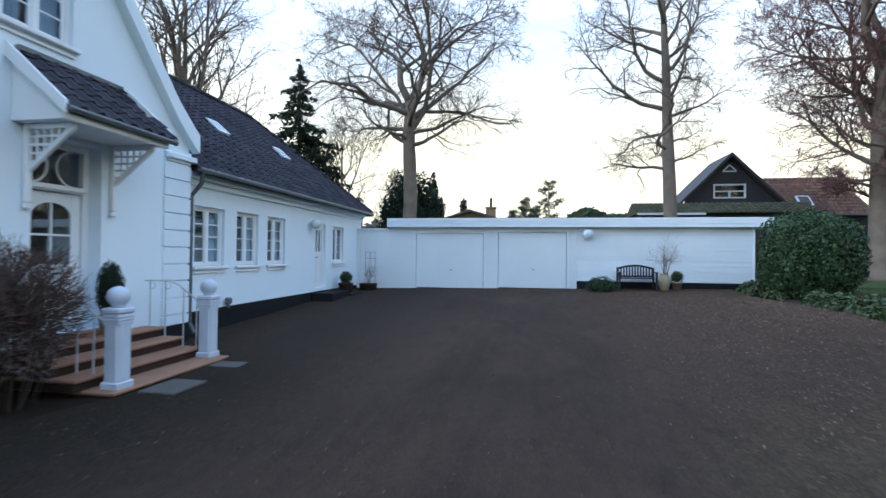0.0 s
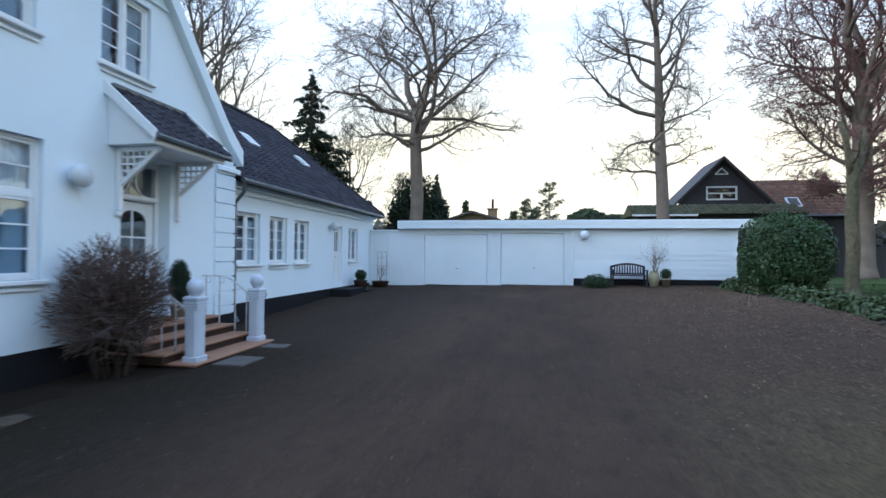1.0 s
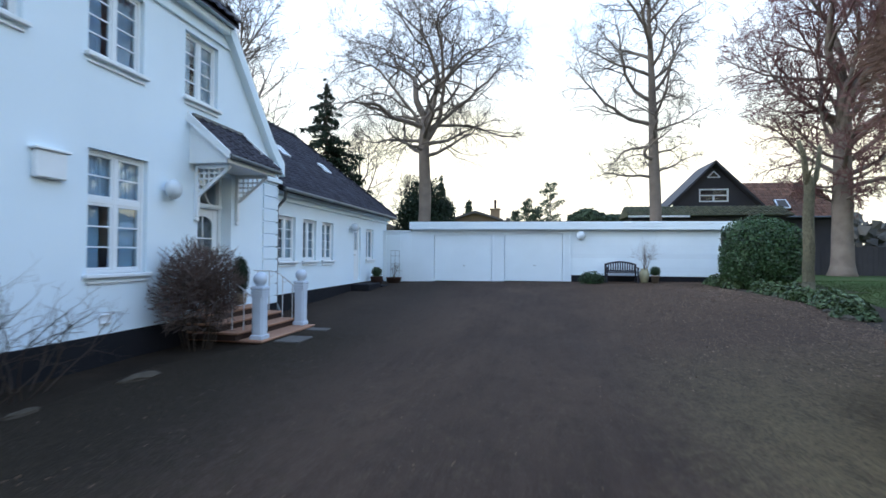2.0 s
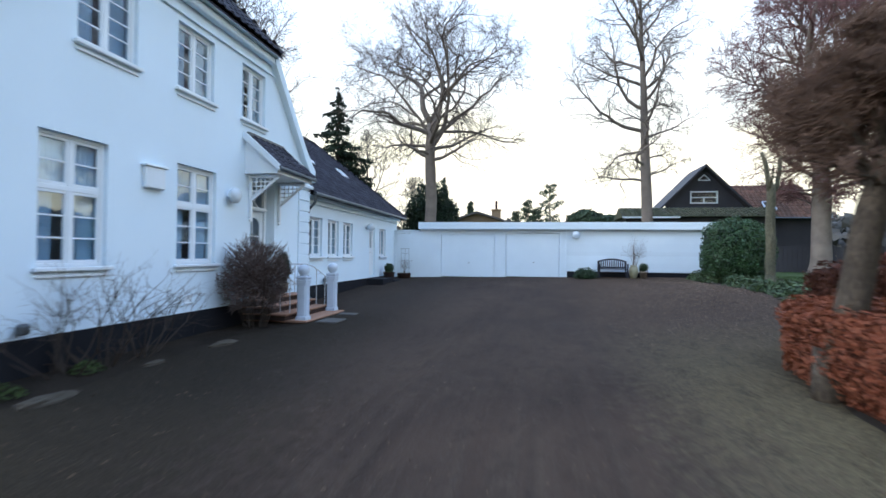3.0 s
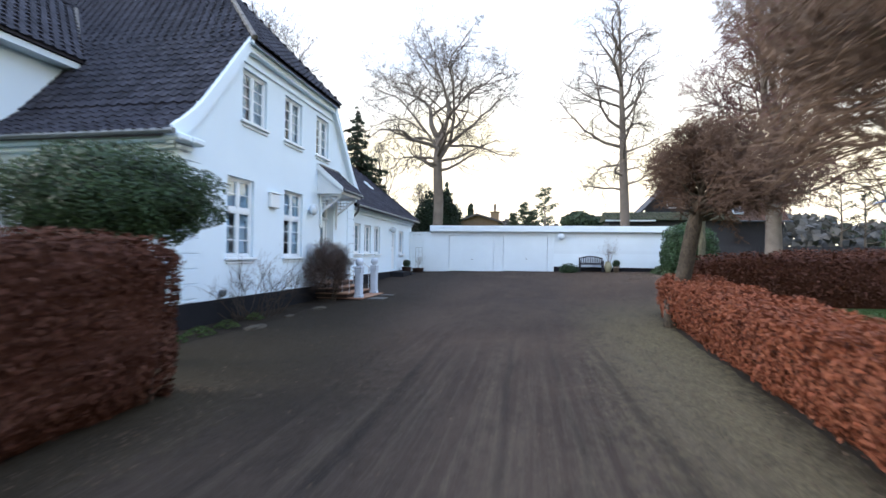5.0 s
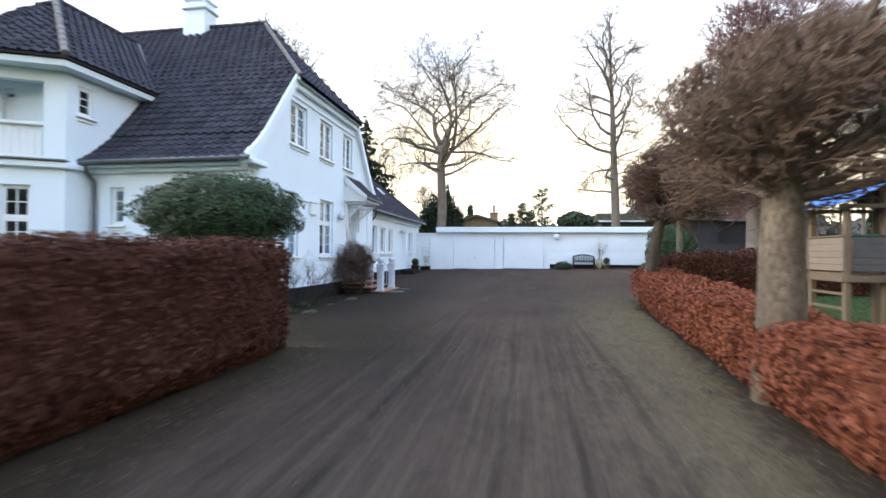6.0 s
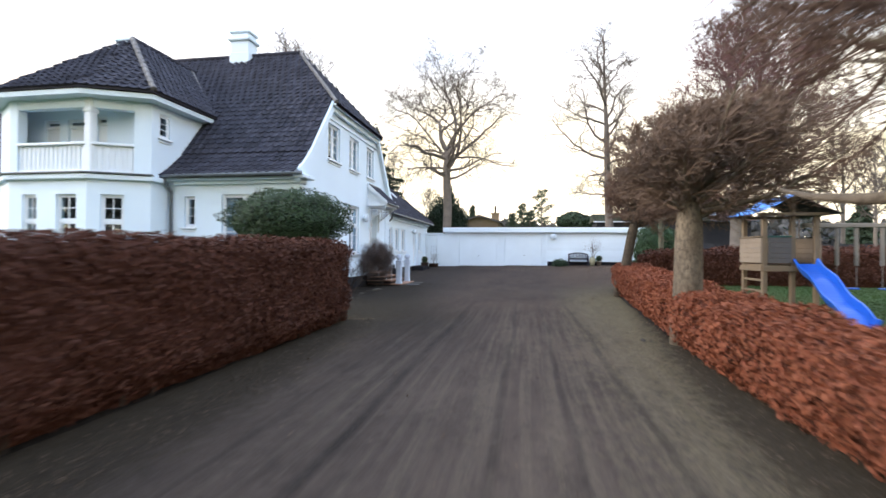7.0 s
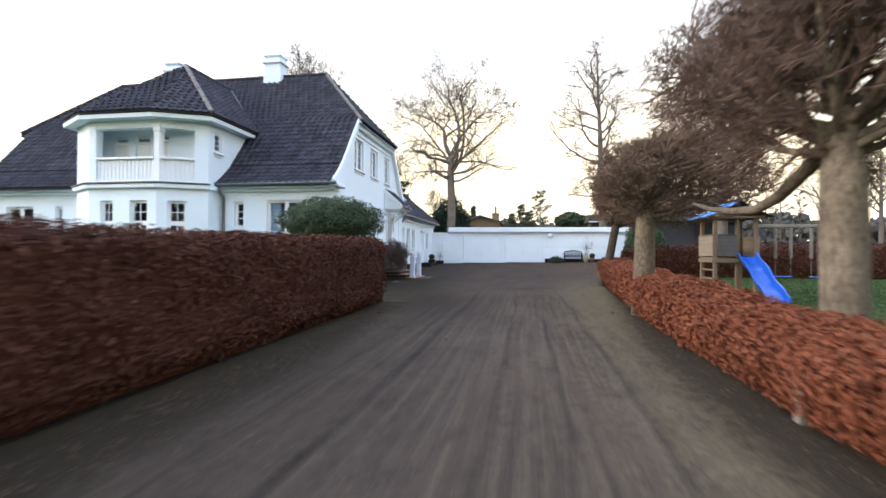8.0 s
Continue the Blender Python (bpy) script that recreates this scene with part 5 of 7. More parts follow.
for i in range(nb):
    z0 = 1.22 + (3.26 - 1.22) * i / nb
    z1 = 1.22 + (3.26 - 1.22) * (i + 1) / nb
    part("plank", Shape().add([gfront @ Vector(p) for p in ((1.96, z0, 0.006), (7.90, z0 + 0.02, 0.006), (7.90, z1 + 0.02, -0.005), (1.96, z1, -0.005), (1.96, z0, -0.03), (7.90, z0 + 0.02, -0.03), (7.90, z1 + 0.02, -0.03), (1.96, z1, -0.03))],
         [(0, 1, 2, 3), (0, 4, 5, 1), (1, 5, 6, 2), (2, 6, 7, 3), (3, 7, 4, 0)]), BOARD, garage)
part("corner_board", Shape().soft_box(7.90, 7.96, 1.2, 3.28, -0.1, 0.03, 0.006, gfront), BOARD, garage)
part("corner_board", Shape().soft_box(1.88, 1.96, 0.8, 3.28, 0.001, 0.032, 0.006, gfront), BOARD, garage)
part("plinth", Shape().box(1.96, 7.95, GY - 0.01, GY + 0.2, 0.5, 1.215), TAR, garage, "black tarred plinth")
rf = Shape()
rf.soft_box(-5.22, 8.44, GY - 0.18, GY + 6.4, 3.47, 3.55, 0.01)
part("roof", rf, SLAB, garage, "flat felted roof")
for z0, z1, lab in ((3.19, 3.31, ""), (3.312, 3.44, ""), (3.442, 3.53, "")):
    part("fascia_board", Shape().soft_box(-5.22, 8.44, GY - 0.215, GY - 0.181, z0, z1, 0.006).soft_box(8.441, 8.475, GY - 0.215, GY + 6.4, z0, z1, 0.006).soft_box(-5.256, -5.222, GY - 0.215, GY + 6.4, z0, z1, 0.006), BOARD, garage)
part("soffit", Shape().box(-5.2, 8.43, GY - 0.17, GY + 6.3, 3.30, 3.34), BOARD, garage)


def globe_lamp(x, y, z, facing, r=0.17, flat=False):
    """Round opal wall lamp on a short base."""
    l = thing("wall_lamp", (x, y, z), "white opal globe lamp fixed to the white wall", "lamp", "globe wall lamps")
    d = Vector(facing)
    c = Vector((x, y, z)) + d * (r * (0.62 if flat else 1.0) + 0.04)
    b = Shape().tube([(x, y, z), tuple(Vector((x, y, z)) + d * 0.09)], [0.07, 0.06], 12)
    part("base", b, PAINT, l)
    k = 0.62 if flat else 1.0
    g = Shape().ball(c, r * (k if abs(d.x) > 0.5 else 1), r * (k if abs(d.y) > 0.5 else 1), r, rings=10, sides=18)
    part("globe", g, OPAL, l, smooth=True)


globe_lamp(2.36, GY - 0.0, 2.93, (0, -1, 0), 0.19, True)
globe_lamp(GX, 4.34, 3.20, (1, 0, 0), 0.18, True)
globe_lamp(WX, 14.02, 3.05, (1, 0, 0), 0.16)

scr = thing("garden_wall", (-5.9, 18.35, 0.8), "white boarded screen with a gate between wing and garage", "fence")
part("wall", pierced(gfront, -6.56, -5.202, 0.6, 3.10, [(-6.42, -5.72, 0.6, 2.98)], 0.12, 2), BOARD, scr)
part("gate", Shape().soft_box(-6.41, -5.73, 0.8, 2.97, -0.06, -0.012, 0.005, gfront), BOARD, scr, "plain white garden gate")
part("coping", Shape().soft_box(-6.56, -5.26, 3.101, 3.15, -0.16, 0.05, 0.008, gfront), BOARD, scr)


# ---- things in the yard ----
def bench(x0, x1, y, z):
    b = thing("garden_bench", ((x0 + x1) / 2, y, z), "blue-black slatted garden bench with a curved back by the white wall", "bench")
    for x in (x0 + 0.03, x1 - 0.03):
        part("leg", Shape().soft_box(x - 0.03, x + 0.03, y - 0.28, y - 0.22, z, z + 0.62, 0.008), BLACKWOOD, b)
        part("leg", Shape().soft_box(x - 0.03, x + 0.03, y + 0.20, y + 0.26, z, z + 0.80, 0.008), BLACKWOOD, b)
        part("armrest", Shape().soft_box(x - 0.04, x + 0.04, y - 0.32, y + 0.24, z + 0.62, z + 0.66, 0.01), BLACKWOOD, b)
    for i in range(5):
        yy = y - 0.26 + i * 0.1
        part("seat_slat", Shape().soft_box(x0 + 0.04, x1 - 0.04, yy, yy + 0.075, z + 0.42, z + 0.45, 0.006), BLACKWOOD, b)
    top = Shape()
    pts = []
    for i in range(13):
        f = i / 12
        pts.append((x0 + (x1 - x0) * f, y + 0.24, z + 0.72 + 0.12 * math.sin(math.pi * f)))
    for p, q in zip(pts, pts[1:]):
        top.add([(p[0], p[1] + d, p[2] + h) for d in (-0.025, 0.025) for h in (0, 0.07)] + [(q[0], q[1] + d, q[2] + h) for d in (-0.025, 0.025) for h in (0, 0.07)],
                [(0, 4, 5, 1), (2, 3, 7, 6), (1, 5, 7, 3), (0, 2, 6, 4), (0, 1, 3, 2), (4, 6, 7, 5)])
    part("top_rail", top, BLACKWOOD, b)
    part("lower_rail", Shape().soft_box(x0, x1, y + 0.215, y + 0.265, z + 0.46, z + 0.52, 0.006), BLACKWOOD, b)
    n = 13
    for i in range(n):
        f = (i + 0.7) / (n + 0.4)
        x = x0 + (x1 - x0) * f
        part("back_slat", Shape().soft_box(x - 0.022, x + 0.022, y + 0.23, y + 0.25, z + 0.52, z + 0.73 + 0.12 * math.sin(math.pi * f), 0.005), BLACKWOOD, b)


bench(3.32, 4.60, 17.75, land(4, 17.75))



def leaf_cloud(points, normals, size, seed, droop=0.35, aspect=0.55, jitter=0.8):
    """Many small bent leaves, one at each point, facing roughly along its normal."""
    r = np.random.default_rng(seed)
    n = len(points)
    nor = np.asarray(normals) + r.normal(0, jitter, (n, 3))
    nor /= np.linalg.norm(nor, axis=1)[:, None] + 1e-9
    ax = r.normal(0, 1, (n, 3))
    ax -= nor * (ax * nor).sum(1)[:, None]
    ax /= np.linalg.norm(ax, axis=1)[:, None] + 1e-9
    bx = np.cross(nor, ax)
    ln = size * r.uniform(0.6, 1.35, n)[:, None]
    p = np.asarray(points)
    a, c = p - ax * ln * 0.5, p + ax * ln * 0.5
    mid = p + nor * ln * droop * 0.35
    b, d = mid + bx * ln * aspect * 0.5, mid - bx * ln * aspect * 0.5
    v = np.stack([a, b, c, d], 1).reshape(-1, 3)
    i = np.arange(n)[:, None] * 4
    f = np.concatenate([i + np.array([0, 1, 3]), i + np.array([1, 2, 3])], 1).reshape(-1, 3)
    s = Shape()
    s.v, s.f = v.tolist(), [tuple(q) for q in f.tolist()]
    return s


def lumpy(p, f, amount, seed):
    return 1 + amount * noise.noise(Vector(p) * f + Vector((seed * 3.7, 0, 0)))


def bush_points(c, rx, ry, rz, count, seed, lump=0.25, depth=0.3, low=-0.9, power=2.0):
    """Points in the outer shell of a lumpy ellipsoid, with outward normals."""
    r = np.random.default_rng(seed)
    pts, nors = [], []
    while len(pts) < count:
        d = r.normal(0, 1, 3)
        d /= np.linalg.norm(d)
        if d[2] < low:
            continue
        q = (abs(d[0]) ** power + abs(d[1]) ** power + abs(d[2]) ** power) ** (-1 / power)
        w = q * lumpy(d, 2.3, lump, seed) * lumpy(d, 6.0, lump * 0.6, seed + 5) * (1 - depth * r.random() ** 1.6)
        pts.append((c[0] + d[0] * rx * w, c[1] + d[1] * ry * w, c[2] + d[2] * rz * w))
        nors.append(d)
    return pts, nors


def leafy_bush(name, c, rx, ry, rz, base_z, mat, count, size, seed, label, category="bush", low=-0.9, power=2.0, stems=5, lump=0.25):
    b = thing(name, (c[0], c[1], base_z), label, category)
    # this core's dark colour stands in for shade between the leaves
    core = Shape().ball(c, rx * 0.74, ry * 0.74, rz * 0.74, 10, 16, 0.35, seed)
    part("shaded_core", core, CORE_GREEN, b)
    pts, nors = bush_points(c, rx, ry, rz, count, seed, lump, 0.3, low, power)
    tagged(part("foliage", leaf_cloud(pts, nors, size, seed), mat, b), kind="stuff")
    r = random.Random(seed)
    for i in range(stems):
        a = r.uniform(0, 6.28)
        part("stem", Shape().tube([(c[0] + 0.1 * rx * math.cos(a), c[1] + 0.1 * ry * math.sin(a), base_z - 0.05), (c[0] + 0.35 * rx * math.cos(a), c[1] + 0.35 * ry * math.sin(a), c[2])], [0.05, 0.03], 6), BARK, b)
    return b


leafy_bush("laurel_bush", (8.38, 15.8, 2.06), 1.22, 1.25, 1.40, 0.85, LAUREL, 26000, 0.085, 11, "large rounded evergreen laurel bush by the garage", power=2.8, lump=0.16)
leafy_bush("umbrella_holly", (-5.32, -4.2, 2.56), 1.58, 1.2, 0.76, 0.2, HOLLY, 34000, 0.050, 12, "dark evergreen shrub clipped like an umbrella above the hedge", low=-0.8, lump=0.2, stems=7)
leafy_bush("clipped_bush", (2.72, 17.45, 1.08), 0.52, 0.42, 0.34, 0.88, HOLLY, 2500, 0.05, 13, "low rounded clipped evergreen by the garage wall", stems=2)


# ---- plants that branch ----
def grow(shapes, p, d, length, radius, level, top, r, opts):
    """A branch that bends as it goes and sends out smaller ones; shapes[level] takes its tube."""
    n = opts["segments"][level]
    pts, rad = [p.copy()], [radius]
    kids = opts["kids"][level] if level < top else 0
    first = opts["bare"][level]
    step = length / n
    spots = []
    for i in range(n):
        wob = Vector((r.gauss(0, 1), r.gauss(0, 1), r.gauss(0, 0.6))) * opts["wobble"][level]
        d = (d + wob + Vector((0, 0, opts["rise"][level]))).normalized()
        p = p + d * step
        pts.append(p.copy())
        f = (i + 1) / n
        rad.append(radius * (1 - f * opts["taper"][level]))
        if f >= first:
            spots.append((p.copy(), d.copy(), rad[-1], f))
    shapes[level].tube(pts, rad, opts["sides"][level], level == 0)
    if not kids or not spots:
        return
    az = r.uniform(0, 6.28)
    for k in range(kids):
        q, dd, rr, f = spots[min(len(spots) - 1, int(k / kids * len(spots)))]
        az += 2.4 + r.uniform(-0.5, 0.5)
        side = dd.orthogonal().normalized()
        side = Matrix.Rotation(az, 3, dd) @ side
        spread = opts["angle"][level] * r.uniform(0.75, 1.2) * (1 - 0.35 * f if level == 0 else 1)
        nd = (dd * math.cos(spread) + side * math.sin(spread)).normalized()
        nl = length * opts["ratio"][level] * r.uniform(0.7, 1.15) * (1.15 - 0.55 * f)
        grow(shapes, q, nd, nl, min(rr * 0.8, max(0.004, radius * opts["thin"][level] * (1.1 - 0.5 * f))), level + 1, top, r, opts)


def crown_tree(name, x, y, fork, trunk_top, radius, crown, limbs, kids, seed, label, bark=BARK, twig=TWIG, lean=(0.0, 0.0), angles=(0.9, 0.35), rise=0.07, stems=1, fine=0.006, droop=0.0, wob=0.10, thick=0.016, flare=1.35, leaders=0, wave=0.11, lead=(0.16, 0.62)):
    """A bare tree whose branches fill an egg-shaped crown (centre x, y, z, radii rx, rz and, if it differs, ry). fork: height of the lowest limb; kids: branches on a limb, twigs on a branch, shoots on a twig."""
    z = land(x, y)
    t = thing(name, (x, y, z), label, "tree")
    r = random.Random(seed)
    cc, rx, rz = Vector(crown[:3]), crown[3], crown[4]
    ry = crown[5] if len(crown) > 5 else rx

    def reach(p, d):
        a = Vector(((p.x - cc.x) / rx, (p.y - cc.y) / ry, (p.z - cc.z) / rz))
        b = Vector((d.x / rx, d.y / ry, d.z / rz))
        k, h, c = b.dot(b), a.dot(b), a.dot(a) - 1
        q = h * h - k * c
        if q <= 0:
            return 0.0
        return max(0.0, (-h + math.sqrt(q)) / k)

    def bough(p, d, length, r0, n, wobble, up, taper):
        pts, rad, way = [p.copy()], [r0], []
        for i in range(n):
            d = (d + Vector((r.gauss(0, 1), r.gauss(0, 1), r.gauss(0, 0.7))) * wobble + Vector((0, 0, up))).normalized()
            p = p + d * (length / n)
            pts.append(p.copy())
            rad.append(max(fine * 0.6, r0 * (1 - taper * (i + 1) / n)))
            way.append(d.copy())
        return pts, rad, way

    def fork_off(pts, rad, way, count, first, spread):
        az = r.uniform(0, 6.28)
        n = len(way)
        for k in range(count):
            f = first + (1 - first) * (k + r.random() * 0.8) / count
            i = min(n - 1, int(f * n))
            p = pts[i].lerp(pts[i + 1], f * n - i if f * n - i < 1 else 1.0)
            d = way[i]
            az += 2.4 + r.uniform(-0.6, 0.6)
            side = Matrix.Rotation(az, 3, d) @ d.orthogonal().normalized()
            a = spread * r.uniform(0.7, 1.25)
            yield p, (d * math.cos(a) + side * math.sin(a)).normalized(), rad[i], f

    # trunk
    top = trunk_top
    nseg = 12
    axis = []
    for i in range(nseg + 1):
        f = i / nseg
        wv = 0.0 if i < 3 else wob
        axis.append(Vector((x + lean[0] * f * top + wv * noise.noise(Vector((f * 3.1, seed, 0))) * top * 0.12, y + lean[1] * f * top + wv * noise.noise(Vector((f * 3.1, seed, 7))) * top * 0.12, z + f * top)))
    if leaders:
        tr_r = [radius * (1 - 0.32 * i / nseg) for i in range(nseg + 1)]
    else:
        tr_r = [radius * (1 - 0.18 * min(1, f / (fork / top)) - (0 if f < fork / top else 0.76 * (f - fork / top) / max(0.01, 1 - fork / top))) for f in [i / nseg for i in range(nseg + 1)]]
    trunk = Shape()
    base = [axis[0] + Vector((0, 0, -0.15)), axis[0] + Vector((0, 0, 0.15)), axis[0] + Vector((0, 0, 0.5))] + axis[1:]
    trunk.tube(base, [radius * flare, radius * (1 + (flare - 1) * 0.45), radius * 1.02] + tr_r[1:], 14)
    k = len(trunk.v)
    trunk.v = [(px + radius * 0.10 * noise.noise(Vector((px * 2, py * 2, pz * 0.9))), py + radius * 0.10 * noise.noise(Vector((px * 2 + 9, py * 2, pz * 0.9))), pz) for px, py, pz in trunk.v]
    part("trunk", trunk, bark, t, smooth=True)
    twigs = Shape()

    def dress(pts, rad, way, length, count, first=0.18):
        """Branches, twigs and shoots along one limb."""
        for p2, d2, r2, f2 in fork_off(pts, rad, way, count, first, 0.75):
            l2 = min(reach(p2, d2), length * 0.55 * (1.2 - 0.6 * f2)) * r.uniform(0.7, 1.08)
            if l2 < 0.12:
                continue
            b = bough(p2, d2, l2, min(r2 * 0.7, 0.012 * l2 + fine * 1.5), 7, wave * 1.35, rise * 0.5 - droop, 0.85)
            twigs.tube(b[0], b[1], 4)
            for p3, d3, r3, f3 in fork_off(*b, kids[1], 0.12, 0.75):
                l3 = min(reach(p3, d3) + 0.15, l2 * 0.5 * (1.2 - 0.5 * f3)) * r.uniform(0.7, 1.1)
                if l3 < 0.08:
                    continue
                c = bough(p3, d3, l3, min(r3 * 0.7, fine * 1.5), 5, wave * 1.6, rise * 0.3 - droop, 0.7)
                twigs.tube(c[0], c[1], 3, False)
                for p4, d4, r4, f4 in fork_off(*c, kids[2], 0.1, 0.7):
                    l4 = l3 * 0.55 * (1.2 - 0.5 * f4) * r.uniform(0.6, 1.15)
                    e = bough(p4, d4, l4, fine, 3, 0.2, -droop, 0.5)
                    twigs.tube(e[0], e[1], 3, False)

    az = r.uniform(0, 6.28)
    for n in range(leaders):
        # the trunk divides into rising leaders, each with a few strong limbs of its own
        az += 6.283 / leaders + r.uniform(-0.3, 0.3)
        a = lead[0] + (lead[1] - lead[0]) * (n / max(1, leaders - 1)) + r.uniform(-0.05, 0.05)
        d = Vector((math.cos(az) * math.sin(a), math.sin(az) * math.sin(a), math.cos(a)))
        p = axis[nseg - (n % 3)] + Vector((0, 0, -0.1))
        length = reach(p, d) * r.uniform(0.88, 1.0)
        pts, rad, way = bough(p, d, length, tr_r[-1] * (0.74 - 0.09 * n), 14, wave, rise * 0.9, 0.90)
        part("limb", Shape().tube(pts, rad, 8), bark, t, smooth=True)
        dress(pts, rad, way, length * 0.7, kids[0], 0.45)
        for p2, d2, r2, f2 in fork_off(pts, rad, way, 5, 0.12, 0.62):
            l2 = min(reach(p2, d2), length * 0.75 * (1.15 - 0.5 * f2)) * r.uniform(0.85, 1.02)
            if l2 < 0.5:
                continue
            q = bough(p2, d2, l2, min(r2 * 0.66, thick * l2 + 0.02), 10, wave * 1.1, rise * 0.6, 0.90)
            part("limb", Shape().tube(q[0], q[1], 6), bark, t, smooth=True)
            dress(*q, l2, max(4, round(kids[0] * 0.75)))
    for n in range(limbs):
        g = (n + 0.5) / limbs
        h = fork + (top - fork) * g ** 1.2
        f = h / top * nseg
        i = min(nseg - 1, int(f))
        p = axis[i].lerp(axis[i + 1], f - i)
        az += 2.4 + r.uniform(-0.45, 0.45)
        el = angles[0] + (angles[1] - angles[0]) * g
        a = max(0.1, el + r.uniform(-0.15, 0.15))
        d = Vector((math.cos(az) * math.sin(a), math.sin(az) * math.sin(a), math.cos(a)))
        length = reach(p, d) * (r.uniform(0.62, 1.02) if wave > 0.12 else r.uniform(0.82, 1.02))
        if length < 0.3:
            continue
        r0 = min(tr_r[i] * 0.75, thick * length + radius * 0.10)
        pts, rad, way = bough(p, d, length, r0, 10, wave, rise, 0.88)
        part("limb", Shape().tube(pts, rad, 7), bark, t, smooth=True)
        dress(pts, rad, way, length, max(3, round(kids[0] * min(1.0, 0.25 + length / rx))))
    tagged(part("twig_crown", twigs, twig, t), kind="stuff")
    return t


crown_tree("beech_tree", -6.2, 25.4, 7.2, 9.7, 0.43, (-6.6, 25.4, 12.9, 7.4, 7.2), 10, (10, 8, 5), 50, "tall bare broad-crowned tree behind the garage", angles=(1.65, 1.0), rise=0.045, fine=0.0070, droop=0.04, thick=0.016, lean=(-0.002, 0), leaders=5, wave=0.24, lead=(0.08, 0.6))
crown_tree("slim_tree", 7.25, 25.4, 5.4, 18.8, 0.36, (6.2, 25.4, 12.8, 5.0, 7.8), 29, (9, 8, 5), 43, "tall slim bare tree behind the garage", angles=(1.4, 0.45), rise=0.05, fine=0.0068, droop=0.04, lean=(-0.035, 0), wob=0.05, wave=0.24, thick=0.014)
crown_tree("copper_beech", 17.2, 26.8, 3.9, 8.9, 0.55, (17.9, 26.8, 13.3, 6.9, 8.7), 21, (12, 9, 6), 43, "large bare tree with reddish twigs at the lawn's far end", twig=TWIG_MAUVE, angles=(1.5, 0.75), rise=0.04, fine=0.0140, droop=0.02, leaders=6, wave=0.14, lead=(0.06, 0.5))
crown_tree("ash_tree", -20.9, 26.3, 5.0, 17.0, 0.45, (-20.9, 26.3, 14.2, 6.5, 8.0), 16, (8, 7, 4), 9, "tall bare tree rising behind the villa roof", angles=(0.8, 0.2), rise=0.06, fine=0.015)
# ---- hedges ----
def hedge(name, run, width, height, mat, count, size, seed, label, tuck=0.45):
    """A clipped hedge along a line of (x, y) points: a twiggy core in a coat of leaves. height: at the start and the end."""
    h = thing(name, (*run[0], land(*run[0])), label, "hedge")
    r = np.random.default_rng(seed)
    seg = [(Vector(a), Vector(b)) for a, b in zip(run, run[1:])]
    lens = [(b - a).length for a, b in seg]
    total = sum(lens)

    def along(s):
        for (a, b), l in zip(seg, lens):
            if s <= l + 1e-6:
                d = (b - a) / l
                return a + d * s, d
            s -= l
        a, b = seg[-1]
        return b, (b - a).normalized()

    def tall(s):
        return height[0] + (height[1] - height[0]) * s / total

    def skin(s, a):
        """A point on the hedge's section: a from 0 (one foot) over the top to 1 (other foot)."""
        p, d = along(s)
        n = Vector((d.y, -d.x))
        t = tall(s)
        k = 2 * t + width
        q = a * k
        if q < t:
            off, z, nor = width / 2, q, Vector((n.x, n.y, 0.1))
        elif q < t + width:
            off, z, nor = width / 2 - (q - t), t, Vector((0, 0, 1))
        else:
            off, z, nor = -width / 2, k - q, Vector((-n.x, -n.y, 0.1))
        edge = min(1.0, min(abs(q - t), abs(q - t - width)) / 0.18)
        round_in = (1 - edge) * 0.09
        near_end = min(s, total - s)
        if near_end < 0.5:
            pinch = 1 - math.sqrt(max(0.0, 1 - (1 - near_end / 0.5) ** 2))
            off *= 1 - 0.34 * pinch
            z *= 1 - 0.10 * pinch
        low = max(0.0, 0.35 - z) * tuck
        off2 = off * (1 - 2 * round_in / width) - (low if off > 0 else -low) * (1 if abs(off) > 0.1 else 0)
        w = 0.10 * noise.noise(Vector((p.x * 1.1, p.y * 1.1, z * 1.6 + seed))) + 0.05 * noise.noise(Vector((p.x * 3.5, p.y * 3.5, z * 3.5)))
        pos = Vector((p.x + n.x * off2, p.y + n.y * off2, land(p.x, p.y) + z - (round_in if z > t * 0.7 else 0))) + nor * w
        return pos, nor

    core = Shape()
    ns, na = max(2, int(total / 0.4)), 16
    for i in range(ns + 1):
        for j in range(na + 1):
            p, nor = skin(total * i / ns, j / na)
            q = p - nor * 0.10
            core.v.append((q.x, q.y, q.z - (0.1 if j in (0, na) else 0)))
    for i in range(ns):
        for j in range(na):
            a = i * (na + 1) + j
            core.f.append((a, a + na + 1, a + na + 2, a + 1))
    core.f.append(tuple(range(na, -1, -1)))
    core.f.append(tuple(ns * (na + 1) + j for j in range(na + 1)))
    part("twiggy_core", core, HEDGE_CORE, h)
    pts, nors = [], []
    for i in range(count):
        p, nor = skin(total * r.random(), r.random())
        p = p + nor * (r.random() ** 2 * 0.12 - 0.09)
        pts.append(p[:])
        nors.append(nor[:])
    # both ends
    for s, sg in ((0.0, -1), (total, 1)):
        p, d = along(s)
        n = Vector((d.y, -d.x))
        for i in range(int(count / total * width * 0.6)):
            u, v = r.uniform(-0.34, 0.34) * width, r.random() * tall(s) * 0.92
            bulge = 0.10 * (1 - (2 * u / width) ** 2) * (1 - (2 * v / tall(s) - 1) ** 4) + 0.06 * noise.noise(Vector((u * 3, v * 3, seed)))
            q = p + n * u + d * sg * (bulge - 0.05 * r.random())
            pts.append((q.x, q.y, land(q.x, q.y) + v))
            nors.append((d.x * sg, d.y * sg, 0.1))
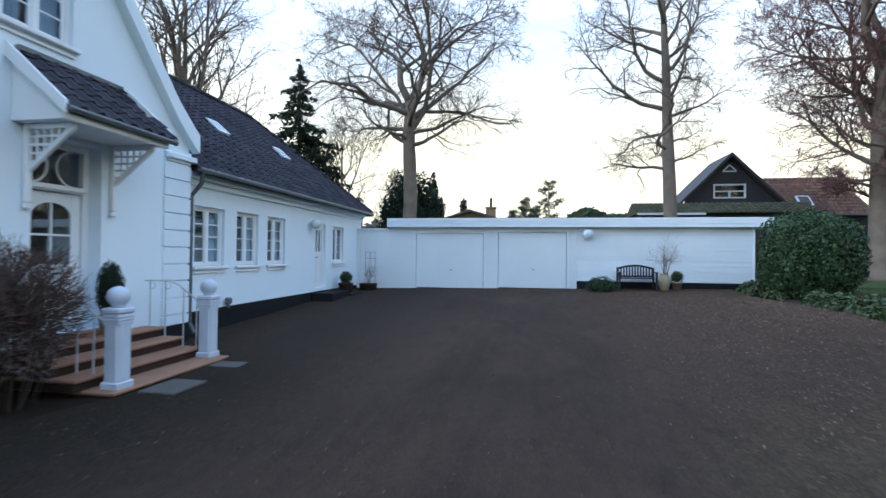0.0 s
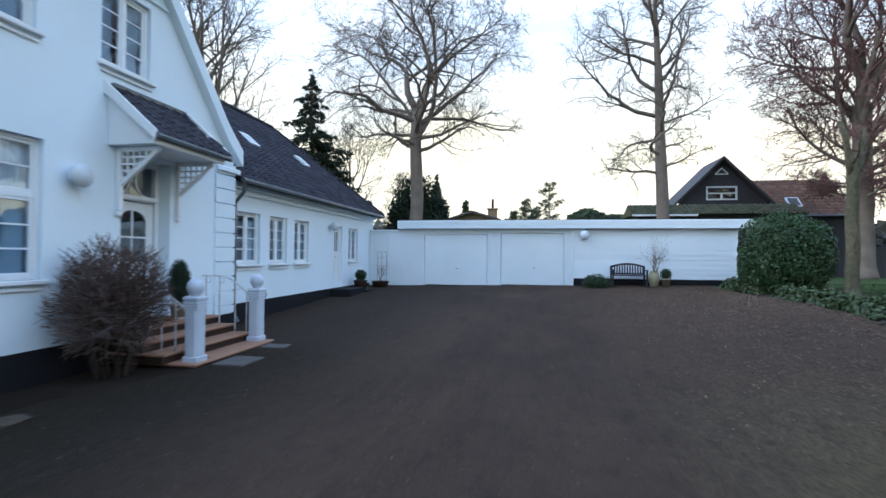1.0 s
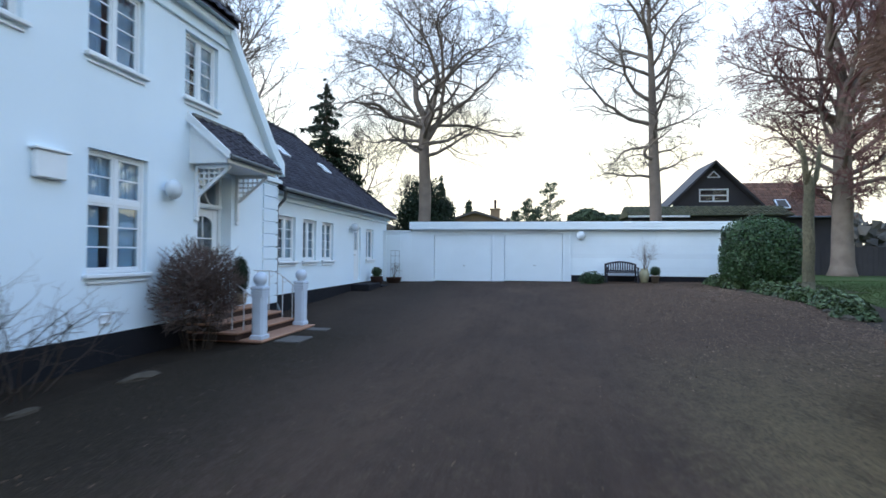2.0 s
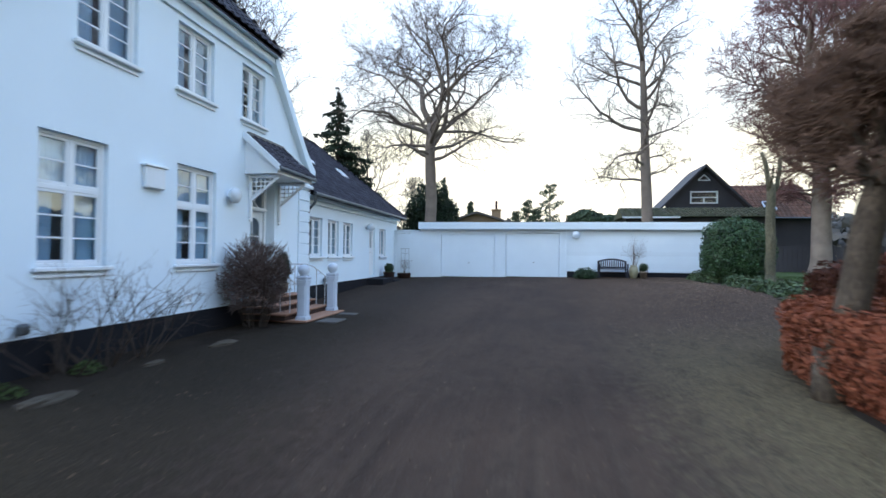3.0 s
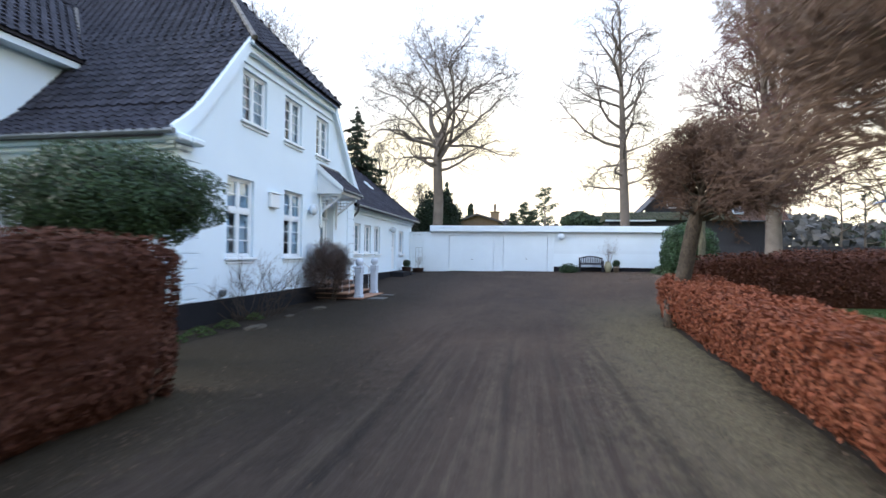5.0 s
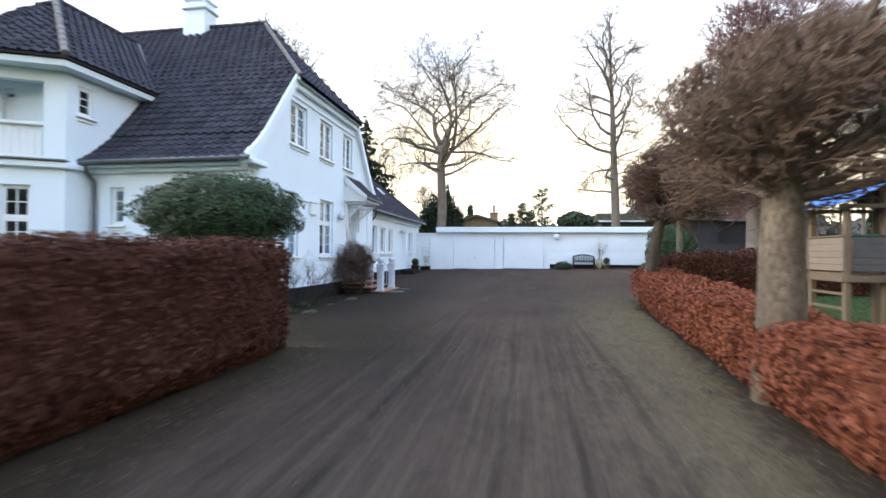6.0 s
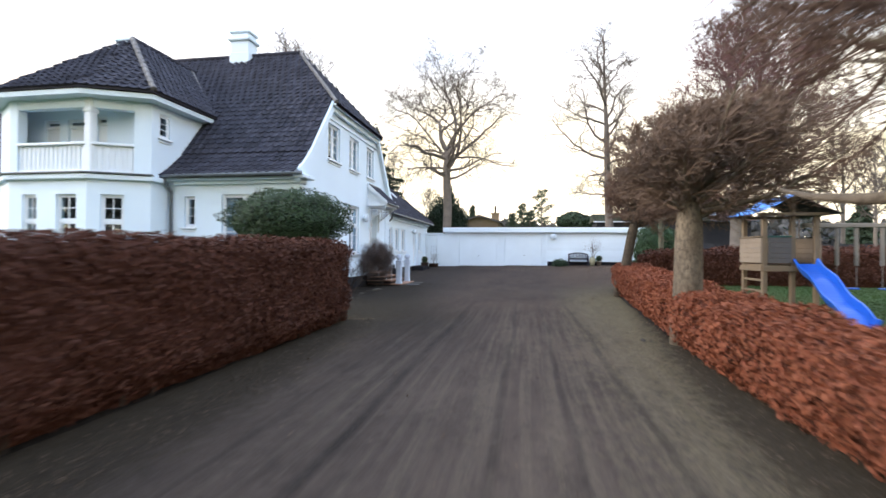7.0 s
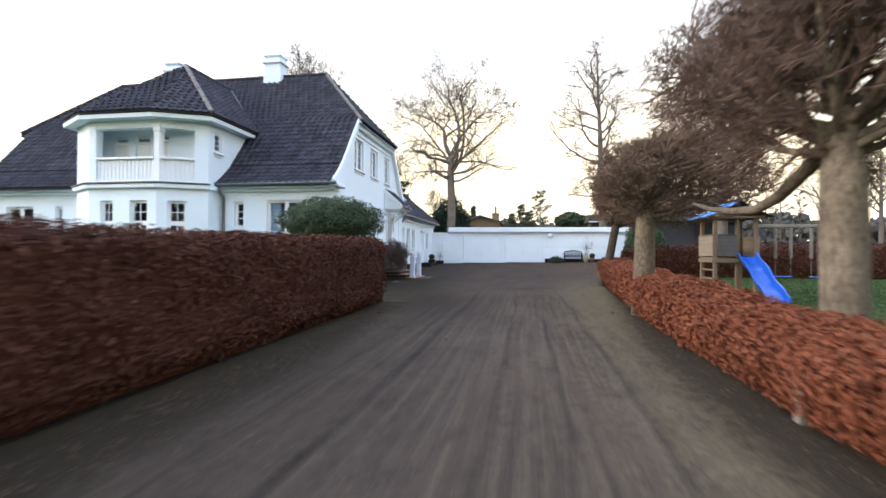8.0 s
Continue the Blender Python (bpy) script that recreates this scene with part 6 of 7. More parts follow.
    tagged(part("foliage", leaf_cloud(pts, nors, size, seed, jitter=0.7), mat, h), kind="stuff")
    if tuck > 0.6:
        st = Shape()
        for i in range(int(total / 0.35)):
            p, d = along((i + r.random()) * 0.35)
            n = Vector((d.y, -d.x))
            for sg in (-1, 1):
                q = p + n * sg * width * r.uniform(0.1, 0.3)
                st.tube([(q.x, q.y, land(q.x, q.y) - 0.05), (q.x + r.uniform(-0.05, 0.05), q.y + r.uniform(-0.05, 0.05), land(q.x, q.y) + 0.5)], [0.022, 0.015], 5)
        tagged(part("stem_bundle", st, BARK_DARK, h), kind="stuff")
    return h


hedge("beech_hedge", [(3.45, -24), (3.45, -10), (3.53, -7), (3.72, -5), (3.95, -0.5), (4.02, 1.7)], 1.25, (0.62, 1.0), BEECH, 115000, 0.057, 21, "low clipped beech hedge with coppery withered leaves beside the drive")
hedge("beech_hedge", [(-3.75, -5.3), (-3.85, -12), (-3.75, -24)], 1.25, (1.80, 1.70), BEECH_DARK, 80000, 0.06, 22, "tall clipped beech hedge along the drive, leaves coloured darker for shade", tuck=0.9)
hedge("beech_hedge", [(4.7, 3.0), (9.0, 3.6), (15.0, 4.0)], 0.9, (1.25, 1.3), BEECH_DARK, 14000, 0.09, 23, "low brown beech hedge across the garden")
hedge("beech_hedge", [(9.0, 8.5), (14, 8.5), (26.0, 6.0)], 1.0, (1.3, 1.5), BEECH_DARK, 12000, 0.10, 24, "brown beech hedge behind the swings")

# ---- clipped limes along the drive ----
LIME = "pollarded tree with a dense head of brown twigs in the hedge"
crown_tree("pollarded_lime", 3.50, 0.5, 2.15, 3.1, 0.17, (4.80, 0.5, 3.62, 2.1, 1.1), 32, (15, 11, 5), 31, LIME, BARK_BROWN, TWIG_RED, angles=(1.55, 0.4), rise=0.03, fine=0.0060, wob=0.02, lean=(0.19, 0), flare=1.05, wave=0.14)
crown_tree("pollarded_lime", 3.22, -7.0, 2.05, 3.2, 0.25, (3.85, -6.3, 3.28, 2.0, 1.02, 2.8), 38, (12, 10, 5), 32, LIME, BARK_PALE, TWIG_BROWN, angles=(1.5, 0.4), rise=0.05, fine=0.007, wob=0.02, lean=(0.02, 0), flare=1.08)
crown_tree("pollarded_lime", 3.93, -12.7, 2.25, 3.4, 0.24, (4.25, -11.6, 3.9, 2.1, 1.45, 3.3), 34, (12, 10, 5), 33, LIME, BARK_PALE, TWIG_RUSSET, angles=(1.5, 0.3), rise=0.04, fine=0.0065, wob=0.02, flare=1.2)
arm = Shape().tube([(3.93, -12.6, 2.95), (3.88, -12.1, 2.62), (3.82, -11.6, 2.36), (3.76, -11.1, 2.24), (3.68, -10.5, 2.27), (3.58, -9.9, 2.36), (3.5, -9.4, 2.5)], [0.10, 0.085, 0.075, 0.065, 0.055, 0.04, 0.02], 9)
part("limb", arm, BARK_PALE, bpy.data.objects["pollarded_lime.002"], smooth=True)
yt = crown_tree("young_tree", 7.3, 10.5, 3.2, 3.4, 0.14, (7.3, 10.5, 3.9, 1.3, 1.5), 2, (2, 2, 1), 41, "young lopped tree with green-grey bark in the planting bed", BARK_GREEN, TWIG, angles=(1.3, 1.3), fine=0.006, flare=1.15)
for pts, rr in (([(7.3, 10.5, 3.85), (7.2, 10.45, 4.3), (7.12, 10.4, 4.75), (7.0, 10.4, 5.1)], [0.09, 0.075, 0.065, 0.055]), ([(7.32, 10.5, 3.85), (7.5, 10.55, 4.15), (7.58, 10.6, 4.6), (7.6, 10.6, 5.0)], [0.085, 0.07, 0.06, 0.045])):
    part("limb", Shape().tube(pts, rr, 8), BARK_GREEN, yt, smooth=True)

# ---- playground ----
TX, TX2, TY, TY2 = 6.03, 7.11, -3.24, -2.21
tw = thing("play_tower", (6.57, -2.72, 0.45), "timber climbing tower with a blue and black canvas roof", "play tower")
for x, y in ((TX, TY), (TX2, TY), (TX, TY2), (TX2, TY2), (6.62, TY)):
    part("post", Shape().soft_box(x - 0.05, x + 0.05, y - 0.05, y + 0.05, land(x, y) - 0.1, 2.72 if x != 6.62 else 3.05, 0.01), TIMBER, tw)
for i in range(7):
    y = TY + 0.15 * i
    part("floor_board", Shape().soft_box(TX - 0.06, TX2 + 0.06, y, y + 0.14, 1.50, 1.54, 0.005), TIMBER, tw)
part("beam", Shape().soft_box(TX - 0.06, TX2 + 0.06, TY - 0.09, TY - 0.055, 1.38, 1.50, 0.006), TIMBER, tw)
part("beam", Shape().soft_box(TX - 0.09, TX - 0.055, TY - 0.05, TY2 + 0.06, 1.38, 1.50, 0.006), TIMBER, tw)
for k in range(5):
    z = 1.57 + 0.118 * k
    part("panel_board", Shape().soft_box(TX - 0.09, TX - 0.055, TY - 0.05, TY2 + 0.05, z, z + 0.114, 0.004), TIMBER_TAN, tw)
    part("panel_board", Shape().soft_box(TX + 0.055, 6.57, TY - 0.085, TY - 0.055, z, z + 0.114, 0.004), SLAB, tw, "grey-green panel board")
    part("panel_board", Shape().soft_box(TX2 + 0.055, TX2 + 0.085, TY - 0.05, TY2 + 0.05, z, z + 0.114, 0.004), TIMBER_TAN, tw)
    part("panel_board", Shape().soft_box(TX + 0.055, TX2 - 0.055, TY2 + 0.055, TY2 + 0.085, z, z + 0.114, 0.004), TIMBER_TAN, tw)
part("top_rail", Shape().soft_box(TX + 0.05, 6.57, TY - 0.10, TY - 0.05, 2.165, 2.20, 0.006), RAIL_GREEN, tw, "dark green top rail")
part("top_rail", Shape().soft_box(TX - 0.10, TX - 0.04, TY - 0.05, TY2 + 0.05, 2.165, 2.20, 0.006), TIMBER, tw)
part("top_rail", Shape().soft_box(TX, TX2, TY2 + 0.05, TY2 + 0.10, 2.165, 2.20, 0.006), RAIL_GREEN, tw, "dark green top rail")
for z in (0.62, 0.88, 1.14):
    part("rung", Shape().soft_box(TX - 0.03, TX + 0.03, TY + 0.05, TY2 - 0.05, z, z + 0.05, 0.006), TIMBER, tw)
part("ridge_pole", Shape().soft_box(6.53, 6.61, TY - 0.2, TY2 + 0.2, 3.05, 3.13, 0.008), TIMBER, tw)
part("roof_frame", Shape().soft_box(TX - 0.17, TX2 + 0.2, TY - 0.13, TY - 0.07, 2.66, 2.73, 0.006), TIMBER, tw)
part("roof_frame", Shape().soft_box(TX - 0.17, TX2 + 0.2, TY2 + 0.05, TY2 + 0.11, 2.66, 2.73, 0.006), TIMBER, tw)
for xa, mat, lab in ((5.66, CANVAS_BLUE, "blue canvas roof half"), (7.48, CANVAS_BLACK, "black canvas roof half")):
    cv = Shape()
    for i in range(7):
        f = i / 6
        sag = -0.05 * math.sin(math.pi * f)
        for yy in (TY - 0.35, TY2 + 0.35):
            cv.v.append((6.57 + (xa - 6.57) * f, yy, 3.16 + (2.70 - 3.16) * f + sag))
    cv.v += [(x, y, z - 0.012) for x, y, z in cv.v[:14]]
    cv.f = [(2 * i, 2 * i + 1, 2 * i + 3, 2 * i + 2) for i in range(6)] + [(14 + 2 * i, 16 + 2 * i, 17 + 2 * i, 15 + 2 * i) for i in range(6)]
    cv.f += [(2 * i, 2 * i + 2, 16 + 2 * i, 14 + 2 * i) for i in range(6)] + [(2 * i + 1, 15 + 2 * i, 17 + 2 * i, 2 * i + 3) for i in range(6)]
    part("canvas_roof", cv, mat, tw, lab)

slide = thing("slide", (6.6, -5.0, 0.45), "blue plastic wavy slide fixed to the play tower", "slide")
top_p, end_p = Vector((6.87, -3.30, 1.53)), Vector((6.52, -5.85, 0.47))
fw = Vector((end_p.x - top_p.x, end_p.y - top_p.y, 0)).normalized()
sd = Vector((fw.y, -fw.x, 0))
sl = Shape()
prof = ((-0.25, 0.13), (-0.25, 0.16), (-0.21, 0.16), (-0.18, 0.03), (0.18, 0.03), (0.21, 0.16), (0.25, 0.16), (0.25, 0.13), (0.20, 0.0), (-0.20, 0.0))
N = 26
for i in range(N + 1):
    f = i / N
    p = top_p.lerp(end_p, f)
    g = min(1.0, f * 1.08)
    p.z = top_p.z + (end_p.z - top_p.z) * (g + 0.035 * math.sin(g * 4 * math.pi))
    sl.v += [tuple(p + sd * a + Vector((0, 0, b))) for a, b in prof]
m_ = len(prof)
sl.f = [(i * m_ + j, i * m_ + (j + 1) % m_, (i + 1) * m_ + (j + 1) % m_, (i + 1) * m_ + j) for i in range(N) for j in range(m_)]
sl.f += [tuple(range(m_ - 1, -1, -1)), tuple(N * m_ + j for j in range(m_))]
part("chute", sl, BLUE, slide, smooth=False)
part("foot", Shape().soft_box(6.38, 6.68, -5.84, -5.62, land(6.5, -5.7) - 0.05, 0.475, 0.01), BLUE, slide)

sw = thing("swing_frame", (8.6, -2.4, 0.2), "timber swing frame with two blue seats beside the play tower", "swing")
part("top_beam", Shape().soft_box(7.26, 9.98, -2.45, -2.35, 2.44, 2.54, 0.01), TIMBER_GREY, sw)
for sg in (-1, 1):
    part("leg", Shape().tube([(9.92, -2.4 + sg * 0.05, 2.5), (9.98, -2.4 + sg * 1.0, 0.12)], 0.055, 8), TIMBER_GREY, sw)
part("cross_bar", Shape().tube([(9.95, -2.98, 1.1), (9.95, -1.82, 1.1)], 0.04, 6), TIMBER_GREY, sw)
for x in (8.21, 9.18):
    part("swing_seat", Shape().soft_box(x - 0.24, x + 0.24, -2.49, -2.31, 0.95, 0.985, 0.015), BLUE, sw, "blue swing seat")
    for s_ in (-0.21, 0.21):
        part("rope", Shape().tube([(x + s_, -2.4, 0.97), (x + s_, -2.4, 2.45)], 0.009, 5), TIMBER_GREY, sw)
        part("rope_sleeve", Shape().tube([(x + s_, -2.4, 1.52), (x + s_, -2.4, 2.42)], 0.045, 10), TIMBER_GREY, sw, "pale sleeve on the swing rope")

# ---- shrubs and pots by the house ----
TWIGGY = dict(segments=(4, 5, 4), kids=(9, 7, 0), bare=(0.3, 0.2, 0), wobble=(0.15, 0.2, 0.25), rise=(0.05, 0.03, 0.0), taper=(0.7, 0.7, 0.6), sides=(4, 3, 3), angle=(0.7, 0.7, 0.7), ratio=(0.55, 0.5, 0.5), thin=(0.6, 0.6, 0.5))


def twiggy_shrub(name, x, y, r0, height, stems, seed, label, twig, leaves=0, leaf_mat=None, opts=TWIGGY, fan=0.5, thick=0.008):
    z = land(x, y)
    b = thing(name, (x, y, z), label, "shrub")
    r = random.Random(seed)
    shapes = [Shape() for _ in opts["segments"]]
    for i in range(stems):
        a, q = r.uniform(0, 6.28), r0 * math.sqrt(r.random())
        d = Vector((math.cos(a) * fan * q / max(r0, 0.01), math.sin(a) * fan * q / max(r0, 0.01), 1)).normalized()
        grow(shapes, Vector((x + q * math.cos(a) * 0.5, y + q * math.sin(a) * 0.5, z - 0.03)), d, height * r.uniform(0.7, 1.05), thick, 0, len(shapes) - 1, r, opts)
    s = Shape()
    for q in shapes:
        s.add(q.v, q.f)
    tagged(part("twig_crown", s, twig, b), kind="stuff")
    if leaves:
        pts, nors = bush_points((x, y, z + height * 0.55), r0 * 1.05, r0 * 1.05, height * 0.5, leaves, seed, 0.3, 0.6)
        tagged(part("foliage", leaf_cloud(pts, nors, 0.035, seed), leaf_mat, b), kind="stuff")
    return b


def twig_bush(name, c, rx, rz, base, count, length, seed, label, twig, leaf):
    """A round shrub: a bundle of stems, and short twigs all over that point outwards and up."""
    b = thing(name, (c[0], c[1], base), label, "shrub")
    r = random.Random(seed)
    st, tw_s = Shape(), Shape()
    for i in range(30):
        a, q = r.uniform(0, 6.28), math.sqrt(r.random())
        tip = Vector((c[0] + rx * 0.75 * q * math.cos(a), c[1] + rx * 0.75 * q * math.sin(a), c[2] + rz * 0.7 * (1 - 0.6 * q)))
        foot = Vector((c[0] + 0.3 * q * math.cos(a), c[1] + 0.3 * q * math.sin(a), base - 0.03))
        mid = foot.lerp(tip, 0.5) + Vector((0.1 * math.cos(a), 0.1 * math.sin(a), -0.05))
        st.tube([foot, mid, tip], [0.009, 0.007, 0.004], 4, False)
    pts, nors = bush_points(c, rx, rx, rz, count, seed, 0.26, 0.8, -0.8, 2.3)
    for p, n in zip(pts, nors):
        d = (Vector(n) + Vector((r.gauss(0, 0.5), r.gauss(0, 0.5), 0.45 + r.gauss(0, 0.3)))).normalized()
        l = length * r.uniform(0.5, 1.2)
        e = d + Vector((r.gauss(0, 0.3), r.gauss(0, 0.3), r.gauss(0, 0.3)))
        p = Vector(p) - d * l * 0.6
        tw_s.tube([p, p + d * l * 0.5, p + d * l * 0.5 + e.normalized() * l * 0.5], [0.006, 0.005, 0.003], 3, False)
    tagged(part("stem_mass", st, BARK_DARK, b), kind="stuff")
    tagged(part("twig_crown", tw_s, twig, b), kind="stuff")
    pts, nors = bush_points(c, rx * 0.9, rx * 0.9, rz * 0.9, count // 4, seed + 1, 0.18, 0.7, -0.85)
    tagged(part("foliage", leaf_cloud(pts, nors, 0.04, seed), leaf, b), kind="stuff")


twig_bush("dense_shrub", (-5.74, 4.42, 1.36), 0.70, 0.84, land(-5.7, 4.3), 4600, 0.24, 51, "dense dark twiggy shrub beside the front steps", SHRUB_TWIG, HEDGE_CORE)
LOOSE = dict(TWIGGY, kids=(5, 4, 0), angle=(0.9, 0.8, 0.7), wobble=(0.25, 0.3, 0.3))
for x, y, s in ((-5.95, 0.1, 52), (-5.9, 0.75, 53), (-6.0, 1.4, 54)):
    twiggy_shrub("rose_bush", x, y, 0.60, 1.5, 12, s, "straggling bare rose bush against the white wall", BARK_DARK, opts=LOOSE, fan=1.25, thick=0.0115)


def pot(x, y, z, prof, mat, label, name="plant_pot"):
    p = thing(name, (x, y, z), label, "pot")
    part("pot", Shape().lathe((x, y, z), prof, 18), mat, p, smooth=True)
    return p


URN = [(0.10, 0), (0.13, 0.03), (0.19, 0.2), (0.21, 0.36), (0.17, 0.5), (0.13, 0.55), (0.16, 0.6), (0.15, 0.6), (0.11, 0.55)]
z = land(4.86, 17.7)
u = pot(4.86, 17.7, z, URN, GLAZED, "yellow glazed clay urn holding bare branches by the garage wall", "urn")
sh = [Shape() for _ in range(3)]
r = random.Random(61)
for i in range(9):
    a = r.uniform(0, 6.28)
    grow(sh, Vector((4.86, 17.7, z + 0.4)), Vector((0.25 * math.cos(a), 0.25 * math.sin(a), 1)).normalized(), 1.35 * r.uniform(0.7, 1.1), 0.012, 0, 2, r, LOOSE)
br_ = Shape()
for q in sh:
    br_.add(q.v, q.f)
part("bare_branches", br_, TWIG, u)
FLOWERPOT = [(0.13, 0), (0.17, 0.26), (0.19, 0.26), (0.19, 0.32), (0.16, 0.32), (0.15, 0.27)]
z = land(5.28, 17.7)
u = pot(5.28, 17.7, z, FLOWERPOT, TERRA, "clay pot with a small clipped evergreen ball")
pts, nors = bush_points((5.28, 17.7, z + 0.48), 0.21, 0.21, 0.22, 900, 62, 0.1)
part("shaded_core", Shape().ball((5.28, 17.7, z + 0.48), 0.16, 0.16, 0.17, 8, 12, 0.15, 62), CORE_GREEN, u)
part("evergreen_ball", leaf_cloud(pts, nors, 0.04, 62), HOLLY, u)
u = pot(-6.02, 6.13, 0.915, [(0.12, 0), (0.15, 0.2), (0.17, 0.22), (0.15, 0.24), (0.12, 0.22)], TERRA, "small dark conifer in a pot on the top step")
pts, nors = bush_points((-6.02, 6.13, 1.53), 0.19, 0.19, 0.44, 4500, 63, 0.12)
part("shaded_core", Shape().ball((-6.02, 6.13, 1.53), 0.15, 0.15, 0.38, 10, 12, 0.2, 63), CORE_GREEN, u)
part("conifer", leaf_cloud(pts, nors, 0.035, 63, aspect=0.3), YEW, u)
z = 0.76
u = pot(-6.15, 16.05, z, [(0.20, 0), (0.26, 0.3), (0.28, 0.34), (0.24, 0.34), (0.2, 0.3)], RISER, "dark tub with a small evergreen by the back door")
pts, nors = bush_points((-6.15, 16.05, z + 0.52), 0.22, 0.22, 0.22, 900, 64, 0.2)
part("shaded_core", Shape().ball((-6.15, 16.05, z + 0.52), 0.16, 0.16, 0.17, 8, 12, 0.15, 64), CORE_GREEN, u)
part("evergreen_ball", leaf_cloud(pts, nors, 0.05, 64), HOLLY, u)
z = land(-5.9, 17.6)
u = pot(-5.85, 17.6, z, [(0.3, 0), (0.34, 0.22), (0.36, 0.24), (0.3, 0.24), (0.28, 0.2)], RISER, "wide brown trough with a trellised climber")
tr = Shape()
for x in (-6.1, -5.9, -5.7):
    tr.tube([(x, 17.95, z), (x, 17.95, z + 1.45)], 0.008, 4)
for h in (0.5, 0.85, 1.2, 1.45):
    tr.tube([(-6.1, 17.95, z + h), (-5.7, 17.95, z + h)], 0.008, 4)
part("trellis", tr, ZINC, u)
sh = [Shape() for _ in range(3)]
for i in range(6):
    grow(sh, Vector((-5.85, 17.6, z + 0.2)), Vector((r.gauss(0, 0.25), r.gauss(0, 0.15), 1)).normalized(), 0.7, 0.008, 0, 2, r, LOOSE)
br_ = Shape()
for q in sh:
    br_.add(q.v, q.f)
part("stem_bundle", br_, TWIG, u)

vent = Shape().soft_box(1.88, 2.33, 3.04, 3.42, 0.001, 0.10, 0.02, east).soft_box(1.84, 2.37, 3.42, 3.46, 0.001, 0.13, 0.01, east)
solid("wall_box", vent, PAINT, "white metal box fixed to the white gable wall", "vent box")
solid("wall_tap", Shape().soft_box(-0.22, -0.06, 0.80, 0.95, 0.036, 0.14, 0.03, east), ZINC, "small grey wall tap near the plinth", "tap")
solid("wall_tap", Shape().soft_box(9.68, 9.86, 0.95, 1.10, 0.031, 0.13, 0.03, weast).soft_box(9.73, 9.80, 0.86, 0.951, 0.05, 0.11, 0.01, weast), ZINC, "small grey wall tap near the wing's plinth", "tap")
solid("air_vent", Shape().soft_box(2.96, 3.18, 0.88, 1.08, 0.001, 0.012, 0.004, east).soft_box(2.96, 3.18, 1.03, 1.06, 0.013, 0.04, 0.004, east).soft_box(2.96, 3.18, 0.90, 0.93, 0.013, 0.04, 0.004, east), PAINT, "small white air vent in the gable wall", "vent")

# stones and slabs
for i, (x, y, s) in enumerate(((-5.12, 2.42, 0.30), (-5.0, -0.9, 0.32), (-5.2, 0.9, 0.18), (6.62, 7.7, 0.22), (6.72, 8.6, 0.16), (2.62, -6.67, 0.09), (7.0, 9.6, 0.25), (6.95, 11.4, 0.17), (7.05, 13.2, 0.15), (7.0, 12.3, 0.2), (7.1, 14.6, 0.14))):
    solid("edging_stone", Shape().ball((x, y, land(x, y) + s * 0.04), s * 0.50, s * 1.1, s * (0.22 if x < 0 else 0.42), 7, 10, 0.4, i), STONE, "rounded grey field stone at the drive's edge", "stone", group="edging stones")
for x0, x1, y0, y1 in ((-4.68, -4.16, 5.2, 5.85), (-4.74, -4.24, 6.65, 7.15)):
    z = land(-4.4, 6)
    solid("paving_slab", Shape().soft_box(x0, x1, y0, y1, z - 0.05, z + 0.025, 0.01), SLAB, "flat grey paving slab at the foot of the steps", "slab", group="slabs at the steps")


solid("hedge_post", Shape().soft_box(2.93, 3.03, -13.85, -13.75, land(3, -13.8) - 0.1, land(3, -13.8) + 0.42, 0.015), TIMBER_GREY, "short pale wooden post standing in the hedge's foot", "post")


def ground_cover(name, outline_pts, count, size, mat, seed, label, height=0.25, kind="stuff"):
    """Low leaves scattered round a line of centres."""
    r = np.random.default_rng(seed)
    pts, nors = [], []
    for _ in range(count):
        cx, cy, rad = outline_pts[r.integers(len(outline_pts))]
        a, q = r.uniform(0, 6.28), rad * math.sqrt(r.random())
        x, y = cx + q * math.cos(a), cy + q * math.sin(a)
        hump = max(0.05, 1 - (q / rad) ** 2)
        pts.append((x, y, land(x, y) + 0.01 + r.random() ** 0.5 * height * hump))
        nors.append((0.4 * math.cos(a), 0.4 * math.sin(a), 1))
    return solid(name, leaf_cloud(pts, nors, size, seed), mat, label, "ground cover", kind)


edge = [(7.45, 17.2, 0.5), (7.4, 16.4, 0.45), (7.4, 15.5, 0.38), (7.35, 13.3, 0.36), (7.3, 12.3, 0.42), (7.35, 11.4, 0.45), (7.3, 10.5, 0.5), (7.35, 9.6, 0.5), (7.2, 8.8, 0.5), (6.9, 8.0, 0.4)]
ground_cover("ground_ivy", edge, 7000, 0.12, IVY, 71, "low green leafy plants along the drive's edge", 0.42)
ground_cover("spring_shoots", [(-5.62, -1.8, 0.30), (-5.65, -0.9, 0.26), (-5.75, 0.3, 0.22), (-5.6, -2.6, 0.28)], 1100, 0.05, GRASS, 72, "small green shoots in the earth bed", 0.16)
blades, ways = [], []
r1 = np.random.default_rng(75)
for x0, x1, y0, y1, n in ((4.4, 13.5, -13.5, 2.4, 42000), (8.2, 15.5, 8.8, 19.0, 16000)):
    for x, y, a in zip(r1.uniform(x0, x1, n), r1.uniform(y0, y1, n), r1.uniform(0, 6.28, n)):
        blades.append((x, y, land(x, y) + 0.022))
        ways.append((math.cos(a), math.sin(a), 0.35))
solid("lawn_grass", leaf_cloud(blades, ways, 0.075, 75, aspect=0.16, jitter=0.2), GRASS, "short winter grass of the garden lawn", "grass", "stuff")
r2 = np.random.default_rng(73)
pts = []
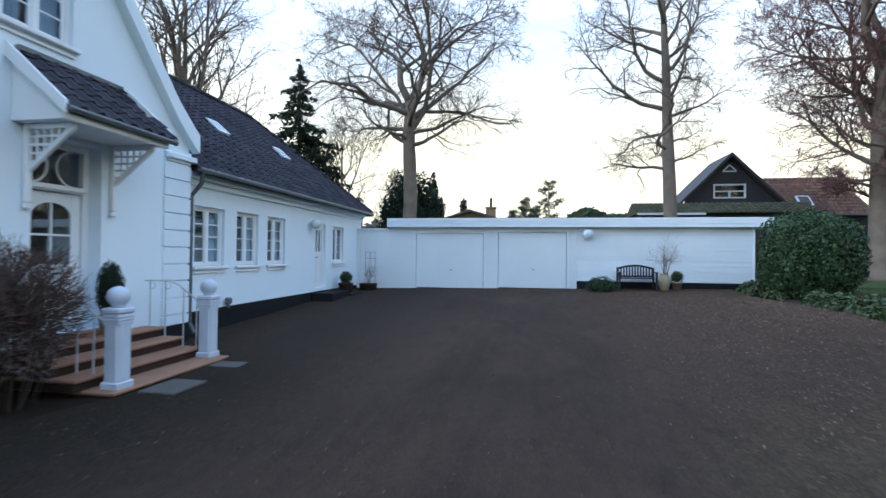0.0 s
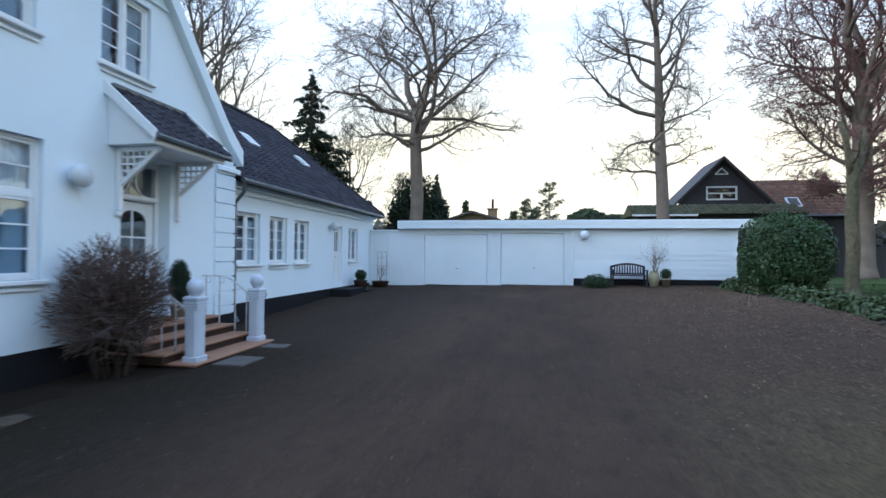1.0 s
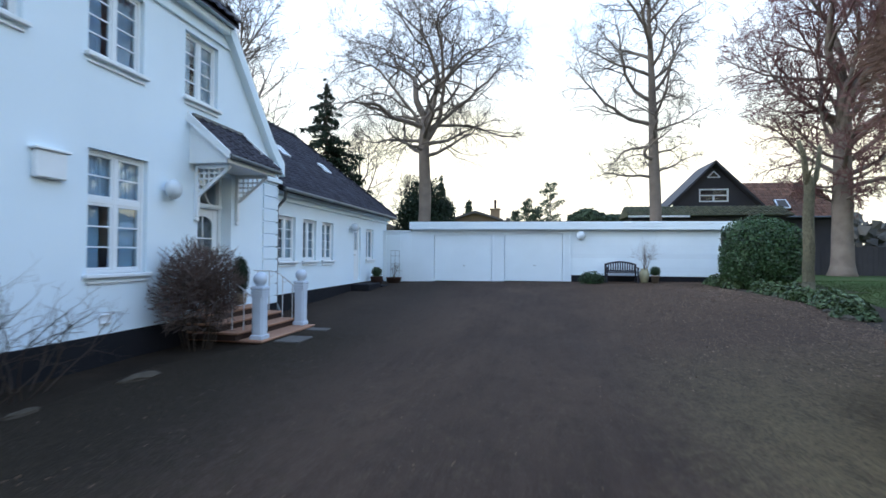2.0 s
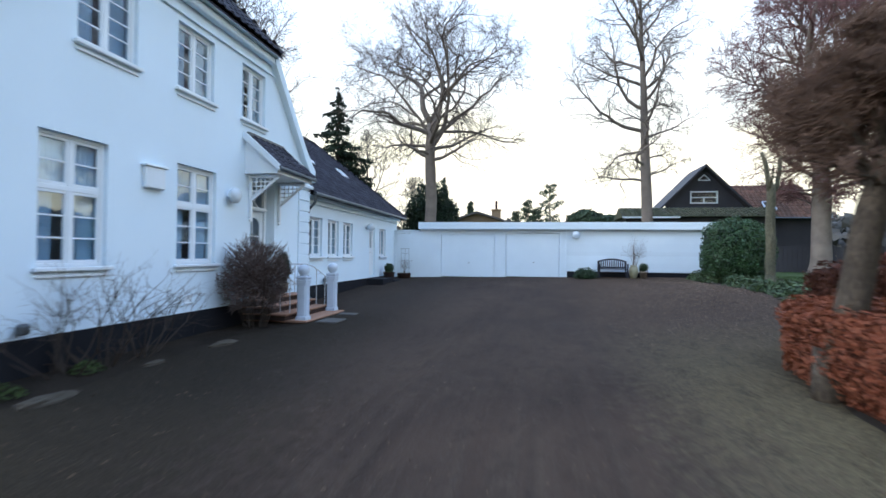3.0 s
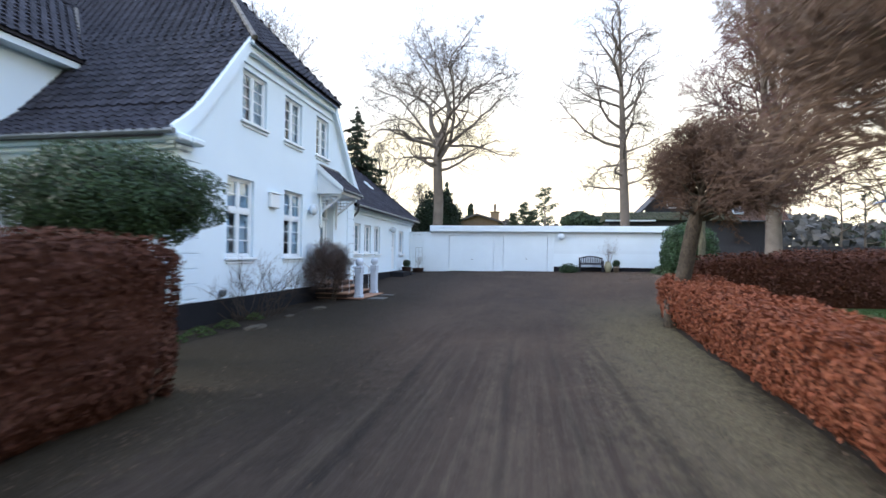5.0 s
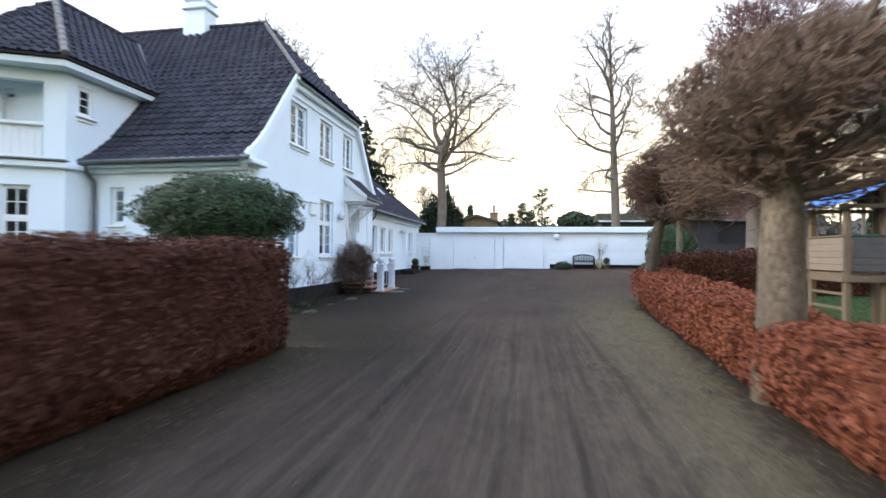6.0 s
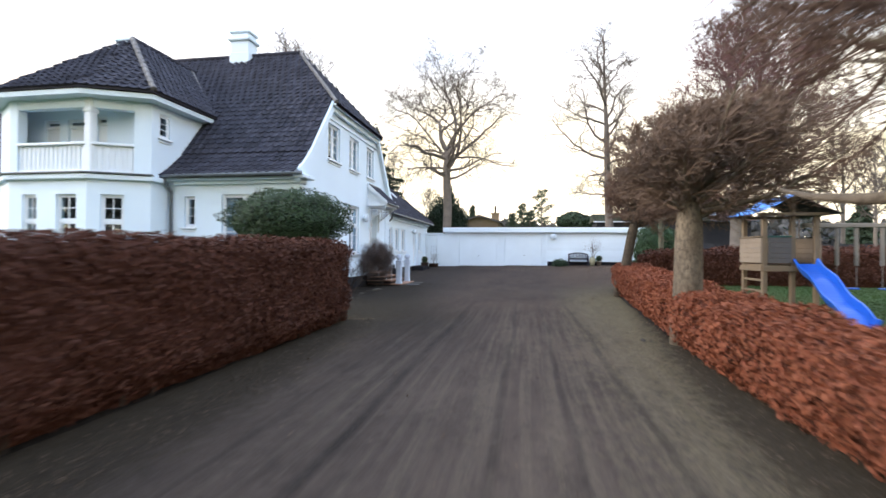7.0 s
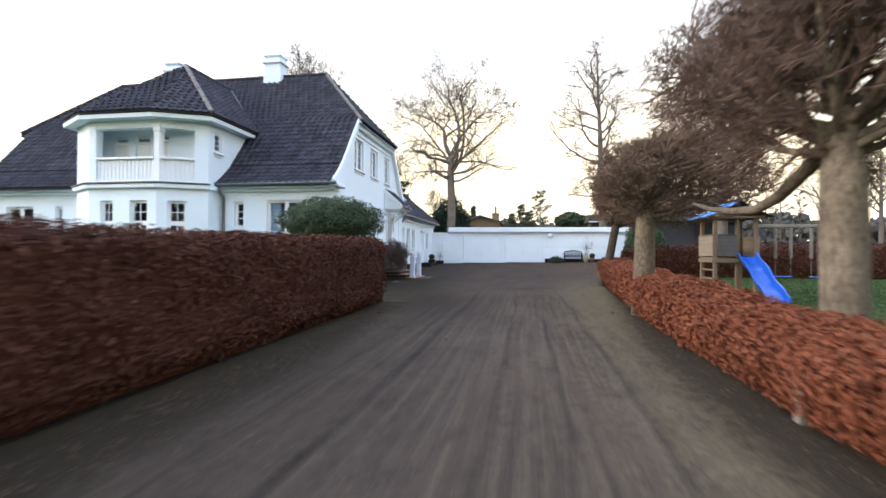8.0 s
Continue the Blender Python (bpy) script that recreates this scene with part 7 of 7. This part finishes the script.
while len(pts) < 9000:
    x, y = r2.uniform(-6.4, 7.2), r2.uniform(-22, 18)
    keep = 0.12 + 0.75 * max(0, (x - 2.2 + min(0, (y - 2) * 0.12)) / 4) + 0.4 * max(0, noise.noise(Vector((x * 0.5, y * 0.35, 9))))
    edge_r = 3.0 if y < 0 else min(6.85, 3.5 + max(0, y - 1.6) * 0.72)
    if x > edge_r or (x < -3 and y < -5) or (x < -4.8 and y < 7.4) or r2.random() > keep:
        continue
    pts.append((x, y, land(x, y) + 0.024))
for sx, n in ((1, 3000), (-1, 1800)):
    for k in range(n):
        y = r2.uniform(-22, 1.5 if sx > 0 else -5)
        x = r2.uniform(2.25, 3.15) if sx > 0 else -r2.uniform(2.3, 3.1)
        pts.append((x, y, land(x, y) + 0.024))
for k in range(500):
    f = r2.random()
    x, y = -4.5 + 1.6 * f + r2.normal(0, 0.12), -5.0 - 0.1 * f + r2.normal(0, 0.10)
    pts.append((x, y, land(x, y) + 0.03))
solid("leaf_litter", leaf_cloud(pts, [(0, 0, 1)] * len(pts), 0.032, 73, jitter=0.25), LITTER, "scattered brown leaf litter on the tarmac", "leaf litter", "stuff")

pts = []
while len(pts) < 9500:
    x, y = r2.uniform(1.5, 7.1), r2.uniform(3, 18)
    edge_r = min(6.85, 3.5 + max(0, y - 1.6) * 0.72)
    if x > edge_r or r2.random() > ((x - 1.5) / 5.0) ** 1.5 * (0.35 + 1.3 * max(0, 0.4 + noise.noise(Vector((x * 0.7, y * 0.5, 4))))):
        continue
    pts.append((x, y, land(x, y) + 0.026))
solid("leaf_litter", leaf_cloud(pts, [(0, 0, 1)] * len(pts), 0.033, 74, jitter=0.3), LITTER_PALE, "bleached leaf litter gathered by the garage yard's planting bed", "leaf litter", "stuff")

# ---- beyond the garden ----
def spruce(name, x, y, height, radius, seed, mat, label, tiers=30, base=None, gap=0.0, limbs_each=9, size=0.2, fill=40):
    """A conifer: whorls of drooping limbs with hanging sprays of needles, uneven in length."""
    z = land(x, y) if base is None else base
    t = thing(name, (x, y, z), label, "tree")
    part("trunk", Shape().tube([(x, y, z - 0.1), (x, y, z + height)], [height * 0.014 + 0.05, 0.02], 7), BARK_DARK, t)
    r = random.Random(seed)
    limbs = Shape()
    pts, nors = [], []
    for k in range(tiers):
        f = (k + 0.6) / tiers
        if f < gap:
            continue
        off = r.uniform(0, 6.28)
        n = max(5, int(limbs_each * (1 - 0.4 * f)))
        for j in range(n):
            a = off + 6.283 * j / n + r.uniform(-0.3, 0.3)
            ln = (radius * (1 - f) ** 0.9 + 0.10) * r.choice((0.5, 0.65, 0.8, 0.9, 1.0, 1.1))
            zz = z + height * (0.06 + 0.93 * f) + r.uniform(-0.03, 0.03) * height
            ca, sa = math.cos(a), math.sin(a)
            sag = [0.0, -0.16 * ln, -0.27 * ln, -0.26 * ln]
            limbs.tube([(x + ln * g * ca, y + ln * g * sa, zz + s_) for g, s_ in zip((0, 0.4, 0.75, 1.0), sag)], [0.035, 0.025, 0.015, 0.005], 3)
            m = max(6, int(fill * ln / radius + 6))
            for i in range(m):
                g = 0.12 + 0.9 * r.random() ** 0.8
                side = r.gauss(0, 0.13 * ln * (1.15 - 0.8 * g) + 0.02)
                pts.append((x + ln * g * ca - side * sa, y + ln * g * sa + side * ca, zz - 0.27 * ln * min(1.0, g * 1.25) - abs(r.gauss(0, 0.05 + 0.05 * ln))))
                nors.append((0.3 * ca, 0.3 * sa, 1))
    tagged(part("limb_mass", limbs, BARK_DARK, t), kind="stuff")
    tagged(part("needle_cover", leaf_cloud(pts, nors, size, seed, aspect=0.35, jitter=0.7), mat, t), kind="stuff")


spruce("spruce_tree", -12.3, 24.6, 12.1, 4.9, 81, YEW, "dark spruce rising behind the low wing", 25, size=0.26, fill=300, limbs_each=12)
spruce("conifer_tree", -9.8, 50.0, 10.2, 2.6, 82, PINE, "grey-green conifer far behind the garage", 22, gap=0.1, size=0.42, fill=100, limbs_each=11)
leafy_bush("yew_tree", (-6.8, 28.5, 3.5), 2.2, 1.9, 3.3, 0.8, YEW, 12000, 0.22, 83, "dark columnar yew behind the garage", "tree", lump=0.3)
for i, (x, y, h, w) in enumerate(((-8.2, 62, 8.6, 2.0), (38, 46.5, 7.4, 2.8))):
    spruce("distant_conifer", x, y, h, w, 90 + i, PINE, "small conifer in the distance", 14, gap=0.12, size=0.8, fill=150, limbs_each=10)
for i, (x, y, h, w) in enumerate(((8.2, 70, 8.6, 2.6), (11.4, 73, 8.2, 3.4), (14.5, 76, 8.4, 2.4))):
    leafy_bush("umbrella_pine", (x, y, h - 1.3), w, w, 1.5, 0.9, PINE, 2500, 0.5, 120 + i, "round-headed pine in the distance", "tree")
for i, (x, y, h) in enumerate(((-17, 36, 11), (-13.2, 33, 12.0), (-9.9, 36, 8.5), (-48, 34, 15), (-36, 44, 17), (30, 36, 14), (24, 22, 9), (34, 20, 11), (40, 32, 13), (22.5, 18, 9), (27.5, 24, 12), (31.5, 27, 12), (26.5, 15, 9))):
    crown_tree("bare_tree", x, y, h * 0.3, h * 0.9, h * 0.014, (x, y, h * 0.62, h * 0.26, h * 0.42), 13, (7, 6, 3), 100 + i, "bare tree in the neighbouring gardens", angles=(0.9, 0.3), fine=0.014)



def loose_pine(name, x, y, height, radius, seed, label, limbs=22, size=0.4, low=0.3):
    """An open pine: rising limbs, each ending in a few tufts of needles."""
    z = land(x, y)
    t = thing(name, (x, y, z), label, "tree")
    r = random.Random(seed)
    part("trunk", Shape().tube([(x, y, z - 0.1), (x + 0.1, y, z + height * 0.5), (x, y, z + height)], [height * 0.016, height * 0.011, 0.03], 7), BARK, t)
    arms, pts, nors = Shape(), [], []
    for k in range(limbs):
        f = low + (1 - low) * (k + r.random()) / limbs
        a = k * 2.4 + r.uniform(-0.4, 0.4)
        ln = radius * (1.05 - 0.75 * (f - low) / (1 - low)) * r.uniform(0.6, 1.1)
        p = Vector((x, y, z + height * f))
        q = p + Vector((ln * math.cos(a), ln * math.sin(a), ln * r.uniform(0.15, 0.7)))
        arms.tube([p, p.lerp(q, 0.5) - Vector((0, 0, 0.06 * ln)), q], [0.06, 0.04, 0.015], 4)
        for g in (0.45, 0.7, 0.88, 1.0):
            c = p.lerp(q, g) + Vector((0, 0, 0.1))
            for i in range(26):
                o = Vector((r.gauss(0, 1), r.gauss(0, 1), r.gauss(0, 0.7))) * size * 0.55
                pts.append((c + o)[:])
                nors.append((0, 0, 1))
    tagged(part("limb_mass", arms, BARK, t), kind="stuff")
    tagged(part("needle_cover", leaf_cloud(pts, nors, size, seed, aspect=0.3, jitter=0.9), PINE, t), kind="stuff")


for x, y, h, w, sd_ in ((2.9, 70, 11.6, 3.2, 141), (-0.4, 68, 9.0, 1.6, 142), (0.9, 66, 7.6, 1.7, 143), (-2.2, 72, 7.8, 1.2, 144)):
    loose_pine("distant_pine", x, y, h, w, sd_, "loosely branched pine on the skyline")
for x, y, h, w, sd_ in ((24.2, 32, 6.6, 1.7, 145), (26.0, 32.3, 6.4, 1.3, 146)):
    loose_pine("thin_larch", x, y, h, w, sd_, "thin sparse conifer in the neighbouring garden", limbs=16, size=0.13)

# neighbour's house with a dark gable and red tiles
nh = thing("neighbour_house", (13.2, 36, 0.9), "black boarded house with steep gable and red tiled roof", "house")
NY = 34.4
ns = facing_south(NY)
part("wall", pierced(ns, 10.5, 16.4, 0.9, lambda u: 8.75 - abs(u - 13.2) * 1.02, [(12.22, 14.2, 6.06, 7.02)], 0.3, 0.5), BLACKBOARD, nh)
gfr = Shape()
for a in ((12.22, 12.32, 6.06, 7.02), (14.1, 14.2, 6.06, 7.02), (12.32, 14.1, 6.06, 6.16), (12.32, 14.1, 6.92, 7.02), (12.32, 14.1, 6.5, 6.58), (13.16, 13.26, 6.16, 6.5)):
    bar(gfr, ns, *a, -0.1, 0.03)
nw = part("window", gfr, PAINT, nh, "wide white window in the dark gable")
part("pane", Shape().box(12.32, 14.1, 6.16, 6.92, -0.07, -0.06, ns), GLASS, nw)
part("inner_wall", Shape().box(11.9, 14.5, 5.8, 7.3, -1.4, -1.35, ns), DIM_ROOM, nh)
tri = Shape()
for a, b in (((12.78, 7.85), (13.62, 7.85)), ((12.78, 7.85), (13.2, 8.27)), ((13.62, 7.85), (13.2, 8.27))):
    tri.tube([ns @ Vector((*a, 0.03)), ns @ Vector((*b, 0.03))], 0.05, 4)
tw_ = part("window", tri, PAINT, nh, "small triangular gable window")
part("pane", Shape().prism([(12.82, 7.88), (13.58, 7.88), (13.2, 8.24)], facing_south(NY - 0.02), 0.01), SLAB, tw_)
nr = Shape()
for sg in (-1, 1):
    a, b = 13.2, 13.2 + sg * 3.5
    pts = [(a, NY - 0.5, 9.02), (b, NY - 0.5, 5.45), (b, NY + 3.6, 5.45), (a, NY + 3.6, 9.02)]
    nr.add(pts + [(x, y, z - 0.2) for x, y, z in pts], [(0, 1, 2, 3), (7, 6, 5, 4), (0, 4, 5, 1), (1, 5, 6, 2), (2, 6, 7, 3), (3, 7, 4, 0)])
part("roof", nr, BLACKBOARD, nh, "dark gable roof edge")
red = part("roof", Shape().add([(14.6, NY + 0.6, 5.05), (22.2, NY + 0.6, 5.05), (21.4, NY + 3.6, 7.9), (14.6, NY + 3.6, 7.9), (14.6, NY + 6.6, 5.05), (22.2, NY + 6.6, 5.05)], [(0, 1, 2, 3), (3, 2, 5, 4), (1, 5, 2), (0, 3, 4), (0, 4, 5, 1)]), REDTILE, nh, "red tiled roof")
rup = Vector((0, 3.0, 2.85)).normalized()
rest = Shape()
for i in range(12):
    f = i / 12
    p = Vector((14.6, NY + 0.6, 5.05)).lerp(Vector((14.6, NY + 3.6, 7.9)), f)
    w_ = 7.6 - 0.8 * f
    for j in range(int(w_ / 0.3)):
        m = Matrix.Translation(p + Vector((0.3 * j, 0, 0)) + Vector((1, 0, 0)).cross(rup) * 0.02) @ Matrix((Vector((1, 0, 0)), rup, Vector((1, 0, 0)).cross(rup))).transposed().to_4x4()
        rest.add([m @ Vector(q) for q in one_tile.v], one_tile.f)
tagged(part("tile_field", rest, REDTILE, red), kind="stuff")
m = Matrix.Translation(Vector((18.35, NY + 1.5, 5.95))) @ Matrix((Vector((1, 0, 0)), rup, Vector((1, 0, 0)).cross(rup))).transposed().to_4x4()
sk = part("roof_light", Shape().box(-0.4, 0.4, -0.5, 0.5, 0.03, 0.14, m), PAINT, nh, "small roof light in the red tiles")
part("pane", Shape().box(-0.32, 0.32, -0.42, 0.42, 0.141, 0.15, m), SLAB, sk)
part("lower_wall", Shape().box(14.7, 21.8, NY + 1.0, NY + 6.3, 0.9, 5.04), BLACKBOARD, nh)
part("gutter", Shape().tube([(16.5, NY + 0.5, 5.0), (22.3, NY + 0.5, 5.0)], 0.07, 6), ZINC, nh)
ms = thing("outbuilding", (11.5, 31.5, 0.9), "low outbuilding with mossy tiled roof behind the garage", "shed")
part("wall", Shape().box(6.8, 16.0, 30.2, 33.4, 0.9, 4.75), BLACKBOARD, ms)
mr = part("roof", Shape().add([(6.5, 29.7, 4.70), (16.3, 29.7, 4.70), (16.3, 31.5, 5.45), (6.5, 31.5, 5.45), (6.5, 33.6, 4.70), (16.3, 33.6, 4.70)], [(0, 1, 2, 3), (3, 2, 5, 4), (1, 5, 2), (0, 3, 4), (0, 4, 5, 1)]), MOSS, ms, "mossy tiled roof")
rest = Shape()
rup = Vector((0, 1.8, 0.75)).normalized()
for i in range(6):
    p = Vector((6.5, 29.7, 4.70)).lerp(Vector((6.5, 31.5, 5.45)), i / 6)
    for j in range(33):
        m = Matrix.Translation(p + Vector((0.295 * j, 0, 0.02))) @ Matrix((Vector((1, 0, 0)), rup, Vector((1, 0, 0)).cross(rup))).transposed().to_4x4()
        rest.add([m @ Vector(q) for q in one_tile.v], one_tile.f)
tagged(part("tile_field", rest, MOSS, mr), kind="stuff")
part("fascia", Shape().box(6.45, 10.2, 29.64, 29.69, 4.6, 4.72), PAINT, ms)

bg = thing("bungalow", (-5.5, 52, 0.9), "distant bungalow with low gable roof", "house")
part("wall", Shape().prism([(-8.3, 0.9), (-3.2, 0.9), (-3.2, 5.9), (-5.9, 6.75), (-8.3, 5.9)], facing_south(50), 8), TIMBER, bg)
bgr = Shape()
for sg, b in ((-1, -8.8), (1, -2.8)):
    pts = [(-5.9, 49.6, 6.95), (b, 49.6, 6.0), (b, 58.2, 6.0), (-5.9, 58.2, 6.95)]
    bgr.add(pts + [(x, y, z - 0.22) for x, y, z in pts], [(0, 1, 2, 3), (7, 6, 5, 4), (0, 4, 5, 1), (1, 5, 6, 2), (2, 6, 7, 3), (3, 7, 4, 0)])
part("roof", bgr, SLAB, bg)
part("chimney", Shape().soft_box(-4.3, -3.3, 51, 51.8, 5.5, 7.15, 0.03).soft_box(-4.4, -3.2, 50.9, 51.9, 7.151, 7.3, 0.03), BRICK, bg, "yellow brick chimney")
part("flue", Shape().tube([(-3.8, 51.4, 7.3), (-3.8, 51.4, 8.3)], 0.13, 10), RISER, bg)

fn = thing("garden_fence", (20, 28.5, 0.9), "dark stained board fence at the end of the garden", "fence")
for i in range(110):
    x = 9.2 + 0.27 * i
    part("board", Shape().box(x, x + 0.25, 28.5, 28.53, 0.6, 2.75 + 0.03 * math.sin(i * 1.7)), BLACKBOARD, fn)
r = random.Random(5)
wpts, wnor = [], []
for i in range(30000):
    a = r.uniform(-math.pi, math.pi)
    dist = r.uniform(110, 150)
    # beyond 0.95 rad the belt is unseen, added taller to darken window reflections
    h = 9.5 + 8.0 * min(1.0, max(0.0, (abs(a) - 0.95) / 0.4)) + 3.0 * noise.noise(Vector((a * 9, 2, 0))) + 1.5 * noise.noise(Vector((a * 31, 5, 0)))
    wpts.append((dist * math.sin(a), dist * math.cos(a), max(0.5, h * r.random() ** 0.5)))
    wnor.append((0, -1, 0.3))
solid("far_woods", leaf_cloud(wpts, wnor, 2.2, 5, aspect=0.8), FAR_TREE, "belt of distant trees on the horizon", "woods", "stuff")
